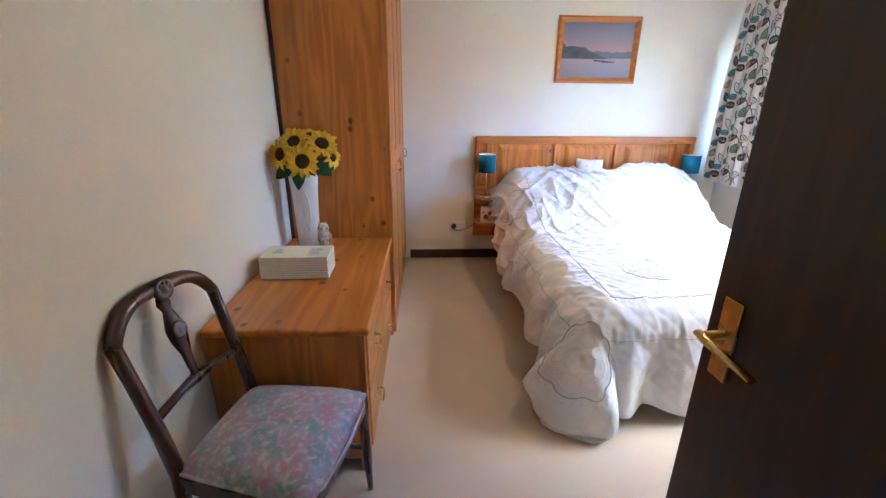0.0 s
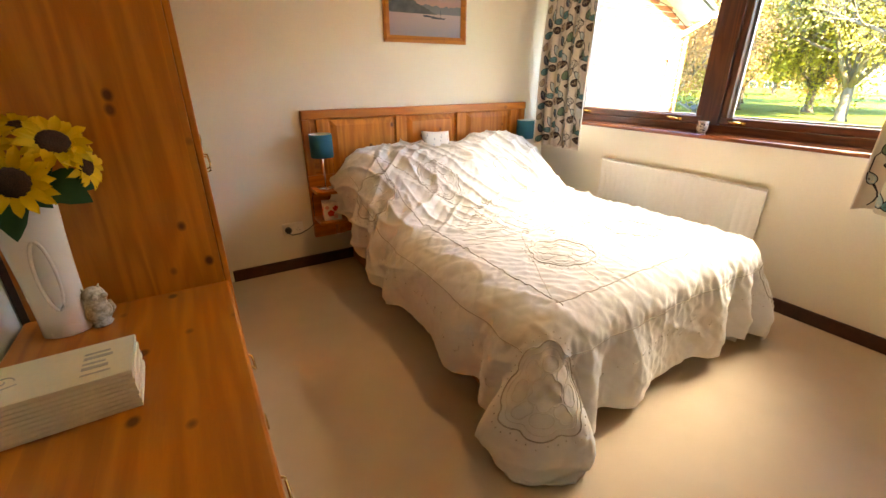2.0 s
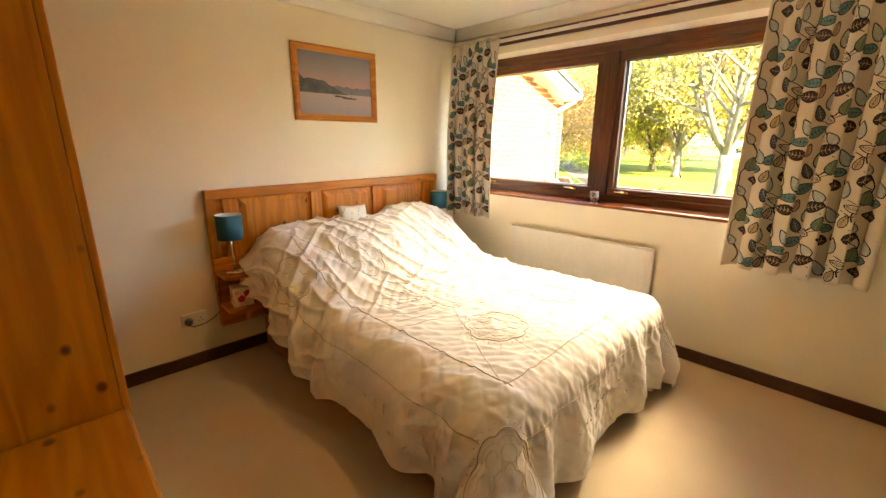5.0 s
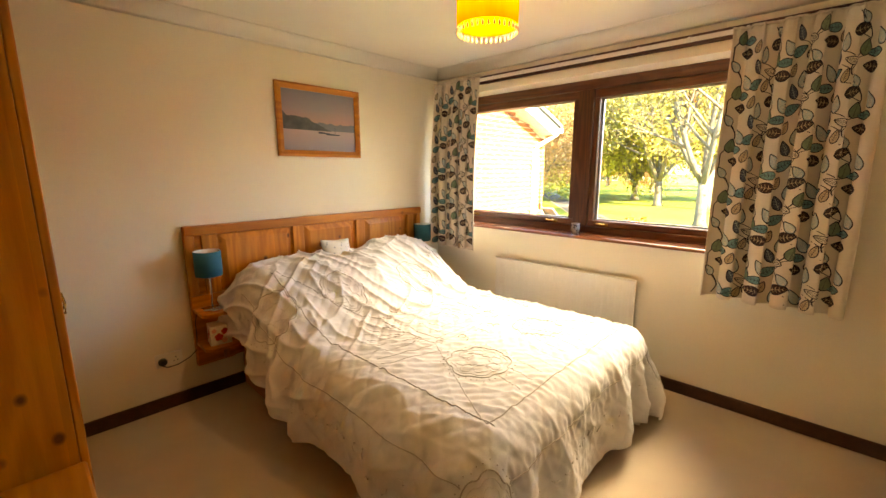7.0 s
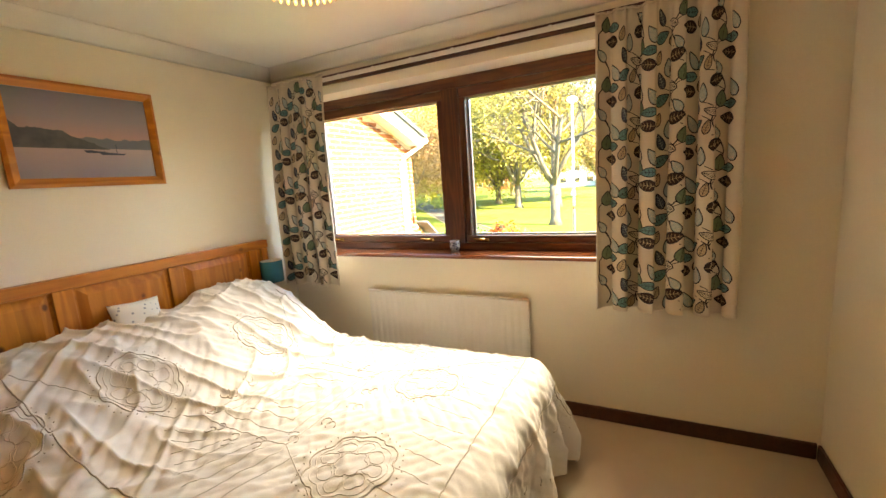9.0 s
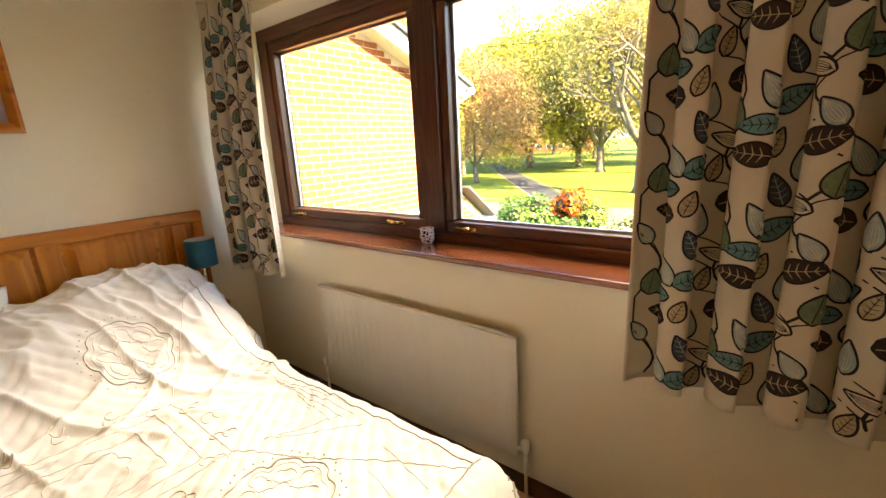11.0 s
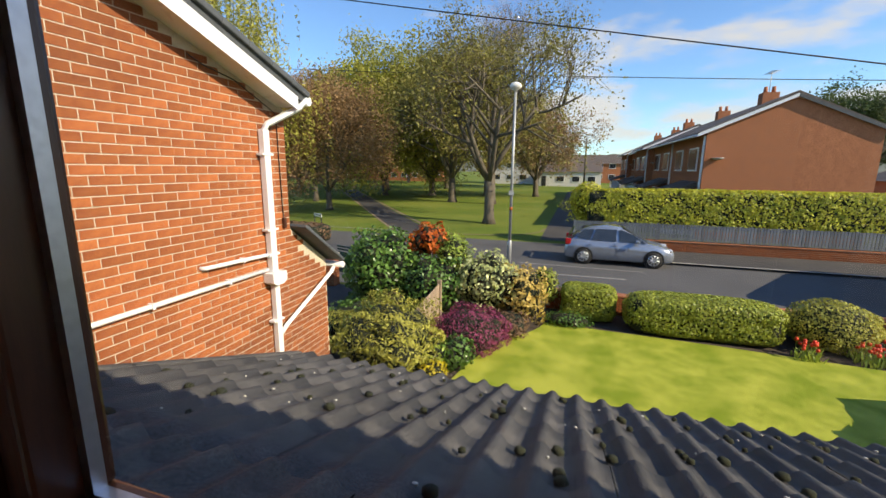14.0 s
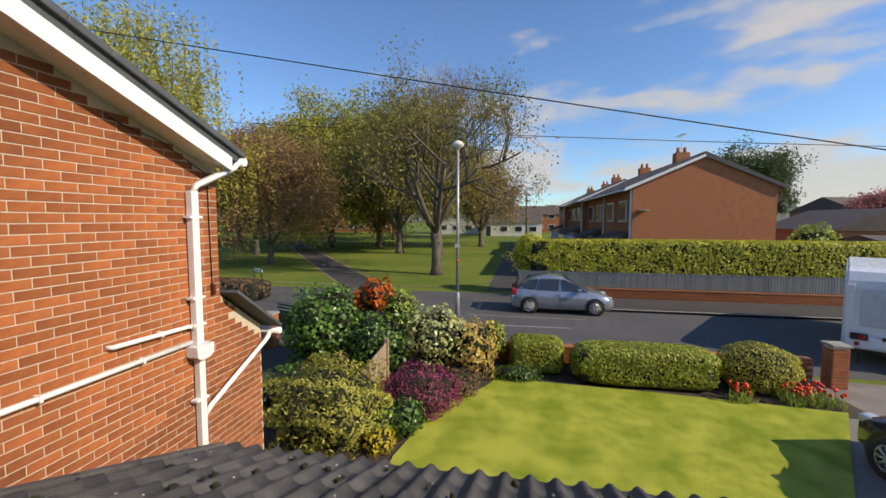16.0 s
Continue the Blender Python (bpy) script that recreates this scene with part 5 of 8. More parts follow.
for cs, ct, r, strong in MOTIFS:
    mi = 0
    stitch(emb, flower_line(cs, ct, r), 0.0030, mi, True)
    stitch(emb, flower_line(cs, ct, r * 0.86), 0.0016, 1, True)
    stitch(emb, flower_line(cs, ct, r * 0.35, 6, 0.35, 0.3, 48), 0.0018, 1, True)
    for k in range(8):
        a = k * math.pi / 4
        pet = flower_line(cs + r * 0.58 * math.cos(a), ct + r * 0.58 * math.sin(a), r * 0.19, 2, 0.5, a, 22)
        stitch(emb, pet, 0.0016, 1, True)
    for k in range(40):
        a = 2 * math.pi * k / 40
        q = r * (1.16 + 0.05 * (k % 2) + 0.05 * math.cos(8 * a))
        p = on_cloth(cs + q * math.cos(a), ct + q * math.sin(a), 0.001)
        tube([p, p + Vector((0, 0, 0.003))], 0.0028, 5, emb, 0)
# twisted border cords along the edges of the top
stitch(emb, [(-0.02, 1.72), (0.0, 0.9), (0.02, -0.02)], 0.0028)
stitch(emb, [(0.0, 0.0), (SPW + 0.06, 0.0)], 0.0028)
stitch(emb, [(SPW + 0.02, 1.72), (SPW + 0.02, 0.0)], 0.0028)
stitch(emb, [(-0.22, 1.74), (-0.22, -0.05)], 0.0022)
stitch(emb, [(-0.05, -0.20), (SPW + 0.05, -0.20)], 0.0022)
stitch(emb, [(SPW + 0.22, 1.74), (SPW + 0.22, -0.05)], 0.0022)
# the centre: a set of nested squares on the diagonal with a scrolled wreath
cs, ct = mid + 0.02, 0.88
for r, w in ((0.30, 0.0022), (0.235, 0.0018), (0.16, 0.0018)):
    sq = [(cs - r, ct - r * 0.8), (cs + r, ct - r * 0.8), (cs + r, ct + r * 0.8), (cs - r, ct + r * 0.8)]
    stitch(emb, sq, w, 1, True)
for r in (0.185, 0.205):
    for k in range(16):
        a = 2 * math.pi * k / 16
        stitch(emb, [(cs + (r * 1.9 + 0.022 * math.cos(b)) * math.cos(a) * 0.95 + 0.02 * math.sin(b) * -math.sin(a), ct + (r * 1.65 + 0.022 * math.cos(b)) * math.sin(a) + 0.02 * math.sin(b) * math.cos(a)) for b in [0.5 * q for q in range(10)]], 0.0022, 0 if k % 2 else 1)
stitch(emb, flower_line(cs, ct, 0.10, 8, 0.2), 0.002, 1, True)
# fans and panels of parallel quilting lines
for k in range(9):
    stitch(emb, [(mid + 0.40 + 0.035 * k, 0.60 - 0.02 * k), (SPW - 0.03, 0.60 + 0.085 * k - 0.2)], 0.0013, 1)
for k in range(8):
    stitch(emb, [(0.03 + 0.03 * k, 0.66 + 0.07 * k), (0.36 - 0.01 * k, 0.56 + 0.07 * k)], 0.0013, 1)
for k in range(11):
    stitch(emb, [(0.30 + 0.09 * k, 0.05), (0.34 + 0.09 * k, 0.24 - 0.03 * math.sin(k))], 0.0012, 1)
for a, b in (((0.0, 0.0), (cs - 0.30, ct - 0.24)), ((SPW, 0.0), (cs + 0.30, ct - 0.24)), ((0.0, 1.70), (cs - 0.30, ct + 0.24)), ((SPW, 1.70), (cs + 0.30, ct + 0.24))):
    stitch(emb, [a, b], 0.0018, 1)
# sprays of small leaves in the hanging border
rs = random.Random(3)
for k in range(46):
    if k < 22:
        s, t = -0.35 + rs.uniform(-0.05, 0.05), 0.05 + k * 0.078
    else:
        s, t = 0.12 + (k - 22) * 0.058, -0.36 + rs.uniform(-0.05, 0.05)
    a = rs.uniform(0, 6.28)
    stitch(emb, [(s, t), (s + 0.02 * math.cos(a), t + 0.02 * math.sin(a)), (s + 0.035 * math.cos(a + 0.5), t + 0.035 * math.sin(a + 0.5))], 0.0015, 1)
    p = on_cloth(s, t, 0.001)
    tube([p, p + Vector((-0.002, -0.002, 0.002))], 0.003, 5, emb, 0)
part("embroidery", emb, [W["cord"], W["cordlight"]], spread, "grey-beige stitched flowers and twisted cords")
# white valance showing under the hem at the foot
def valance(u, v):
    a = u * 26
    return Vector((2.12 + 0.42 * u + 0.0, 1.90 - 0.05 * u + 0.022 * math.sin(a) + 0.02 * math.sin(2.3 * a) * (1 - v), 0.006 + 0.20 * v))
solo("valance", grid_mesh(valance, 80, 8), W["linen"], "gathered white valance hanging under the bedspread", "valance")

# ---- small cushion against the headboard ----
cush_m, qp = material("sprigged_cotton")
qv = N(cush_m, "TexVoronoi", {"Vector": coords(cush_m), "Scale": 34.0}).outputs["Distance"]
link(cush_m, mixc(cush_m, rng(cush_m, qv, 0.16, 0.26), (0.30, 0.32, 0.36), (0.72, 0.70, 0.67)), qp.inputs["Base Color"])
qp.inputs["Roughness"].default_value = 0.9
def cushion_pt(sgn):
    def f(u, v):
        a, b = 2 * u - 1, 2 * v - 1
        puff = (max(0, 1 - abs(a) ** 2.6) * max(0, 1 - abs(b) ** 2.6)) ** 0.5
        return Vector((0.125 * a * (1 - 0.08 * (1 - abs(b))), sgn * 0.05 * puff, 0.10 * b * (1 - 0.08 * (1 - abs(a)))))
    return f
bm = grid_mesh(cushion_pt(1), 20, 16)
grid_mesh(cushion_pt(-1), 20, 16, bm=bm)
bmesh.ops.remove_doubles(bm, verts=bm.verts[:], dist=0.0005)
bmesh.ops.recalc_face_normals(bm, faces=bm.faces[:])
cush = solo("cushion", bm, cush_m, "small white sprigged cushion leaning on the headboard", "cushion", smooth=True)
cush.matrix_world = pose(1.815, 3.90, 0.865, -20, 3, 0)

# ---- outdoors: materials ----
G = -2.2
W["brick"] = surf("facing_brick", (0.255, 0.068, 0.022), (0.345, 0.108, 0.036), 0.85, scale=14, fine=90, bump=0.4, vary=0.22, island=0.22, grain=0.18)
W["brick_far"] = surf("facing_brick_far", (0.36, 0.128, 0.058), (0.44, 0.165, 0.078), 0.9, scale=3, fine=14, bump=0.1, grain=0.2)
W["mortar"] = surf("mortar", (0.50, 0.425, 0.33), (0.58, 0.50, 0.40), 0.95, scale=20, fine=120, bump=0.3, grain=0.12)
W["upvc"] = surf("white_upvc", (0.78, 0.79, 0.80), (0.81, 0.82, 0.83), 0.3, bump=0.0, grain=0.02)
W["tile"] = surf("concrete_roof_tile", (0.058, 0.056, 0.058), (0.112, 0.105, 0.100), 0.85, scale=9, fine=110, bump=0.6, vary=0.25, island=0.25, grain=0.3, depth=0.006)
W["slate"] = surf("slate_verge", (0.06, 0.068, 0.078), (0.085, 0.095, 0.105), 0.7, scale=8, fine=80, bump=0.2, island=0.15)
W["lichen"] = surf("lichen", (0.42, 0.42, 0.38), (0.55, 0.55, 0.50), 0.95, bump=0.2)
W["moss"] = surf("moss", (0.012, 0.016, 0.008), (0.028, 0.032, 0.014), 0.98, fine=300, bump=0.8, grain=0.3)
W["lawn"] = surf("mown_lawn", (0.195, 0.255, 0.024), (0.40, 0.415, 0.065), 0.95, scale=1.7, fine=55, bump=0.7, grain=0.42, spec=0.1, depth=0.01)
W["grass"] = surf("park_grass", (0.095, 0.150, 0.024), (0.170, 0.200, 0.040), 0.95, scale=0.16, fine=9, bump=0.2, grain=0.18, spec=0.1)
W["soil"] = surf("garden_soil", (0.045, 0.032, 0.022), (0.085, 0.062, 0.045), 0.95, scale=6, fine=60, bump=0.8, grain=0.3, depth=0.02)
W["asphalt"] = surf("asphalt", (0.070, 0.069, 0.070), (0.098, 0.096, 0.097), 0.85, scale=0.5, fine=60, bump=0.3, grain=0.15)
W["pathmat"] = surf("path_asphalt", (0.040, 0.038, 0.039), (0.066, 0.060, 0.056), 0.9, scale=0.7, fine=40, bump=0.3, grain=0.15)
W["kerb"] = surf("kerb_stone", (0.26, 0.25, 0.235), (0.36, 0.35, 0.32), 0.9, fine=60, bump=0.2)
W["bareearth"] = surf("bare_earth", (0.20, 0.15, 0.085), (0.26, 0.20, 0.12), 0.95, scale=2, fine=30, bump=0.2)
W["paving"] = surf("drive_paving", (0.17, 0.15, 0.135), (0.24, 0.21, 0.19), 0.9, scale=2, fine=60, bump=0.3, grain=0.2)
W["fencewood"] = surf("weathered_fence", (0.26, 0.19, 0.125), (0.36, 0.27, 0.19), 0.9, scale=3, fine=60, bump=0.4, vary=0.15, island=0.15, stretch=(4, 4, 0.5))
W["greyfence"] = surf("grey_fence", (0.11, 0.125, 0.14), (0.15, 0.17, 0.185), 0.8, scale=2, fine=40, bump=0.2, vary=0.2, island=0.2)
W["bark"] = surf("bark", (0.085, 0.070, 0.052), (0.16, 0.135, 0.10), 0.95, scale=4, fine=40, bump=0.7, stretch=(1, 1, 0.3), grain=0.25, depth=0.02)
W["steel"] = surf("galvanised_steel", (0.36, 0.37, 0.37), (0.44, 0.45, 0.45), 0.5, 0.6, fine=40, bump=0.05)
W["render_white"] = surf("white_render", (0.66, 0.64, 0.60), (0.72, 0.70, 0.66), 0.9, scale=1, fine=20, bump=0.1)
W["winglass"] = surf("dark_window_glass", (0.02, 0.024, 0.03), (0.035, 0.04, 0.048), 0.08, bump=0.0, spec=0.8)
W["roof_far"] = surf("far_roof_tile", (0.085, 0.068, 0.06), (0.125, 0.10, 0.088), 0.9, scale=1.5, fine=12, bump=0.2, grain=0.2)
W["cable"] = surf("cable_black", (0.01, 0.01, 0.012), (0.016, 0.016, 0.018), 0.6, bump=0.0)
L = {}
L["laurel"] = leafmat("laurel_leaf", (0.055, 0.135, 0.028), (0.165, 0.30, 0.065), 0.32)
L["olive"] = leafmat("conifer_leaf", (0.27, 0.285, 0.05), (0.50, 0.47, 0.10), 0.7)
L["varieg"] = leafmat("variegated_leaf", (0.216, 0.297, 0.081), (0.702, 0.702, 0.338), 0.45)
L["gold"] = leafmat("golden_leaf", (0.459, 0.324, 0.074), (0.750, 0.567, 0.189), 0.6, 0.3)
L["red"] = leafmat("red_leaf", (0.390, 0.046, 0.013), (0.676, 0.182, 0.026), 0.45)
L["purple"] = leafmat("heather_flower", (0.203, 0.027, 0.083), (0.390, 0.083, 0.180), 0.8)
L["green"] = leafmat("privet_leaf", (0.22, 0.28, 0.042), (0.47, 0.50, 0.085), 0.5)
L["hedgeyellow"] = leafmat("golden_privet", (0.247, 0.285, 0.027), (0.684, 0.646, 0.067), 0.5)
L["lime"] = leafmat("lime_leaf", (0.190, 0.285, 0.038), (0.418, 0.513, 0.095), 0.6)
L["brightyellow"] = leafmat("yellow_flower", (0.462, 0.374, 0.017), (0.660, 0.528, 0.033), 0.6, 0.2)
L["brownhedge"] = leafmat("beech_leaf", (0.142, 0.085, 0.053), (0.285, 0.167, 0.099), 0.8)
L["springgreen"] = leafmat("spring_leaf", (0.22, 0.235, 0.028), (0.40, 0.38, 0.070), 0.7, 0.35)
L["midgreen"] = leafmat("tree_leaf", (0.17, 0.160, 0.035), (0.32, 0.285, 0.075), 0.7, 0.35)
L["bronze"] = leafmat("bronze_leaf", (0.20, 0.115, 0.055), (0.36, 0.225, 0.10), 0.7, 0.35)
L["willow"] = leafmat("willow_leaf", (0.294, 0.308, 0.049), (0.504, 0.476, 0.098), 0.7, 0.25)
L["pink"] = leafmat("blossom", (0.300, 0.083, 0.090), (0.510, 0.195, 0.195), 0.7, 0.3)
L["darkgreen"] = leafmat("conifer_far", (0.038, 0.067, 0.023), (0.095, 0.142, 0.048), 0.7, 0.3)


# ---- ground ----
def ground_z(x, y):
    return G + 0.006 * min(max(x - 60.0, 0.0), 60.0)
bm = bmesh.new()
xs = [-900, -200, -60, -20, 0, 8, 14, 20, 25, 27, 30, 35, 40, 45, 50, 55, 60, 65, 70, 75, 90, 130, 250, 600, 2500]
ys = [-2500, -600, -200, -90, -60, -40, -25, -15, -8, 0, 8, 16, 25, 35, 50, 70, 100, 250, 700, 2500]
gv = [[bm.verts.new((x, y, ground_z(x, y))) for y in ys] for x in xs]
for i in range(len(xs) - 1):
    for j in range(len(ys) - 1):
        bm.faces.new((gv[i][j], gv[i + 1][j], gv[i + 1][j + 1], gv[i][j + 1]))
setting("ground", bm, W["grass"], "park grass with bare patches")

def sheet(name, poly, mat, h, label, thick=0.0):
    """A flat piece of ground cut to an outline, lying h above the ground."""
    bm = bmesh.new()
    f = bm.faces.new([bm.verts.new((x, y, ground_z(x, y) + h)) for x, y in poly])
    if f.normal.z < 0:
        f.normal_flip()
    bm.normal_update()
    if thick:
        e = bmesh.ops.extrude_face_region(bm, geom=[f])
        for v in [g for g in e["geom"] if isinstance(g, bmesh.types.BMVert)]:
            v.co.z += thick
        bmesh.ops.recalc_face_normals(bm, faces=bm.faces[:])
    return setting(name, bm, mat, label)
def strip(name, pts, width, mat, h, label):
    bm = bmesh.new()
    rows = []
    for i, (x, y) in enumerate(pts):
        a, b = Vector(pts[max(0, i - 1)]), Vector(pts[min(len(pts) - 1, i + 1)])
        d = (b - a).normalized()
        n = Vector((-d.y, d.x))
        rows.append([bm.verts.new((x + n.x * k * width / 2, y + n.y * k * width / 2, ground_z(x + n.x * k * width / 2, y) + h)) for k in (-1, 1)])
    for a, b in zip(rows, rows[1:]):
        f = bm.faces.new((a[0], b[0], b[1], a[1]))
    bmesh.ops.recalc_face_normals(bm, faces=bm.faces[:])
    return setting(name, bm, mat, label)
def bez(p0, p1, p2, n=14):
    return [((1 - t) ** 2 * p0[0] + 2 * t * (1 - t) * p1[0] + t * t * p2[0], (1 - t) ** 2 * p0[1] + 2 * t * (1 - t) * p1[1] + t * t * p2[1]) for t in [k / n for k in range(n + 1)]]

corner = bez((25.54, 8.66), (25.34, 3.56), (29.64, 3.41), 10)
sheet("road", [(14.4, -69.94), (21.0, -69.94), (21.0, 0.2), (24.2, 2.3), (24.2, 3.46), (23.7, 60.06), (14.4, 60.06)], W["asphalt"], 0.004, "dark grey asphalt road")
sheet("pavement_far", [(20.95, -69.94), (23.47, -69.94), (23.47, 2.0), (22.4, 1.9), (20.95, 0.46)], W["pathmat"], 0.006, "asphalt pavement behind a kerb", 0.09)
strip("kerb_far", [(20.88, -69.94), (20.88, -19.94), (20.88, 0.46)], 0.13, W["kerb"], 0.105, "pale concrete kerb")
strip("footpath_hedge", [(25.04, 2.81), (30.14, 2.81), (40.14, 2.76), (60.14, 2.56), (74.14, 2.46)], 1.7, W["pathmat"], 0.012, "asphalt footpath beside the hedge")
strip("footpath_park", bez((24.74, 10.46), (34.14, 17.06), (64.14, 38.06), 20), 2.0, W["pathmat"], 0.014, "winding asphalt park path")
for k, s in enumerate((-1, 1)):
    strip("path_edge_%d" % (k + 1), [(x - s * 0.55, y + s * 1.05) for x, y in bez((25.04, 10.46), (34.14, 17.06), (64.14, 38.06), 20)], 0.24, W["bareearth"], 0.010, "worn earth edge of the path")
strip("kerb_park", bez((25.19, 60.06), (25.24, 30.06), (25.29, 11.66), 8), 0.14, W["kerb"], 0.03, "pale kerb round the park")
strip("kerb_corner", bez((25.24, 9.26), (25.24, 3.66), (29.14, 3.68), 12), 0.14, W["bareearth"], 0.03, "worn kerb round the park corner")
strip("road_line_far", [(17.87, 0.21), (17.79, 3.1)], 0.10, W["kerb"], 0.010, "worn white road marking")
strip("road_line_mid", [(19.21, -0.56), (19.27, 3.98)], 0.07, W["kerb"], 0.009, "worn white road marking")
sheet("soil_bed", [(8.42, 7.71), (13.77, 7.92), (14.22, 2.07), (14.03, -4.49), (12.06, -4.81), (12.41, 2.29), (10.49, 3.45), (8.42, 3.45)], W["soil"], 0.010, "dark soil of the flower beds")
edge = bez((9.23, 3.93), (11.07, 3.62), (11.66, 3.15), 6) + bez((11.66, 3.15), (12.32, 2.57), (12.81, 2.53), 6)
sheet("lawn", [(3.82, 3.93)] + edge + [(12.6, -1.01), (12.28, -4.33), (9.57, -2.59), (5.43, 0), (3.82, 0)], W["lawn"], 0.018, "close-mown bright green lawn", 0.02)
sheet("drive", [(3.82, 0.46), (9.46, -2.36), (12.19, -4.18), (14.19, -4.78), (13.81, -9.63), (3.77, -10.16)], W["paving"], 0.005, "grey-brown paved drive")
sheet("side_path", [(8.25, 4.37), (8.1, 10.35), (14.04, 10.9), (14.21, 8.4), (9.95, 7.29), (9.11, 6.21)], W["pathmat"], 0.012, "dark asphalt side path")


# ---- neighbour's house ----
NY = 5.29
def rake(x):
    return 2.20 + (6.94 - x) * 0.364        # underside of the verge
nb = tagged(new("neighbour_house"), "orange-red brick house end with white downpipes", "house")
bm = bmesh.new()
prism([(-2.0, G), (7.225, G), (7.225, rake(7.22) + 0.02), (-2.0, rake(-2.0) + 0.02)], 1, NY + 0.004, NY + 0.30, bm)
prism([(7.226, G), (7.935, G), (7.935, 0.22), (7.226, 0.73)], 1, NY + 0.004, NY + 0.30, bm)
wallN = part("wall", bm, W["mortar"], nb, "pale mortar between orange-red bricks")
part("far_wall", one(6.87, 7.17, NY + 0.301, NY + 9, G, 2.08), W["brick_far"], nb)
part("extension_wall", one(7.64, 7.93, NY + 0.301, NY + 4, G, 0.14), W["brick_far"], nb)
bm = prism([(7.30, 2.185), (7.30, 2.285), (-2.0, 2.285 + 9.3 * 0.364), (-2.0, 2.185 + 9.3 * 0.364)], 1, NY - 0.24, NY + 9)
part("roof", bm, W["slate"], nb, "blue-grey tiled roof")
bm = prism([(7.16, rake(7.16) - 0.03), (7.16, rake(7.16) + 0.115), (-2.0, rake(-2.0) + 0.115), (-2.0, rake(-2.0) - 0.03)], 1, NY - 0.262, NY - 0.241)
part("bargeboard", bm, W["upvc"], nb, "white bargeboard")
bm = prism([(7.15, rake(7.15) + 0.0), (7.15, rake(7.15) + 0.012), (-2.0, rake(-2.0) + 0.012), (-2.0, rake(-2.0))], 1, NY - 0.24, NY + 0.012)
part("soffit", bm, W["upvc"], nb, "white soffit")
for k in range(26):
    x = 7.36 - k * 0.30
    z = 2.30 + (7.30 - x) * 0.364
    t = one(-0.16, 0.16, -0.055, 0.055, -0.03, 0.035, 0.012)
    bm = absorb(bmesh.new(), t, 0, pose(x - 0.15, NY - 0.225, z + 0.05, 0, 20.0, 0))
    part("verge_tile", bm, W["slate"], nb)
part("gutter", tube([(7.36, NY - 0.26, 2.215), (7.36, NY + 8, 2.215)], 0.055, 8), W["upvc"], nb, "white gutter")
bm = bmesh.new()
block(bm, 6.78, 6.87, NY - 0.085, NY - 0.012, 0.30, 1.86, 0.006)
tube([(6.825, NY - 0.05, 1.84), (6.87, NY - 0.07, 1.92), (7.24, NY - 0.22, 2.13), (7.31, NY - 0.24, 2.21)], 0.036, 4, bm)
part("downpipe", bm, W["upvc"], nb, "white square downpipe")
bm = prism([(6.715, 0.19), (6.765, 0.155), (6.88, 0.155), (6.935, 0.19), (6.94, 0.295), (6.71, 0.295)], 1, NY - 0.14, NY - 0.008)
part("hopper", bm, W["upvc"], nb, "white rainwater hopper")
part("lower_downpipe", one(6.80, 6.88, NY - 0.08, NY - 0.012, G, 0.154, 0.006), W["upvc"], nb)
part("branch_pipe", tube([(6.88, NY - 0.06, -0.47), (6.95, NY - 0.07, -0.40), (7.93, NY - 0.08, 0.03), (8.05, NY - 0.05, 0.09)], 0.034, 4), W["upvc"], nb, "white sloping branch pipe")
part("waste_pipe", tube([(4.2, NY - 0.04, 0.345), (6.75, NY - 0.04, 0.335)], 0.021, 10), W["upvc"], nb, "white waste pipe")
part("overflow_pipe", tube([(5.92, NY + 0.02, 0.535), (5.93, NY - 0.045, 0.535), (6.72, NY - 0.045, 0.505), (6.80, NY - 0.05, 0.47), (6.81, NY - 0.06, 0.34)], 0.021, 10), W["upvc"], nb, "white overflow pipe")
for x, z in ((4.7, 0.343), (5.4, 0.340), (6.2, 0.337), (6.4, 0.517)):
    part("pipe_clip", one(x - 0.012, x + 0.012, NY - 0.066, NY + 0.0, z - 0.026, z + 0.026, 0.003), W["upvc"], nb)
for z in (1.60, 0.78, 0.50, -0.28):
    part("pipe_clip", one(6.74, 6.91, NY - 0.09, NY - 0.008, z - 0.012, z + 0.012, 0.002), W["upvc"], nb)
part("wire", tube([(6.0, NY - 0.01, 2.42), (6.15, NY - 0.02, 2.36), (6.5, NY - 0.02, 2.30), (7.08, NY - 0.012, 2.05), (7.09, NY - 0.012, 1.4), (7.10, NY - 0.012, 0.86)], 0.006, 5), W["cable"], nb)
part("cable_box", one(7.08, 7.12, NY - 0.04, NY, 0.76, 0.88, 0.004), W["skirting"], nb)
bm = bmesh.new()
for k in range(4):
    x0 = 7.24 + k * 0.205
    z0 = 0.77 - k * 0.145
    t = one(0.0, 0.26, -0.22, 0.9, -0.02, 0.022, 0.010)
    absorb(bm, t, 0, pose(x0, NY, z0 + 0.005, 0, 35.3, 0))
part("lean_to_tiles", bm, W["slate"], nb, "slate-coloured lean-to tiles")
part("lean_to_gutter", tube([(8.06, NY - 0.2, 0.12), (8.06, NY + 1.2, 0.12)], 0.045, 8), W["upvc"], nb)

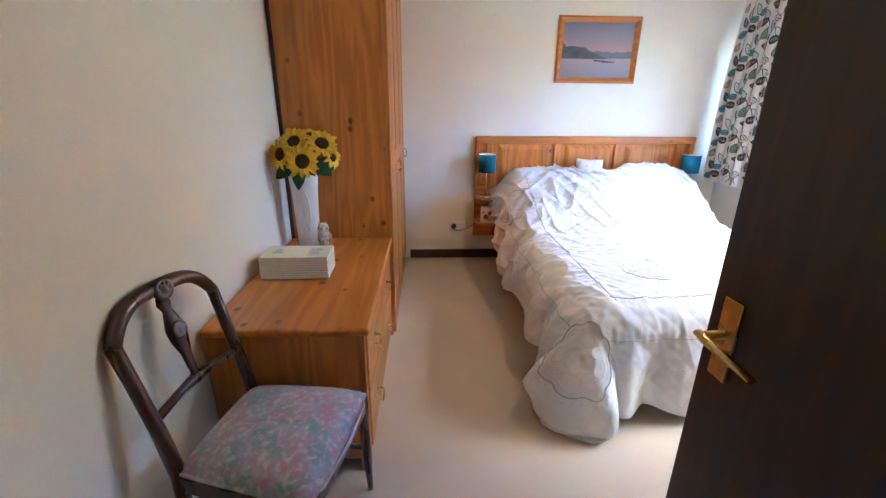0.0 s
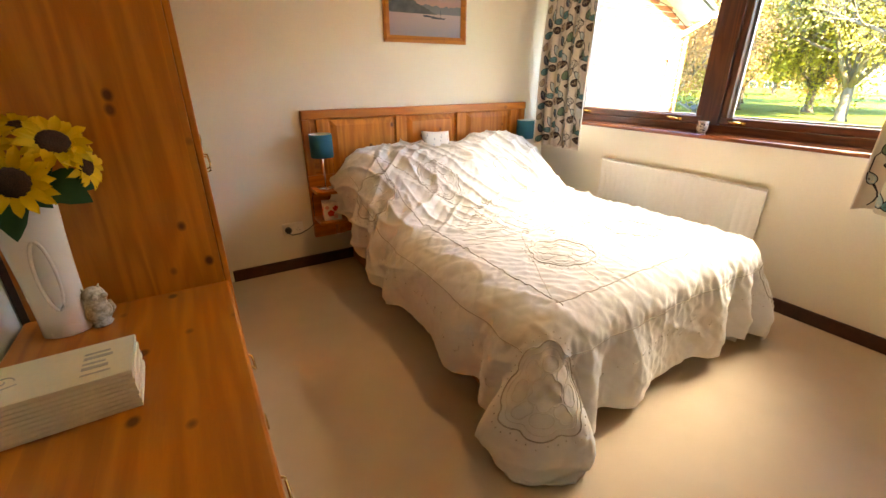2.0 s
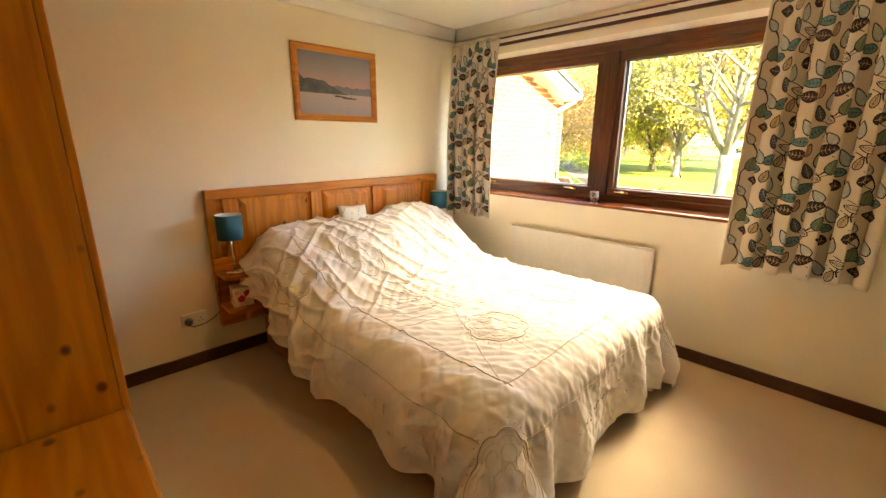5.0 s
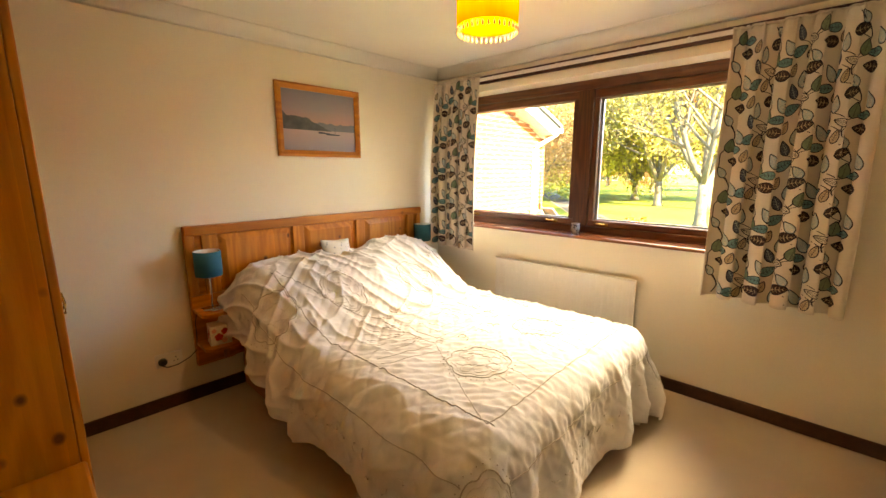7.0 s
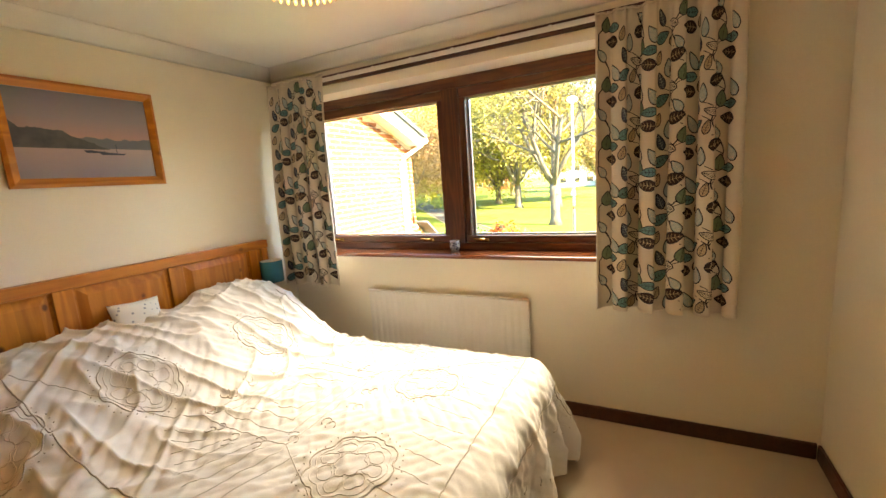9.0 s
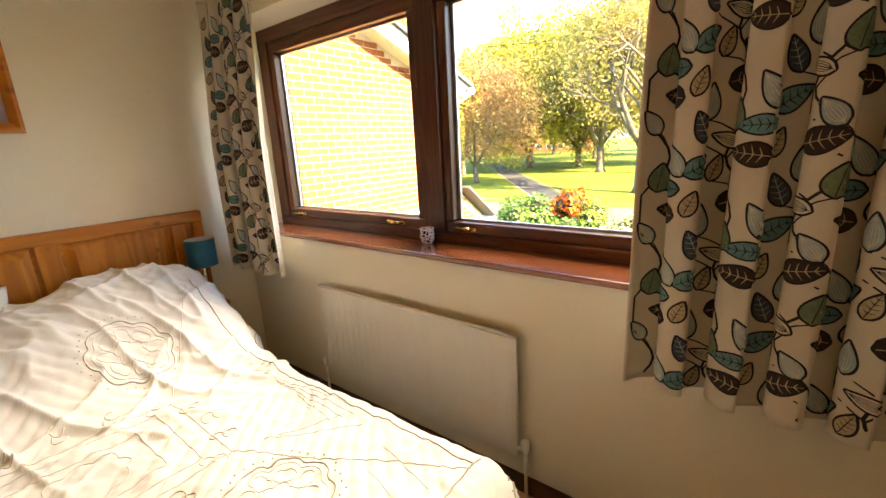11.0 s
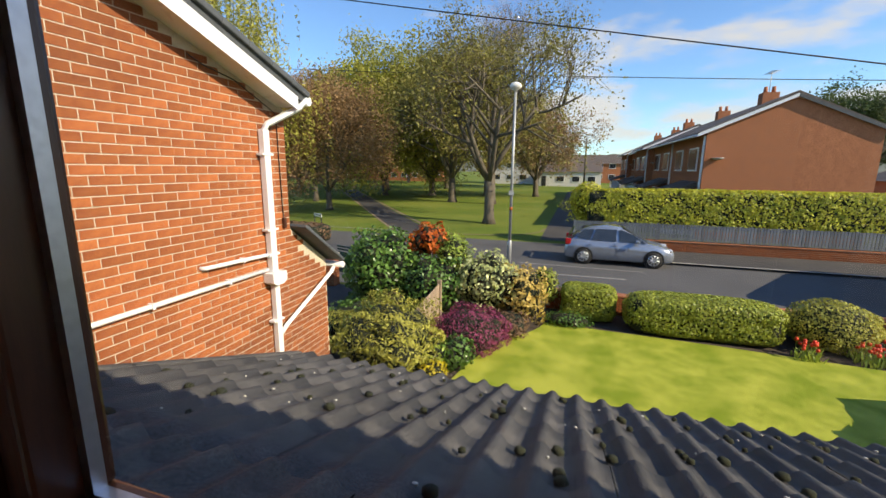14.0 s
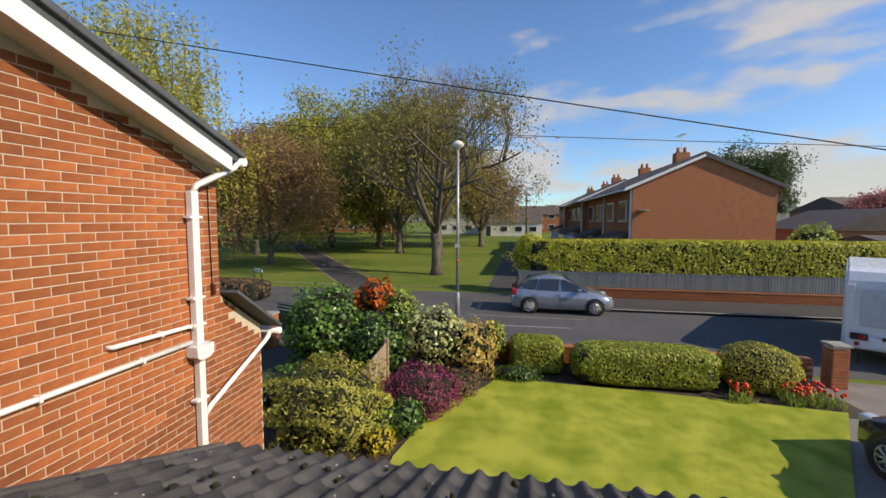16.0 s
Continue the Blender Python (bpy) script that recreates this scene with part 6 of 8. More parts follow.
# ---- tiled roof below the window ----
low_roof = tagged(new("lower_roof"), "dark concrete roll-tiled roof below the window", "roof")
RX0, RX1, RZ0, RS = 3.40, 5.52, 0.895, 0.388      # top edge, eaves, height at the top, fall
RY0, RY1 = -3.2, 3.95
def roof_z(x):
    return RZ0 - (x - RX0) * RS
part("roof_deck", prism([(RX0, roof_z(RX0) - 0.10), (RX1 - 0.04, roof_z(RX1 - 0.04) - 0.10), (RX1 - 0.04, roof_z(RX1 - 0.04) - 0.04), (RX0, roof_z(RX0) - 0.04)], 1, RY0, RY1), W["tile"], low_roof)
part("fascia", one(RX1 - 0.06, RX1 - 0.03, RY0, RY1, roof_z(RX1) - 0.25, roof_z(RX1) - 0.085), W["upvc"], low_roof)
part("supporting_wall", one(3.40, 5.20, RY0 + 0.2, RY1 - 0.15, G, -0.12), W["brick_far"], low_roof)
part("chamber", one(3.40, RX1 - 0.4, RY0 + 0.25, RY1 - 0.2, -0.119, roof_z(RX1 - 0.4) - 0.11), W["brick_far"], low_roof)

# ---- our own house round the room: unseen, added to block sun and cast shadow ----
own = tagged(new("own_house"), "unseen brick shell of the house that holds the bedroom", "house")
part("outer_wall", one(3.376, 3.398, -6.0, OY0, G, 2.6), W["brick_far"], own)
part("outer_wall", one(3.376, 3.398, OY1, 4.19, G, 2.6), W["brick_far"], own)
part("outer_wall", one(3.376, 3.398, OY0, OY1, G, OZ0 - 0.05), W["brick_far"], own)
part("outer_wall", one(3.376, 3.398, OY0, OY1, OZ1 + 0.03, 2.6), W["brick_far"], own)
part("gable_wall", one(-6.0, 3.37, 4.168, 4.19, G, 2.6), W["brick_far"], own)
part("rear_wall", one(-6.1, -6.0, -6.0, 4.19, G, 2.6), W["brick_far"], own)
part("south_wall", one(-6.0, 3.37, -6.1, -6.0, G, 2.6), W["brick_far"], own)
part("roof", prism([(-6.4, 2.6), (3.42, 2.6), (-1.4, 3.6)], 1, -6.3, 4.20), W["slate"], own)


# ---- plants ----
def leaf_cloud(name, mat, pts, nrm, size, seed, aspect=0.6, tilt=0.9):
    """Leaves as small folded quads at points, turned about their normals."""
    rg = np.random.RandomState(seed)
    n = len(pts)
    nrm = nrm + rg.normal(0, tilt * 0.5, (n, 3))
    nrm /= np.linalg.norm(nrm, axis=1)[:, None] + 1e-9
    a = np.cross(nrm, rg.normal(0, 1, (n, 3)))
    a /= np.linalg.norm(a, axis=1)[:, None] + 1e-9
    b = np.cross(nrm, a)
    s = size * rg.uniform(0.6, 1.3, (n, 1))
    v = np.empty((n, 4, 3))
    v[:, 0], v[:, 2] = pts - a * s, pts + a * s
    v[:, 1], v[:, 3] = pts + b * s * aspect + nrm * s * 0.25, pts - b * s * aspect + nrm * s * 0.25
    me = bpy.data.meshes.new(name)
    me.vertices.add(n * 4)
    me.vertices.foreach_set("co", v.reshape(-1))
    me.loops.add(n * 4)
    me.loops.foreach_set("vertex_index", np.arange(n * 4, dtype=np.int32))
    me.polygons.add(n)
    me.polygons.foreach_set("loop_start", np.arange(0, n * 4, 4, dtype=np.int32))
    me.update(calc_edges=True)
    me.materials.append(mat)
    return me
def ellipsoid_points(n, c, r, seed, lump=0.16, lo=-0.9):
    rg = np.random.RandomState(seed)
    d = rg.normal(0, 1, (n * 2, 3))
    d /= np.linalg.norm(d, axis=1)[:, None]
    d = d[d[:, 2] > lo][:n]
    k = 1 + lump * np.sin(d[:, 0] * 5 + seed) * np.cos(d[:, 1] * 6 + seed * 2) + lump * 0.6 * np.sin(d[:, 2] * 9 + d[:, 0] * 7 + seed)
    k *= rg.uniform(0.86, 1.04, len(d))
    return np.array(c) + d * np.array(r) * k[:, None], d
def loaf_points(n, x0, x1, y0, y1, z0, z1, seed, rnd=4.0, lump=0.04):
    rg = np.random.RandomState(seed)
    d = rg.normal(0, 1, (n, 3))
    h = np.array([(x1 - x0) / 2, (y1 - y0) / 2, (z1 - z0) / 2])
    # even over the faces of the block, then rounded
    f = rg.choice(3, n, p=(np.array([h[1] * h[2], h[0] * h[2], h[0] * h[1]]) / (h[1] * h[2] + h[0] * h[2] + h[0] * h[1])))
    p = rg.uniform(-1, 1, (n, 3))
    p[np.arange(n), f] = np.sign(d[np.arange(n), f])
    q = p / (np.sum(np.abs(p) ** rnd, axis=1) ** (1 / rnd))[:, None]
    q *= (1 + lump * np.sin(q[:, 1] * h[1] * 4 + seed) * np.cos(q[:, 2] * 5) + rg.uniform(-0.04, 0.03, n))[:, None]
    nr = np.sign(q) * np.abs(q) ** (rnd - 1) / h
    nr /= np.linalg.norm(nr, axis=1)[:, None]
    return np.array([(x0 + x1) / 2, (y0 + y1) / 2, (z0 + z1) / 2]) + q * h, nr
# near-black for solid cores: paints the shade inside shrubs and hedges
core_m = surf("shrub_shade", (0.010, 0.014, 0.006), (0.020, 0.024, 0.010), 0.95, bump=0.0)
def shrub(name, label, mat, c, r, n, size, seed, lump=0.16, aspect=0.6, core=core_m, tilt=0.9, category="shrub", group=""):
    th = thing(name, (c[0], c[1], G), label, category, group)
    pts, nr = ellipsoid_points(n, (0, 0, c[2] - G), r, seed, lump)
    ob = new("foliage", leaf_cloud("foliage", mat, pts, nr, size, seed, aspect, tilt))
    ob.parent = th
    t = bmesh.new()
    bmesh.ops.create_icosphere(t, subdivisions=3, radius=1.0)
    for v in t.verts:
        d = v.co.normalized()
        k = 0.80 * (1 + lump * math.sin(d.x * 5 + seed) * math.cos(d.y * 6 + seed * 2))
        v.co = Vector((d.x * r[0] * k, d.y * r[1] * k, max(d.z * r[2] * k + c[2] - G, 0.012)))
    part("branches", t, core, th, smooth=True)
    return th
def hedge(name, label, mat, x0, x1, y0, y1, z0, z1, n, size, seed, rnd=4.0, group=""):
    th = thing(name, ((x0 + x1) / 2, (y0 + y1) / 2, G), label, "hedge", group)
    ox, oy = (x0 + x1) / 2, (y0 + y1) / 2
    pts, nr = loaf_points(n, x0 - ox, x1 - ox, y0 - oy, y1 - oy, z0 - G, z1 - G, seed, rnd)
    ob = new("foliage", leaf_cloud("foliage", mat, pts, nr, size, seed, 0.65, 0.8))
    ob.parent = th
    # solid dark block behind the leaves, standing in for the hedge's inner shade
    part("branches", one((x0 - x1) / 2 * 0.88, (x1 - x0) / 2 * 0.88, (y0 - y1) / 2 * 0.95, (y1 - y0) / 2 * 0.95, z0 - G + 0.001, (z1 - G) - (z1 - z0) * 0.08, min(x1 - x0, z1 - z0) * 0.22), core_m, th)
    return th
shrub("laurel_bush", "glossy dark green laurel bush", L["laurel"], (12.85, 6.76, -1.196), (1.08, 1.08, 1.058), 4200, 0.06, 1)
shrub("green_shrub", "dark green mixed shrub beside the laurel", L["laurel"], (12.56, 5.3, -1.433), (0.932, 0.822, 0.789), 2200, 0.05, 2)
shrub("red_shrub", "shrub with bright red young leaves", L["red"], (13.09, 5.59, -0.392), (0.455, 0.455, 0.411), 700, 0.06, 3, lump=0.3)
shrub("upright_conifer", "yellow-green upright garden conifer", L["lime"], (13.02, 4.91, -0.842), (0.456, 0.435, 0.674), 1600, 0.04, 4)
shrub("low_conifer", "olive-green feathery conifer bush", L["olive"], (9.74, 5.23, -1.706), (0.943, 0.92, 0.713), 9000, 0.042, 5, lump=0.26, aspect=0.3)
shrub("ground_cover", "low green ground cover in the bed", L["laurel"], (10.99, 6.56, -1.942), (1.123, 0.842, 0.371), 1500, 0.045, 6, lump=0.3)
shrub("ground_cover", "low brownish ground cover in the bed", L["brownhedge"], (11.97, 6.05, -1.902), (0.663, 0.663, 0.387), 600, 0.045, 16, lump=0.3)
shrub("variegated_shrub", "cream and green variegated shrub", L["varieg"], (12.81, 4.03, -1.32), (0.77, 0.814, 0.77), 2600, 0.05, 7, lump=0.22)
shrub("golden_shrub", "apricot-yellow leaved garden shrub", L["gold"], (12.71, 3.09, -1.503), (0.553, 0.576, 0.642), 1900, 0.045, 8, lump=0.25)
shrub("small_shrub", "small rounded green shrub by the wall", L["green"], (13.54, 2.63, -1.441), (0.347, 0.325, 0.455), 700, 0.04, 9)
shrub("heather", "mound of magenta-purple heather", L["purple"], (11.01, 3.93, -1.867), (0.759, 0.805, 0.483), 4200, 0.032, 10, lump=0.12, aspect=0.35)
shrub("low_plant", "lime-green clump beside the lawn", L["lime"], (9.86, 4.39, -1.959), (0.345, 0.345, 0.299), 600, 0.035, 11)
shrub("low_plant", "dark green clump beside the lawn", L["laurel"], (10.09, 3.98, -1.959), (0.391, 0.322, 0.31), 650, 0.045, 12)
shrub("yellow_plant", "clump of bright yellow flowers", L["brightyellow"], (9.4, 4.21, -2.028), (0.276, 0.253, 0.196), 500, 0.028, 13)
shrub("heath", "brown and yellow low heath plants", L["brownhedge"], (11.94, 3.26, -1.974), (0.621, 0.451, 0.293), 800, 0.035, 14)
shrub("low_plant", "bluish green clump below the hedge", L["laurel"], (12.9, 2.01, -2.068), (0.331, 0.552, 0.177), 500, 0.035, 15)
hedge("clipped_hedge", "short clipped green box hedge", L["green"], 13.16, 14.03, 0.92, 2.18, G + 0.03, -1.36, 9000, 0.030, 21, 5.0, "clipped hedges by the lawn")
hedge("clipped_hedge", "long clipped olive-green hedge", L["green"], 12.7, 13.7, -2.32, 0.74, G + 0.03, -1.32, 20000, 0.030, 22, 4.5, "clipped hedges by the lawn")
shrub("round_bush", "rounded clipped olive bush by the gateway", L["olive"], (13.32, -3.24, -1.718), (0.665, 0.836, 0.536), 7000, 0.026, 23, lump=0.05)
hedge("tall_hedge", "tall clipped yellow-green hedge above a fence", L["hedgeyellow"], 23.66, 25.0, -24.0, 2.1, -1.15, 0.60, 60000, 0.055, 24, 7.0)
shrub("hedge_end", "rounded end of the yellow-green hedge", L["hedgeyellow"], (24.9, 1.45, -0.1), (0.9, 0.8, 0.95), 3200, 0.055, 25, lump=0.05)
hedge("beech_hedge", "low brown-leaved beech hedge", L["brownhedge"], 19.64, 21.35, 13.66, 17.56, G, -1.29, 1800, 0.07, 26)

# tulips: red cups on green blades
tulip_red = surf("tulip_red", (0.62, 0.035, 0.015), (0.74, 0.075, 0.02), 0.5, bump=0.0, vary=0.2)
tulip_bm = lathe([(0.008, 0.0), (0.030, 0.015), (0.034, 0.04), (0.026, 0.065), (0.016, 0.07)], 7)
tulip_me = mesh_of("flower", tulip_bm, tulip_red)
for ci, (cx, cy, nx, wx, wy) in enumerate(((12.67, -3.90, 46, 0.30, 0.55), (12.5, -2.55, 14, 0.2, 0.2))):
    tb = thing("tulip_bed", (cx, cy, G), "clump of red tulips with green leaves", "flowers")
    rg = random.Random(60 + ci)
    bm = bmesh.new()
    for k in range(nx * 4):
        x, y = rg.uniform(-wx, wx), rg.uniform(-wy, wy)
        a = rg.uniform(0, 6.28)
        h = rg.uniform(0.12, 0.26)
        d = Vector((math.cos(a), math.sin(a), 0))
        e = Vector((-d.y, d.x, 0))
        p = Vector((x, y, 0.012))
        q = [p - e * 0.012, p + e * 0.012, p + d * 0.05 + e * 0.018 + Vector((0, 0, h * 0.6)), p + d * 0.05 - e * 0.018 + Vector((0, 0, h * 0.6))]
        v = [bm.verts.new(c) for c in q]
        bm.faces.new(v)
        bm.faces.new((v[3], v[2], bm.verts.new(p + d * 0.11 + Vector((0, 0, h)))))
    part("leaves", bm, L["lime"], tb)
    for k in range(nx):
        o = new("flower", tulip_me)
        o.parent = tb
        x, y, z = rg.uniform(-wx, wx), rg.uniform(-wy, wy), rg.uniform(0.24, 0.36)
        o.matrix_local = pose(x, y, z, rg.uniform(-12, 12), rg.uniform(-12, 12), 0)
        part("stalk", tube([(x, y, 0.012), (x, y, z)], 0.005, 4), L["lime"], tb)


# ---- garden fence, walls, gate pillars ----
fence = thing("garden_fence", (10.2, 4.88, G), "low weathered timber fence panel in the garden", "fence")
for k in range(11):
    x = k * 0.142
    part("board", one(x, x + 0.136, -0.010, 0.010, 0.05, 0.93 + 0.012 * k, 0.004), W["fencewood"], fence)
part("rail", one(-0.02, 1.6, 0.011, 0.05, 0.20, 0.27, 0.004), W["fencewood"], fence)
part("rail", one(-0.02, 1.6, 0.011, 0.05, 0.72, 0.79, 0.004), W["fencewood"], fence)
part("post", one(1.565, 1.655, -0.045, 0.045, 0.0, 1.14, 0.006), W["fencewood"], fence)

brick_me = mesh_of("brick", one(-0.1075, 0.1075, -0.030, 0.030, -0.0325, 0.0325), W["brick"])
half_me = mesh_of("brick", one(-0.05, 0.05, -0.030, 0.030, -0.0325, 0.0325), W["brick"])
front_wall = tagged(new("front_wall"), "low orange brick wall along the pavement", kind="structure")
part("wall_core", one(13.98, 14.17, -4.75, 2.60, G, G + 0.49), W["mortar"], front_wall)
part("coping", one(13.94, 14.21, -4.75, 2.62, G + 0.491, G + 0.54, 0.01), W["brick_far"], front_wall)
for r in range(6):
    for k in range(32):
        y = 2.48 - k * 0.225 - (0.1125 if r % 2 else 0)
        o = new("brick", brick_me)
        o.parent = front_wall
        o.matrix_local = pose(13.975, y, G + 0.06 + r * 0.075, 0, 0, 90)
def pillar(x, y, h, w=0.34):
    p = thing("gate_pillar", (x, y, G), "square orange brick gate pillar with a stone cap", "pillar", "brick gate pillars")
    part("core", one(-w / 2 + 0.012, w / 2 - 0.012, -w / 2 + 0.012, w / 2 - 0.012, 0, h), W["mortar"], p)
    for r in range(int(h / 0.075)):
        z = 0.04 + r * 0.075
        for s in (-1, 1):
            for q in (-1, 1):
                bm = one(-w / 4 + 0.006, w / 4 - 0.006, -0.02, 0.02, z - 0.0325, z + 0.0325)
                bmesh.ops.transform(bm, matrix=pose(q * w / 4, s * (w / 2 - 0.02), 0) if s else None, verts=bm.verts)
                part("brick", bm, W["brick"], p)
                bm = one(-0.02, 0.02, -w / 4 + 0.03, w / 4 - 0.006, z - 0.0325, z + 0.0325)
                bmesh.ops.transform(bm, matrix=pose(s * (w / 2 - 0.02), q * (w / 4 - 0.018), 0), verts=bm.verts)
                part("brick", bm, W["brick"], p)
    part("cap", one(-w / 2 - 0.03, w / 2 + 0.03, -w / 2 - 0.03, w / 2 + 0.03, h, h + 0.06, 0.015), W["kerb"], p, "stone cap")
    return p
pillar(13.78, -5.05, 0.95)
pillar(14.05, 9.2, 0.98)
gate = thing("garden_gate", (15.1, 8.9, G), "dark green boarded garden gate standing open", "gate", rz=70)
for k in range(6):
    part("board", one(k * 0.16, k * 0.16 + 0.152, -0.012, 0.012, 0.06, 0.80, 0.004), surf("gate_green", (0.012, 0.04, 0.035), (0.02, 0.055, 0.048), 0.5, bump=0.1) if k == 0 else bpy.data.materials["gate_green"], gate)
for z in (0.18, 0.62, 0.86, 0.96):
    part("rail", one(0.0, 0.96, 0.013, 0.045, z, z + 0.06, 0.004), bpy.data.materials["gate_green"], gate)

far_wall = tagged(new("roadside_wall"), "low orange brick wall below a grey fence", kind="structure")
part("wall_core", one(23.50, 23.72, -24.0, 2.05, G, -1.69), W["mortar"], far_wall)
bm = bmesh.new()
for r in range(6):
    for k in range(115):
        y = 1.92 - k * 0.225 - (0.1125 if r % 2 else 0)
        block(bm, 23.475, 23.52, y - 0.1075, y + 0.1075, G + 0.03 + r * 0.078, G + 0.095 + r * 0.078)
bricks = part("brickwork", bm, W["brick"], far_wall)
tagged(bricks, kind="stuff")
part("coping", one(23.45, 23.76, -24.0, 2.07, -1.689, -1.645, 0.008), W["brick_far"], far_wall)
grey_f = thing("grey_fence", (23.56, 2.02, -1.645), "slate-grey vertical slat fence on the brick wall", "fence")
slat_me = mesh_of("slat", one(-0.012, 0.012, -0.047, 0.047, 0.03, 0.74), W["greyfence"])
for k in range(225):
    o = new("slat", slat_me)
    o.parent = grey_f
    o.location = (0, -0.05 - k * 0.114, 0)
for z in (0.14, 0.58):
    part("rail", one(0.013, 0.045, -25.6, 0.0, z, z + 0.07), W["greyfence"], grey_f)
for k in range(15):
    part("post", one(0.046, 0.12, -0.06 - k * 1.8, 0.02 - k * 1.8, 0.0, 0.76), W["greyfence"], grey_f)

# ---- street lamp, name sign, poles, wires ----
lamp_c = thing("street_lamp", (17.95, 4.21, G), "tall grey steel street lamp with a domed head", "street lamp")
part("base", lathe([(0.085, 0.0), (0.085, 1.05), (0.06, 1.12)], 14), W["steel"], lamp_c)
part("column", lathe([(0.055, 1.1), (0.045, 6.29)], 12), W["steel"], lamp_c)
part("lantern", lathe([(0.05, 6.24), (0.06, 6.30), (0.16, 6.34), (0.205, 6.40), (0.205, 6.44), (0.15, 6.52), (0.05, 6.56)], 20), W["render_white"], lamp_c, "pale domed lantern")
part("bracket_sign", one(-0.06, -0.045, -0.09, 0.09, 2.75, 2.90), W["lichen"], lamp_c, "small grey plate")
part("band", lathe([(0.058, 2.2), (0.058, 2.32)], 12), surf("orange_band", (0.4, 0.1, 0.02), (0.45, 0.12, 0.03), 0.6), lamp_c)
sign = thing("street_sign", (26.2, 18.0, G), "white street name plate on two black posts", "sign", rz=58)
part("plate", one(-0.60, 0.60, -0.015, 0.015, 0.50, 0.70, 0.005), W["upvc"], sign)
bm = bmesh.new()
for k in range(9):
    block(bm, -0.47 + k * 0.105, -0.47 + k * 0.105 + 0.07, -0.02, 0.02, 0.56, 0.64)
part("lettering", bm, W["black_plastic"], sign)
for s in (-0.52, 0.52):
    part("post", one(s - 0.03, s + 0.03, -0.03, 0.03, 0.0, 0.70), W["black_plastic"], sign)
for x, y, h in ((70, 1.0, 8.0), (92, 3.5, 8.5)):
    p = thing("telegraph_pole", (x, y, ground_z(x, y)), "tall wooden telegraph pole", "pole")
    part("pole", lathe([(0.16, 0), (0.11, h)], 10), W["bark"], p)
    part("crossarm", one(-0.05, 0.05, -0.5, 0.5, h - 0.5, h - 0.4), W["bark"], p)
def wire(p0, p1, sag, r, label):
    a, b = Vector(p0), Vector(p1)
    w_ = thing("overhead_wire", p0, label, "wire")
    part("cable", tube([(b - a) * t + Vector((0, 0, -sag * 4 * t * (1 - t))) for t in [k / 30 for k in range(31)]], r, 5), W["cable"], w_)
wire((12.5, 20.0, 7.95), (12.5, -14.0, 1.15), 0.12, 0.014, "black overhead telephone wire")
wire((40.0, 40.0, 11.9), (40.0, -45.0, 6.0), 0.5, 0.03, "thin overhead wire over the park")

for x, y, h in ((12.5, 20.0, 7.95 - G), (12.5, -14.0, 1.15 - G), (40.0, 40.0, 11.9 - G), (40.0, -45.0, 6.0 - G)):
    p = thing("telegraph_pole", (x, y, ground_z(x, y)), "wooden pole that carries an overhead wire", "pole")
    part("pole", lathe([(0.16, 0), (0.10, h + 0.1)], 10), W["bark"], p)

# ---- trees ----
def branch(bm, tips, p, d, length, r, depth, rs, spread, up, seg=3):
    pts, rad = [p], [r]
    q, dd = p.copy(), d.copy()
    for i in range(seg):
        dd = (dd + Vector((rs.uniform(-1, 1), rs.uniform(-1, 1), rs.uniform(-0.6, 1) + up)) * 0.16).normalized()
        q = q + dd * (length / seg)
        pts.append(q.copy())
        rad.append(r * (1 - 0.42 * (i + 1) / seg))
    tube(pts, rad, 6 if depth > 2 else 4, bm)
    if depth == 0:
        tips.append((q, dd))
        return
    if depth <= 2:
        tips.append((q, dd))
    n = 3 if depth > 1 else 4
    for k in range(n + (depth > 2)):
        t = rs.uniform(0.45, 1.0)
        i = min(int(t * seg), seg - 1)
        base = pts[i].lerp(pts[i + 1], t * seg - i)
        a = rs.uniform(0, 6.28)
        side = dd.orthogonal().normalized()
        side.rotate(Matrix.Rotation(a, 3, dd))
        nd = (dd * (1 - spread) + side * spread + Vector((0, 0, up * 0.3))).normalized()
        branch(bm, tips, base, nd, length * rs.uniform(0.58, 0.78), rad[i] * 0.62, depth - 1, rs, spread, up, seg)
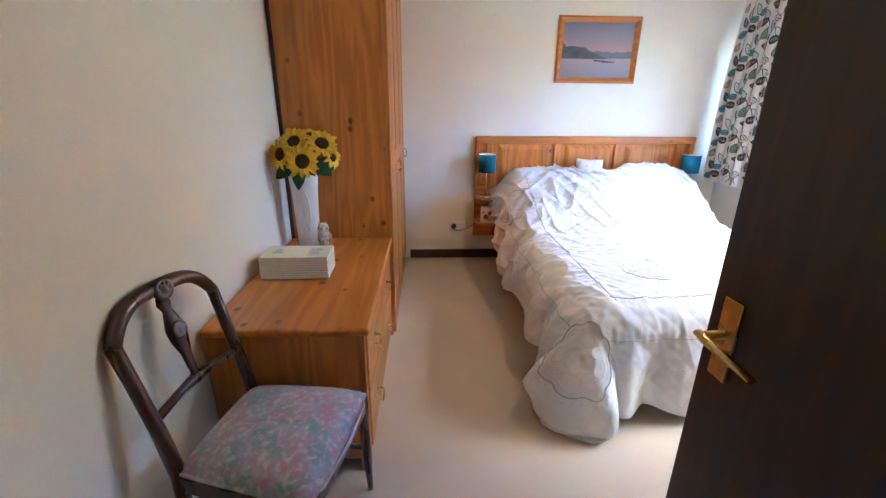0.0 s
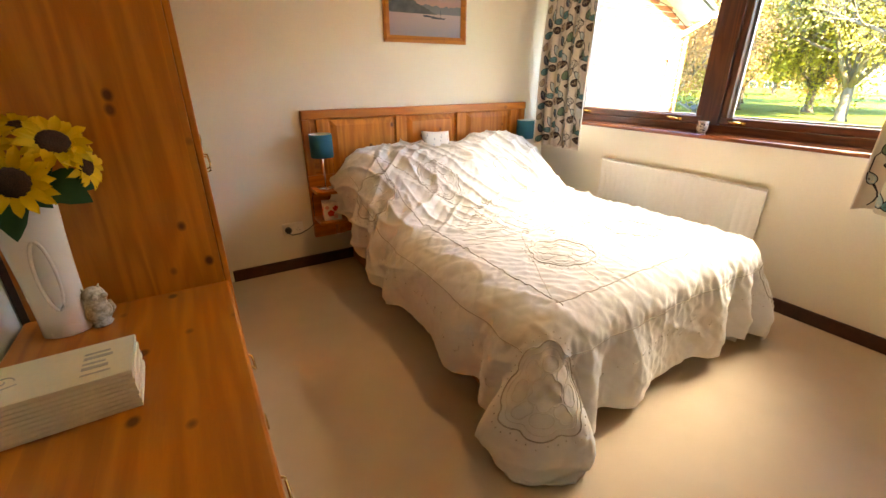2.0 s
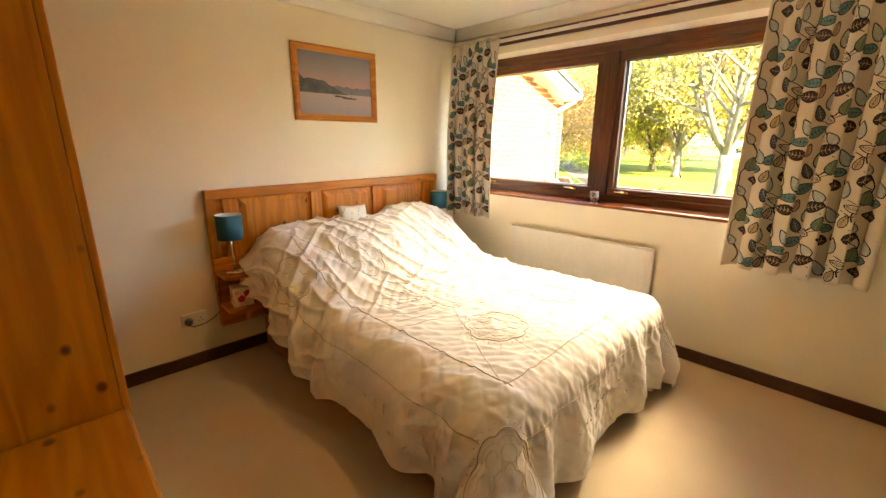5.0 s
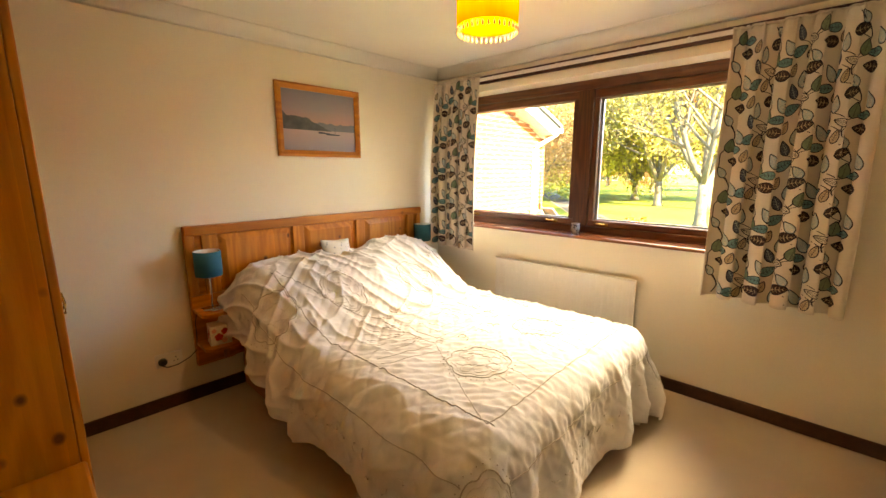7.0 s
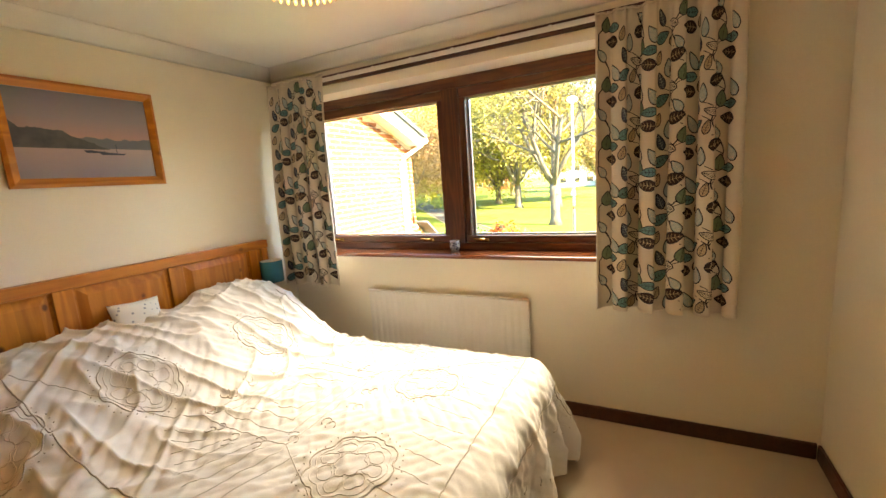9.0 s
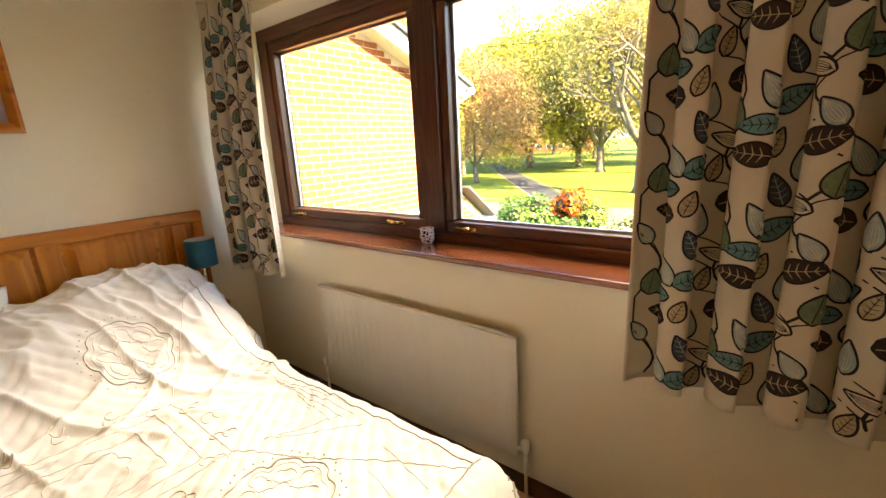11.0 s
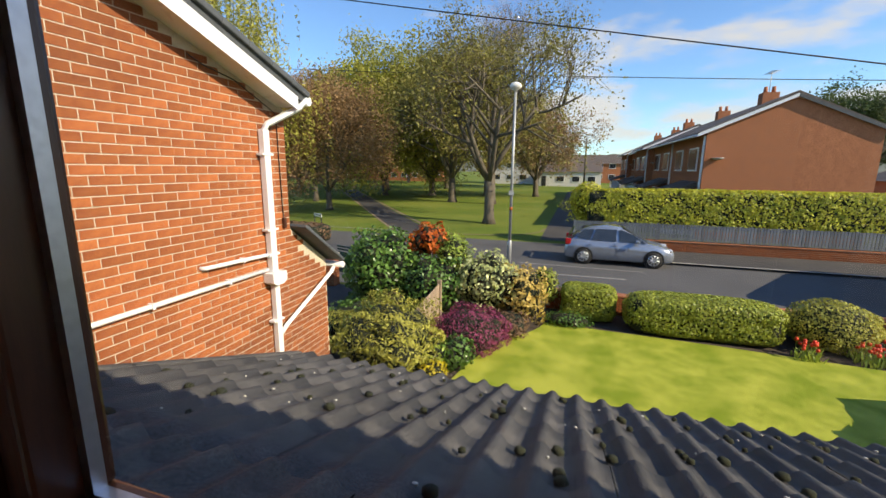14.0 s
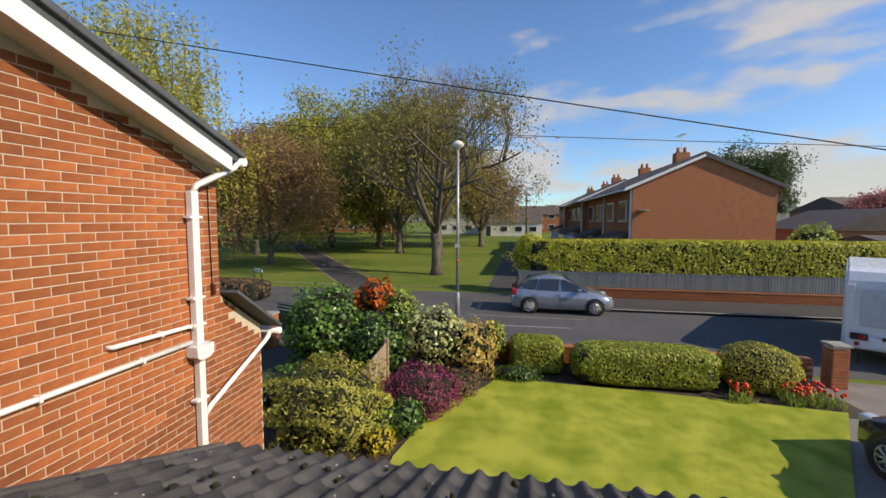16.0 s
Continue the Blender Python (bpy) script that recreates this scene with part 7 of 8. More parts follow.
def tree(x, y, h, trunk_h, trunk_r, leaf, n, size, seed, label, spread=0.55, depth=4, crown_r=None, up=0.25, name="tree"):
    rs = random.Random(seed)
    th = thing(name, (x, y, ground_z(x, y) - 0.02), label, "tree", "park trees")
    bm, tips = bmesh.new(), []
    tube([(0, 0, 0), (0.02, 0, trunk_h * 0.15), (0.05, 0.03, trunk_h * 0.6), (0.02, 0.05, trunk_h)], [trunk_r * 1.5, trunk_r * 1.05, trunk_r * 0.9, trunk_r * 0.8], 10, bm)
    for k in range(5):
        a = 6.28 * k / 5 + rs.uniform(-0.4, 0.4)
        d = Vector((math.cos(a) * spread, math.sin(a) * spread, 1.0 - 0.35 * spread)) if k else Vector((0.05, 0.05, 1))
        branch(bm, tips, Vector((0.02, 0.04, trunk_h * rs.uniform(0.82, 1.0))), d.normalized(), (h - trunk_h) * rs.uniform(0.36, 0.46), trunk_r * 0.55, depth, rs, spread, up)
    top = max(t.z for t, _ in tips)
    f = (h - trunk_h) / (top - trunk_h)
    for v in bm.verts:
        if v.co.z > trunk_h:
            v.co.z = trunk_h + (v.co.z - trunk_h) * f
            if crown_r:
                pass
    part("trunk", bm, W["bark"], th, "grey-brown trunk and limbs")
    if n:
        rg = np.random.RandomState(seed)
        P = np.array([(t.x, t.y, trunk_h + (t.z - trunk_h) * f) for t, _ in tips])
        idx = rg.randint(0, len(P), n)
        pts = P[idx] + rg.normal(0, 1, (n, 3)) * (h * 0.032)
        nr = rg.normal(0, 1, (n, 3))
        nr[:, 2] += 0.6
        ob = new("crown", leaf_cloud("crown", leaf, pts, nr, size, seed, 0.7, 0.5))
        ob.parent = th
        tagged(ob, "small young leaves")
    return th
tree(30.6, 7.55, 15.4, 3.2, 0.34, L["midgreen"], 15000, 0.08, 101, "large park tree in thin young leaf", 0.62)
tree(47.0, 15.0, 16.5, 2.8, 0.42, L["midgreen"], 28350, 0.12, 102, "park tree in thin green leaf", 0.68)
tree(56.0, 20.5, 19.0, 2.6, 0.42, L["springgreen"], 30375, 0.144, 103, "park tree in thin spring leaf", 0.68)
tree(34.5, 22.5, 12.0, 1.8, 0.26, L["bronze"], 30375, 0.092, 104, "park tree with bronze young leaves", 0.7)
tree(42.0, 29.0, 13.5, 1.8, 0.26, L["bronze"], 26325, 0.104, 105, "park tree with bronze young leaves", 0.7)
tree(66.0, 32.0, 23.0, 2.4, 0.5, L["springgreen"], 40500, 0.184, 106, "broad tree in fresh yellow-green leaf", 0.68)
tree(54.0, 26.5, 18.0, 2.0, 0.4, L["springgreen"], 34425, 0.152, 107, "broad tree in fresh yellow-green leaf", 0.7)
tree(60.0, 7.2, 14.0, 2.4, 0.36, L["bronze"], 16200, 0.112, 108, "park tree with sparse leaves", 0.66)
tree(46.0, 10.4, 20.5, 5.0, 0.36, L["bronze"], 2430, 0.072, 109, "tall bare tree with fine twigs", 0.42, 5, up=0.5)
tree(74.0, 24.0, 17.0, 2.6, 0.40, L["midgreen"], 24300, 0.152, 110, "park tree in thin green leaf", 0.68)
tree(62.0, 46.0, 15.0, 2.0, 0.40, L["midgreen"], 26325, 0.144, 111, "park tree in thin green leaf", 0.68)
tree(84.0, 9.5, 14.0, 2.4, 0.36, L["bronze"], 16200, 0.144, 112, "park tree with sparse leaves", 0.66)
tree(58.0, 13.5, 16.0, 2.6, 0.36, L["midgreen"], 22275, 0.128, 113, "park tree with sparse green leaves", 0.68)
tree(95.0, 40.0, 16.0, 2.0, 0.4, L["midgreen"], 22275, 0.208, 114, "far park tree in leaf", 0.68)
tree(100.0, 62.0, 16.0, 2.0, 0.4, L["bronze"], 22275, 0.208, 115, "far park tree in leaf", 0.68)

# weeping willow beyond the neighbour's roof
wil = thing("willow_tree", (24.0, 24.6, G), "weeping willow with hanging yellow-green shoots", "tree")
rs = random.Random(77)
bm, tips = bmesh.new(), []
tube([(0, 0, 0), (0.1, 0, 2), (0.1, 0.1, 5)], [0.5, 0.42, 0.32], 10, bm)
for k in range(9):
    a = 6.28 * k / 9
    branch(bm, tips, Vector((0.1, 0.1, rs.uniform(3.5, 5))), Vector((math.cos(a) * 0.6, math.sin(a) * 0.6, 1)).normalized(), 3.6, 0.08, 2, rs, 0.55, -0.05)
part("trunk", bm, W["bark"], wil)
rg = np.random.RandomState(5)
P = []
for t, d in tips:
    for q in range(9):
        x, y, z = t.x + rs.uniform(-0.9, 0.9), t.y + rs.uniform(-0.9, 0.9), t.z + 0.4
        for s in range(int(rs.uniform(14, 34))):
            P.append((x + 0.05 * s * 0.1, y, z - 0.14 * s))
P = np.array(P) + rg.normal(0, 0.05, (len(P), 3))
ob = new("crown", leaf_cloud("crown", L["willow"], P, rg.normal(0, 1, P.shape), 0.10, 6, 0.3, 0.5))
ob.parent = wil

wil.scale = (1.5, 1.5, 1.5)

# ---- terrace across the road and far houses ----
def terrace_house(x0, z0, n_label):
    hgt, yf, yb, ln = 5.7, -4.42, -11.9, 8.0
    T = thing("terrace_house", (x0, yf, z0), n_label, "house", "terrace across the road")
    part("wall", one(0, ln, yb - yf, 0, -1.0, hgt), W["brick_far"], T, "orange-brown brick wall")
    bm = prism([(yb - yf, hgt), (0.0, hgt), ((yb - yf) / 2, hgt + 1.66)], 0, 0.0, ln)
    part("gable", bm, W["brick_far"], T)
    for s, (a, b) in enumerate(((0.45, (yb - yf) / 2), (yb - yf - 0.45, (yb - yf) / 2))):
        bm = prism([(a, hgt - 0.20), (b, hgt + 1.74), (b, hgt + 1.90), (a, hgt - 0.06)], 0, -0.12, ln + 0.02)
        part("roof", bm, W["roof_far"], T, "brown tiled roof slope")
    part("bargeboard", prism([(0.47, hgt - 0.28), ((yb - yf) / 2, hgt + 1.60), ((yb - yf) / 2, hgt + 1.76), (0.47, hgt - 0.10)], 0, -0.17, -0.13), W["upvc"], T, "white bargeboard")
    part("bargeboard", prism([(yb - yf - 0.47, hgt - 0.28), ((yb - yf) / 2, hgt + 1.60), ((yb - yf) / 2, hgt + 1.76), (yb - yf - 0.47, hgt - 0.10)], 0, -0.17, -0.13), W["slate"], T, "grey bargeboard")
    part("gutter", tube([(0.0, 0.5, hgt - 0.2), (ln, 0.5, hgt - 0.2)], 0.07, 6), W["upvc"], T)
    for xa, za in ((1.2, 3.6), (4.8, 3.6), (4.8, 0.9)):
        w_ = part("window", one(xa, xa + 1.9, 0.001, 0.07, za, za + 1.35), W["upvc"], T, "white window frame")
        for q in range(2):
            part("pane", one(xa + 0.10 + q * 0.88, xa + 0.92 + q * 0.88, 0.071, 0.085, za + 0.10, za + 1.25), W["winglass"], w_)
    part("downpipe", one(0.12, 0.22, 0.001, 0.10, 0.0, hgt - 0.2), W["upvc"], T, "white downpipe")
    part("porch_roof", prism([(0.0, 3.05), (1.8, 2.35), (1.8, 2.25), (0.0, 2.75)], 0, 0.6, 4.4), W["roof_far"], T)
    part("porch", one(0.8, 4.2, 0.001, 1.6, 0.0, 2.25), W["upvc"], T, "white porch front")
    part("porch_window", one(1.0, 4.0, 1.601, 1.62, 1.0, 2.1), W["winglass"], T)
    ch = part("chimney", one(3.2, 3.9, (yb - yf) / 2 - 0.4, (yb - yf) / 2 + 0.4, hgt + 1.2, hgt + 2.35), W["brick_far"], T)
    for q in (-0.2, 0.2):
        part("pot", lathe([(0.11, hgt + 2.35), (0.09, hgt + 2.7)], 10, 3.55, (yb - yf) / 2 + q), W["brick_far"], ch)
    return T
t0 = terrace_house(29.0, G, "orange brick terrace house with a broad gable")
part("satellite_dish", lathe([(0.06, 0), (0.24, 0.05), (0.33, 0.12), (0.31, 0.13)], 14, -0.25, -0.55), W["steel"], t0, "grey satellite dish").location = (0, 0, 4.2)
part("wall_box", one(-0.14, -0.001, -4.35, -4.0, 1.9, 2.2), W["render_white"], t0, "small cream wall box")
part("wall_vent", one(-0.10, -0.001, -3.5, -3.3, 1.35, 1.55), W["black_plastic"], t0)
for k in range(1, 5):
    copy_thing(t0, pose(29.0 + 8.03 * k, -4.42 + (0.5 if k % 2 == 0 else 0.0), G))
aer = thing("tv_aerial", (32.6, -8.16, 5.55), "thin television aerial on the chimney", "aerial")
part("mast", tube([(0, 0, 0), (0, 0, 1.5)], 0.02, 5), W["steel"], aer)
part("boom", tube([(-0.7, 0, 1.4), (0.6, 0, 1.45)], 0.015, 5), W["steel"], aer)
for k in range(6):
    part("element", tube([(-0.6 + k * 0.2, -0.25, 1.41), (-0.6 + k * 0.2, 0.25, 1.41)], 0.01, 4), W["steel"], aer)

def cottage(x, y, wx, wy, h, roofh, mat, label, rz=0.0):
    C = thing("cottage", (x, y, ground_z(x, y)), label, "house", rz=rz)
    part("wall", one(-wx / 2, wx / 2, -wy / 2, wy / 2, -0.5, h), mat, C)
    bm = prism([(-wx / 2 - 0.3, h - 0.1), (wx / 2 + 0.3, h - 0.1), (0, h + roofh)], 1, -wy / 2 - 0.2, wy / 2 + 0.2)
    part("roof", bm, W["roof_far"], C, "brown tiled roof")
    for q in range(max(1, int(wy / 3.2))):
        yy = -wy / 2 + 1.0 + q * 3.0
        w_ = part("window", one(-wx / 2 - 0.06, -wx / 2 - 0.001, yy, yy + 1.6, 0.9, 2.1), W["upvc"], C, "white window frame")
        part("pane", one(-wx / 2 - 0.075, -wx / 2 - 0.061, yy + 0.1, yy + 1.5, 1.0, 2.0), W["winglass"], w_)
        if h > 4:
            w_ = part("window", one(-wx / 2 - 0.06, -wx / 2 - 0.001, yy, yy + 1.6, 3.5, 4.7), W["upvc"], C, "white window frame")
            part("pane", one(-wx / 2 - 0.075, -wx / 2 - 0.061, yy + 0.1, yy + 1.5, 3.6, 4.6), W["winglass"], w_)
    part("door", one(-wx / 2 - 0.05, -wx / 2 - 0.001, wy / 2 - 1.4, wy / 2 - 0.5, 0.0, 2.05), W["winglass"], C)
    return C
cottage(104.0, 14.0, 8, 16, 4.8, 2.2, W["render_white"], "white rendered cottage beyond the park")
cottage(110.0, 46.0, 8, 22, 4.6, 2.4, W["brick_far"], "red brick cottage beyond the park")
cottage(112.0, 74.0, 8, 22, 4.8, 2.2, W["brick_far"], "brick house beyond the park")
cottage(96.0, 3.5, 9, 12, 3.0, 1.8, W["render_white"], "low pale garage block at the end of the path")
cottage(120.0, -4.0, 8, 14, 4.8, 2.2, W["brick_far"], "brick house at the end of the road")
cottage(46.0, -26.5, 8, 9.5, 3.0, 1.7, W["brick_far"], "low brick bungalow with a pale gable", 90)
cottage(34.0, -24.0, 6, 9, 2.3, 0.5, W["brick_far"], "row of flat-roofed brick garages", 0)
cottage(70.0, -44.0, 9, 12, 4.8, 2.0, W["brick_far"], "brick house behind the gardens", 20)
tree(78.0, -36.2, 16.5, 2.0, 0.4, L["darkgreen"], 12150, 0.16, 121, "dark evergreen behind the terrace", 0.28)
tree(88.0, -41.0, 11.0, 2.5, 0.4, L["darkgreen"], 9450, 0.176, 122, "dark tree behind the houses", 0.5)
tree(50.0, -33.0, 7.5, 1.8, 0.25, L["pink"], 9450, 0.096, 123, "red-leaved cherry tree behind the bungalow", 0.6)
tree(60.0, -44.0, 8.0, 1.8, 0.25, L["pink"], 8100, 0.112, 124, "red-leaved cherry tree behind the bungalow", 0.6)
shrub("garden_shrub", "yellow-green garden shrub by the bungalow", L["lime"], (36.14, -18.14, -0.35), (1.2, 1.6, 1.5), 1500, 0.12, 125)
# wooded rise on the horizon
bm = bmesh.new()
for k in range(3):
    xk = 420.0 + 160 * k
    rowa = []
    for j in range(81):
        y = -700 + j * 17.5
        h = 10 + 9 * k + 9 * noise.noise((y * 0.006, k * 3.1, 0)) + 4 * noise.noise((y * 0.05, k * 7.0, 2)) + 2.0 * noise.noise((y * 0.3, k, 5))
        rowa.append((bm.verts.new((xk, y, G)), bm.verts.new((xk + 15, y, G + max(2, h)))))
    for a, b in zip(rowa, rowa[1:]):
        bm.faces.new((a[0], b[0], b[1], a[1]))
setting("backdrop_woods", bm, surf("far_woods", (0.10, 0.12, 0.11), (0.17, 0.18, 0.15), 1.0, scale=0.05, fine=0.4, bump=0.0, grain=0.3), "distant wooded rise")

# ---- vehicles ----
rubber = surf("tyre_rubber", (0.012, 0.012, 0.012), (0.02, 0.02, 0.02), 0.85, bump=0.1)
alloy = surf("alloy", (0.45, 0.46, 0.47), (0.55, 0.56, 0.57), 0.3, 0.8, bump=0.0)
light_red = surf("red_lens", (0.35, 0.01, 0.012), (0.42, 0.02, 0.02), 0.15, bump=0.0)
light_clear = surf("clear_lens", (0.55, 0.56, 0.58), (0.62, 0.63, 0.65), 0.12, 0.3, bump=0.0)
def hatchback(loc, rz, paint, label):
    """A small five-door car: x forward, shaped by stations along its length."""
    C = thing("car", loc, label, "car", rz=rz)
    prof = [(-1.98, 0.30, 0.62, 0.70), (-1.96, 0.22, 0.80, 0.78), (-1.86, 0.20, 0.92, 0.82), (-1.5, 0.18, 0.96, 0.85), (-0.8, 0.17, 0.95, 0.86), (0.0, 0.17, 0.93, 0.86), (0.7, 0.17, 0.91, 0.86), (1.05, 0.17, 0.88, 0.85), (1.5, 0.18, 0.80, 0.82), (1.85, 0.20, 0.70, 0.74), (1.98, 0.26, 0.60, 0.62), (2.0, 0.32, 0.50, 0.55)]
    bm = bmesh.new()
    rows = []
    for x, zb, zt, w in prof:
        zm = zb + 0.55 * (zt - zb)
        sec = [(w * 0.86, zb), (w * 0.985, zb + 0.10), (w, zm), (w * 0.97, zt - 0.05), (w * 0.88, zt)]
        rows.append([bm.verts.new((x, y, z)) for y, z in sec] + [bm.verts.new((x, -y, z)) for y, z in sec[::-1]])
    for a, b in zip(rows, rows[1:]):
        for k in range(10):
            bm.faces.new((a[k], a[(k + 1) % 10], b[(k + 1) % 10], b[k])).smooth = True
    bm.faces.new(rows[0][::-1]), bm.faces.new(rows[-1])
    bmesh.ops.recalc_face_normals(bm, faces=bm.faces[:])
    part("body", bm, paint, C)
    top = [(-1.80, 0.90, 0.74), (-1.28, 1.33, 0.62), (-0.85, 1.44, 0.60), (-0.4, 1.49, 0.60), (0.1, 1.44, 0.60), (0.55, 1.20, 0.66), (1.10, 0.87, 0.74)]
    bm = bmesh.new()
    rows = []
    for x, z, w in top:
        base = 0.86
        rows.append([bm.verts.new((x, 0.80, base)), bm.verts.new((x, w + 0.03, z - 0.07 if z > 1 else z)), bm.verts.new((x, w - 0.06, z)), bm.verts.new((x, -w + 0.06, z)), bm.verts.new((x, -w - 0.03, z - 0.07 if z > 1 else z)), bm.verts.new((x, -0.80, base))])
    for a, b in zip(rows, rows[1:]):
        for k in range(5):
            bm.faces.new((a[k], a[k + 1], b[k + 1], b[k])).smooth = True
    bmesh.ops.recalc_face_normals(bm, faces=bm.faces[:])
    part("cabin", bm, paint, C)
    for s in (-1, 1):
        def wall_y(z):
            return s * (0.815 - (z - 0.86) * 0.30)
        for outline in ([(0.02, 0.95), (0.98, 0.93), (0.55, 1.20), (0.10, 1.38), (-0.02, 1.39)], [(-0.10, 0.95), (-0.10, 1.39), (-0.85, 1.39), (-0.98, 0.96)], [(-1.05, 0.97), (-0.92, 1.38), (-1.30, 1.34), (-1.55, 1.05)]):
            bm = bmesh.new()
            vs = [bm.verts.new((x, wall_y(z), z)) for x, z in outline]
            f = bm.faces.new(vs)
            e = bmesh.ops.extrude_face_region(bm, geom=[f])
            for v in [g for g in e["geom"] if isinstance(g, bmesh.types.BMVert)]:
                v.co.y += s * 0.012
            bmesh.ops.recalc_face_normals(bm, faces=bm.faces[:])
            part("side_window", bm, W["winglass"], C, "dark side window")
        for z in (0.78,):
            part("door_handle", one(-0.25, -0.08, s * 0.865 - 0.015, s * 0.865 + 0.015, z, z + 0.03, 0.005), paint, C)
            part("door_handle", one(-1.12, -0.95, s * 0.865 - 0.015, s * 0.865 + 0.015, z, z + 0.03, 0.005), paint, C)
        part("door_seam", one(-0.065, -0.055, s * 0.862 - 0.006, s * 0.862 + 0.006, 0.28, 0.93), W["black_plastic"], C)
        part("mirror", one(0.55, 0.72, s * 0.93 - 0.09, s * 0.93 + 0.09, 0.92, 1.06, 0.04), paint, C)
        part("headlight", one(1.62, 1.90, s * 0.62 - 0.12, s * 0.62 + 0.12, 0.60, 0.74, 0.05), light_clear, C, "clear headlight")
        part("rear_light", one(-1.97, -1.75, s * 0.72 - 0.10, s * 0.72 + 0.10, 0.72, 0.98, 0.04), light_red, C, "red rear light")
        for x in (-1.26, 1.25):
            bm = absorb(bmesh.new(), lathe([(0.20, -0.10), (0.30, -0.10), (0.31, -0.06), (0.31, 0.06), (0.30, 0.10), (0.20, 0.10)], 22), 0, pose(x, s * 0.78, 0.31, 90, 0, 0))
            wh = part("wheel", bm, rubber, C, "black tyre")
            bm = absorb(bmesh.new(), lathe([(0.05, -0.02), (0.05, 0.02)], 10), 0, pose(x, s * 0.875, 0.31, 90, 0, 0))
            for q in range(9):
                a = 6.283 * q / 9
                tube([(x, s * 0.875, 0.31), (x + 0.19 * math.cos(a), s * 0.872, 0.31 + 0.19 * math.sin(a))], [0.022, 0.03], 5, bm)
            tube([(x + 0.195 * math.cos(a), s * 0.875, 0.31 + 0.195 * math.sin(a)) for a in [6.283 * q / 24 for q in range(25)]], 0.016, 5, bm)
            part("rim", bm, alloy, wh, "silver wheel trim")
            bm = absorb(bmesh.new(), lathe([(0.36, -0.01), (0.36, 0.01)], 22), 0, pose(x, s * 0.852, 0.33, 90, 0, 0))
            part("wheel_arch", bm, W["black_plastic"], C)
    bm = grid_mesh(lambda u, v: Vector((0.14 + 0.93 * u, (v * 2 - 1) * (0.56 + 0.10 * u), 1.452 - 0.545 * u - 0.02 * u * (1 - u))), 4, 4)
    part("windscreen", bm, W["winglass"], C, "dark windscreen")
    bm = grid_mesh(lambda u, v: Vector((-1.88 + 0.23 * u, (v * 2 - 1) * (0.66 - 0.10 * u), 0.97 + 0.39 * u)), 3, 4)
    part("rear_window", bm, W["winglass"], C)
    part("number_plate", one(2.0, 2.012, -0.26, 0.26, 0.40, 0.51), W["upvc"], C, "white number plate")
    return C
silver = surf("silver_blue_paint", (0.30, 0.34, 0.40), (0.33, 0.37, 0.43), 0.22, 0.55, bump=0.0, grain=0.01, coat=0.6)
navy = surf("navy_paint", (0.008, 0.012, 0.035), (0.012, 0.018, 0.05), 0.18, 0.2, bump=0.0, grain=0.01, coat=0.8)
hatchback((20.75, 0.33, G + 0.006), -90, silver, "silver-blue five-door hatchback parked at the kerb")
hatchback((8.9, -4.35, G + 0.01), 10, navy, "dark blue car parked on the drive")

van = thing("caravan", (15.75, -6.45, G), "white touring caravan parked by the gateway", "caravan", rz=-34)
white_p = surf("caravan_white", (0.74, 0.75, 0.76), (0.77, 0.78, 0.79), 0.25, bump=0.0, grain=0.01, coat=0.3)
bm = bmesh.new()
outl = [(0.03, 0.42), (-0.02, 0.75), (0.03, 1.55), (0.12, 2.2), (0.30, 2.42), (0.7, 2.50), (5.0, 2.50), (5.6, 2.2), (5.9, 1.2), (5.85, 0.42)]
prism(outl, 1, -2.25, 0.0, bm)
bmesh.ops.bevel(bm, geom=[e for e in bm.edges if abs(e.verts[0].co.y - e.verts[1].co.y) < 1e-4], offset=0.07, segments=3, affect="EDGES")
part("body", bm, white_p, van, smooth=False)
bm = bmesh.new()
for yy in (-0.12, -2.13):
    block(bm, 0.0, 0.06, yy - 0.09, yy + 0.09, 0.70, 2.1, 0.02)
part("corner_panel", bm, white_p, van)
part("rear_recess", grid_mesh(lambda u, v: Vector((-0.03 + 0.05 * v, -0.35 - 1.55 * u, 1.05 + 0.95 * v)), 4, 4), surf("caravan_grey", (0.50, 0.52, 0.54), (0.56, 0.58, 0.60), 0.3, bump=0.0), van, "pale grey rear panel")
part("bumper", one(-0.09, 0.0, -2.2, -0.05, 0.45, 0.78, 0.06), white_p, van, "white rear bumper")
for yy in (-0.30, -1.95):
    part("rear_light", one(-0.115, -0.08, yy - 0.20, yy + 0.14, 0.68, 0.86, 0.03), W["black_plastic"], van, "dark rear light cluster")
    part("tail_lamp", one(-0.125, -0.10, yy - 0.16, yy - 0.02, 0.71, 0.82, 0.02), light_red, van, "red rear light")
    bm = absorb(bmesh.new(), lathe([(0.055, 0), (0.055, 0.02), (0.045, 0.025)], 14), 0, pose(-0.085, yy, 0.58, 0, -90, 0))
    part("reflector", bm, light_red, van, "round red reflector")
part("number_plate", one(-0.105, -0.09, -1.42, -0.85, 0.56, 0.68), surf("yellow_plate", (0.62, 0.40, 0.02), (0.66, 0.44, 0.03), 0.4, bump=0.0), van, "yellow number plate")
part("badge_bar", one(-0.105, -0.09, -1.50, -0.75, 0.72, 0.82), W["black_plastic"], van)
for yy in (-0.25, -2.0):
    bm = absorb(bmesh.new(), lathe([(0.18, -0.09), (0.31, -0.09), (0.32, 0.0), (0.31, 0.09), (0.18, 0.09)], 20), 0, pose(3.0, yy, 0.32, 90, 0, 0))
    part("wheel", bm, rubber, van)
part("chassis", one(0.3, 5.6, -2.0, -0.25, 0.25, 0.42), W["black_plastic"], van)
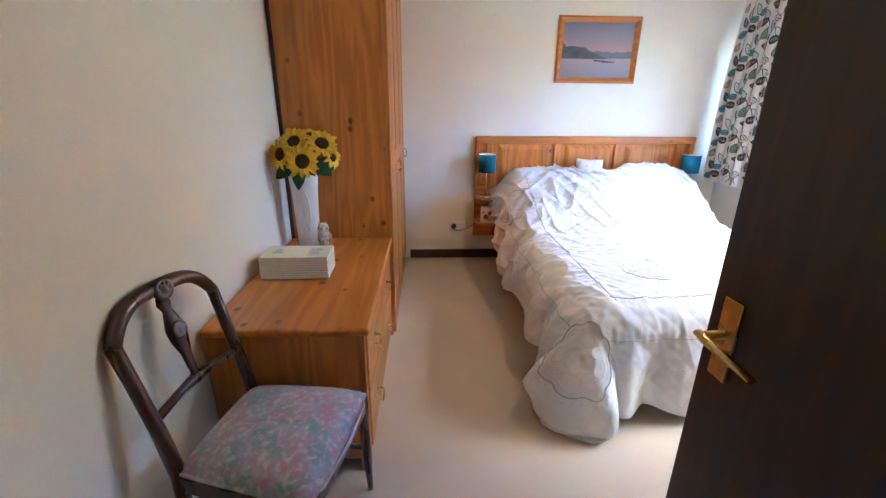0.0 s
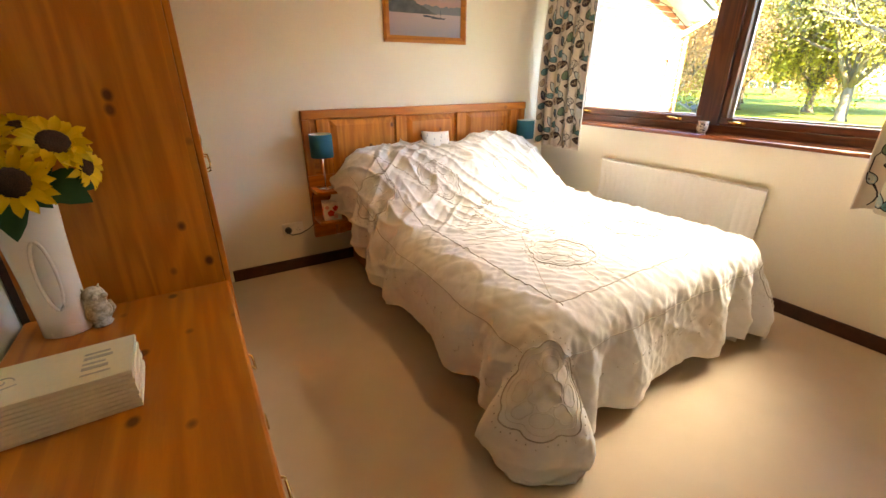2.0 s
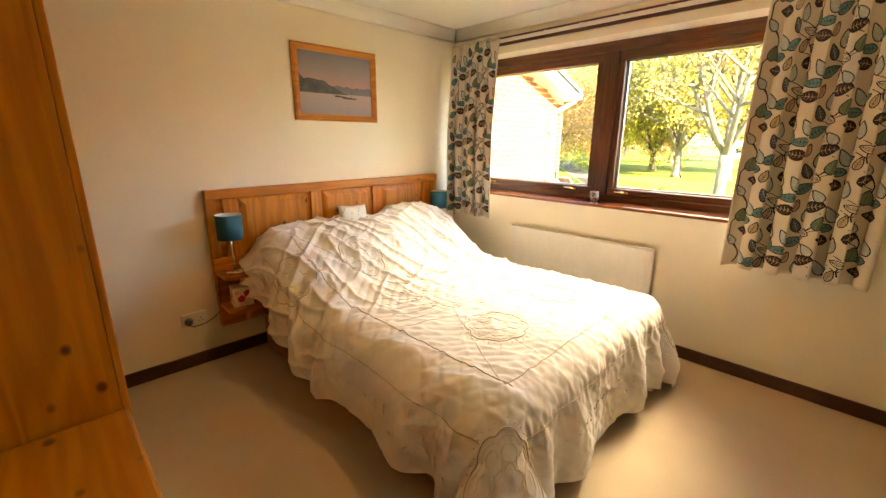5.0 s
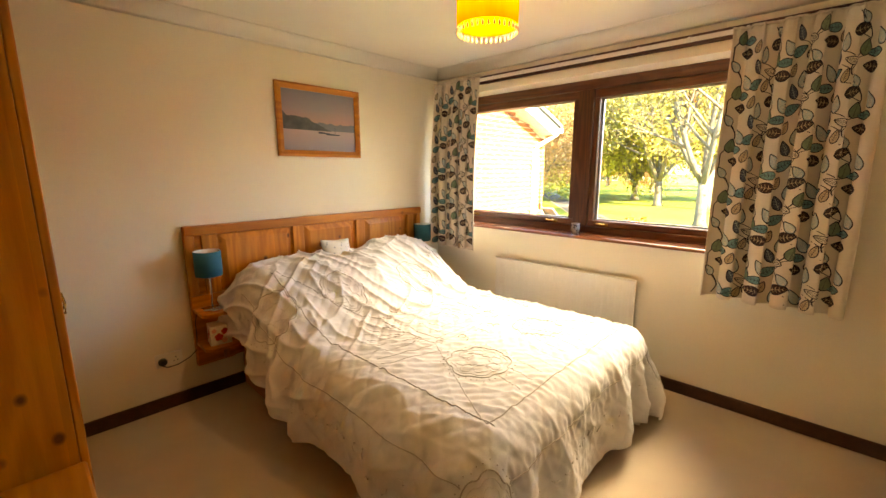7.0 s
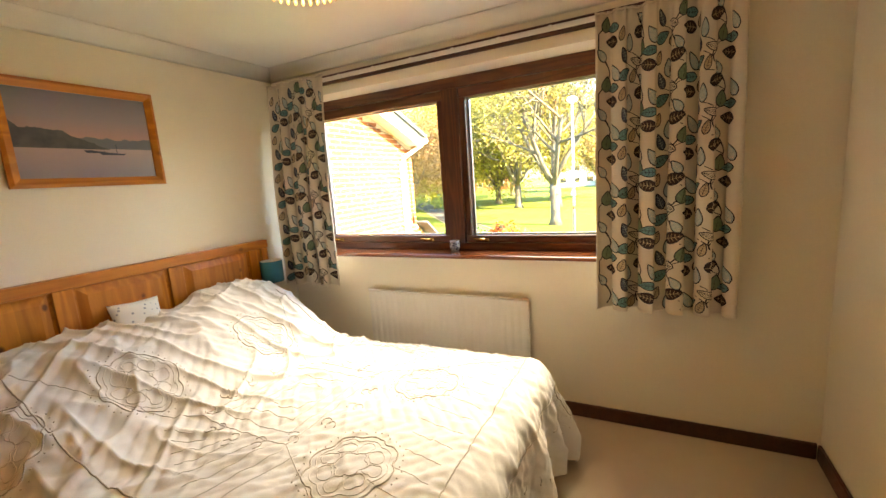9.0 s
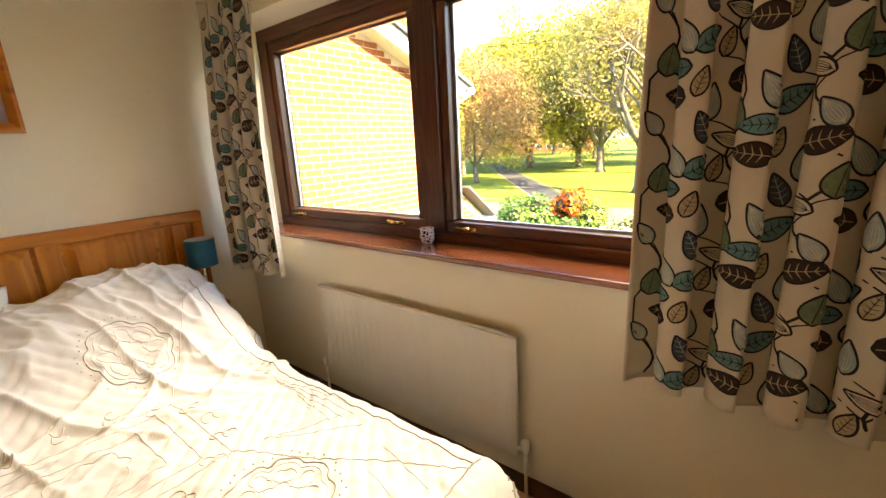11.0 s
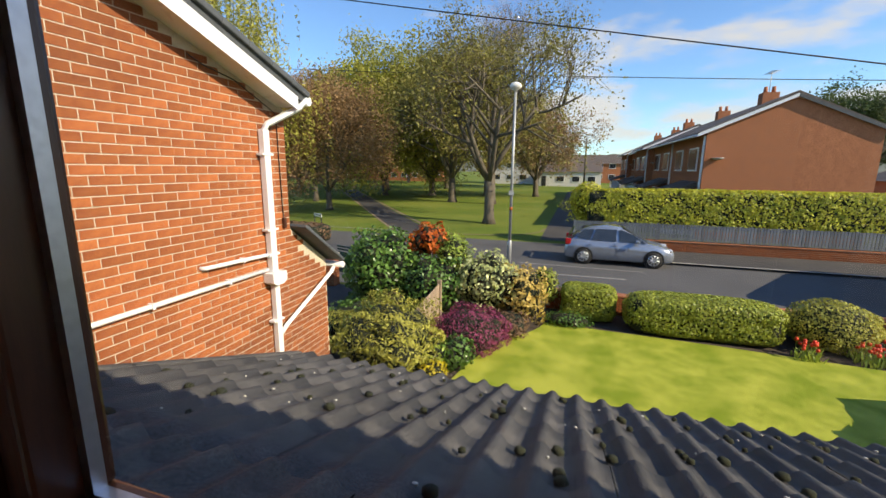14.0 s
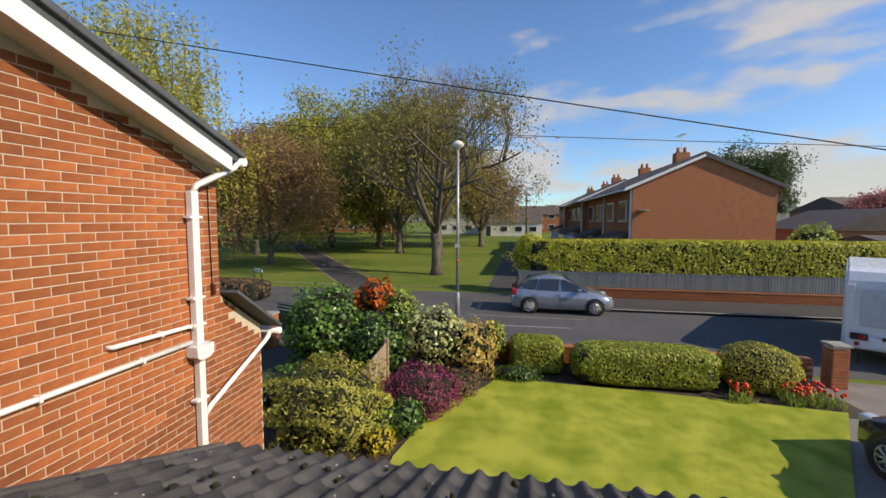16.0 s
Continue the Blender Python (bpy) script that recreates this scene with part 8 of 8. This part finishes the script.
part("corner_leg", one(0.25, 0.33, -0.40, -0.32, 0.0, 0.42), W["black_plastic"], van)
part("corner_leg", one(0.25, 0.33, -1.95, -1.87, 0.0, 0.42), W["black_plastic"], van)

# ---- roof tiles, one by one near the middle ----
TW, TL = 0.30, 0.345
def tile_mesh(name):
    bm = bmesh.new()
    n = 16
    rows = []
    for j in range(3):
        row = []
        for i in range(n + 1):
            u = i / n
            roll = max(0.0, math.cos((u * 2 % 1 - 0.5) * math.pi * 1.75)) ** 0.9 * 0.034
            xl = j / 2 * (TL + 0.05)
            row.append((xl, u * TW, roll + 0.012 * (j / 2)))
        rows.append(row)
    vt = [[bm.verts.new(p) for p in r] for r in rows]
    for a, b in zip(vt, vt[1:]):
        for i in range(n):
            bm.faces.new((a[i], b[i], b[i + 1], a[i + 1])).smooth = True
    low_ = [bm.verts.new((p[0], p[1], p[2] - 0.022)) for p in rows[-1]]
    for i in range(n):
        bm.faces.new((vt[-1][i], low_[i], low_[i + 1], vt[-1][i + 1]))
    return mesh_of(name, bm, W["tile"])
tile_me = tile_mesh("roof_tile")
tilt_deg = math.degrees(math.atan(RS))
rs = random.Random(12)
ncourse = 7
cl_len = (RX1 - RX0) / ncourse
for r in range(ncourse):
    x = RX0 + r * cl_len
    for k in range(24):
        y = RY1 - (k + 1) * TW
        o = new("roof_tile", tile_me)
        o.parent = low_roof
        o.matrix_local = pose(x, y + rs.uniform(-0.003, 0.003), roof_z(x) - 0.028 + rs.uniform(-0.002, 0.003), 0, tilt_deg - 0.6 + rs.uniform(-0.3, 0.3), rs.uniform(-0.4, 0.4))
verge_bm = bmesh.new()
for r in range(ncourse):
    x = RX0 + r * cl_len
    absorb(verge_bm, one(0.0, TL + 0.03, 0.0, 0.06, -0.045, 0.034, 0.014), 0, pose(x, RY1 + 0.001, roof_z(x) - 0.02, 0, tilt_deg, 0))
part("verge_tiles", verge_bm, W["tile"], low_roof)
# moss tufts and lichen spots
mo, li = bmesh.new(), bmesh.new()
for k in range(150):
    x, y = rs.uniform(RX0 + 0.3, RX1 - 0.05), rs.uniform(0.3, RY1 - 0.1)
    c = (round((y - RY1) / 0.15) * 0.15 + RY1 + rs.uniform(-0.02, 0.02))
    r0 = rs.uniform(0.010, 0.026)
    if k % 3:
        absorb(mo, lathe([(r0, -0.01), (r0 * 0.9, r0 * 0.35), (r0 * 0.4, r0 * 0.6)], 7), 0, pose(x, c, roof_z(x) + 0.002, rs.uniform(-20, 20), tilt_deg, 0))
    else:
        r0 *= 0.32
        absorb(li, lathe([(r0, -0.004), (r0, 0.002)], 6), 0, pose(x, y, roof_z(x) + 0.012, 0, tilt_deg, 0))
tagged(part("moss", mo, W["moss"], low_roof, "dark moss tufts"), kind="stuff")
tagged(part("lichen", li, W["lichen"], low_roof, "pale lichen spots"), kind="stuff")

# ---- bricks of the neighbour's wall ----
spots, rest = [], bmesh.new()
r = 0
z = G + 0.0375
while z < 3.2:
    off = 0.1125 if r % 2 else 0.0
    x = 3.30 + off
    while x < 7.93:
        lim = 7.22 if z + 0.035 > 0.73 - (x - 7.22) * 0.72 else 7.93
        top = rake(x) - 0.03 if x < 7.22 or lim < 7.5 else 0.71 - (x - 7.226) * 0.72 - 0.05
        if z + 0.033 < top and x - 0.08 < lim:
            spots.append((x, z, min(0.1075, lim - x)))
        x += 0.225
    z += 0.075
    r += 1
near = sorted(spots, key=lambda p: (p[0] - 6.0) ** 2 + (p[1] - 0.9) ** 2)
picked = set(near[:300])
for p in spots:
    x, z, hw_ = p
    if p in picked and hw_ > 0.10:
        o = new("brick", brick_me)
        o.parent = wallN
        o.location = (x, NY + 0.030, z)
    else:
        block(rest, x - 0.1075, x + hw_, NY, NY + 0.05, z - 0.0325, z + 0.0325)
tagged(part("brickwork", rest, W["brick"], wallN, "orange-red bricks further along"), kind="stuff")
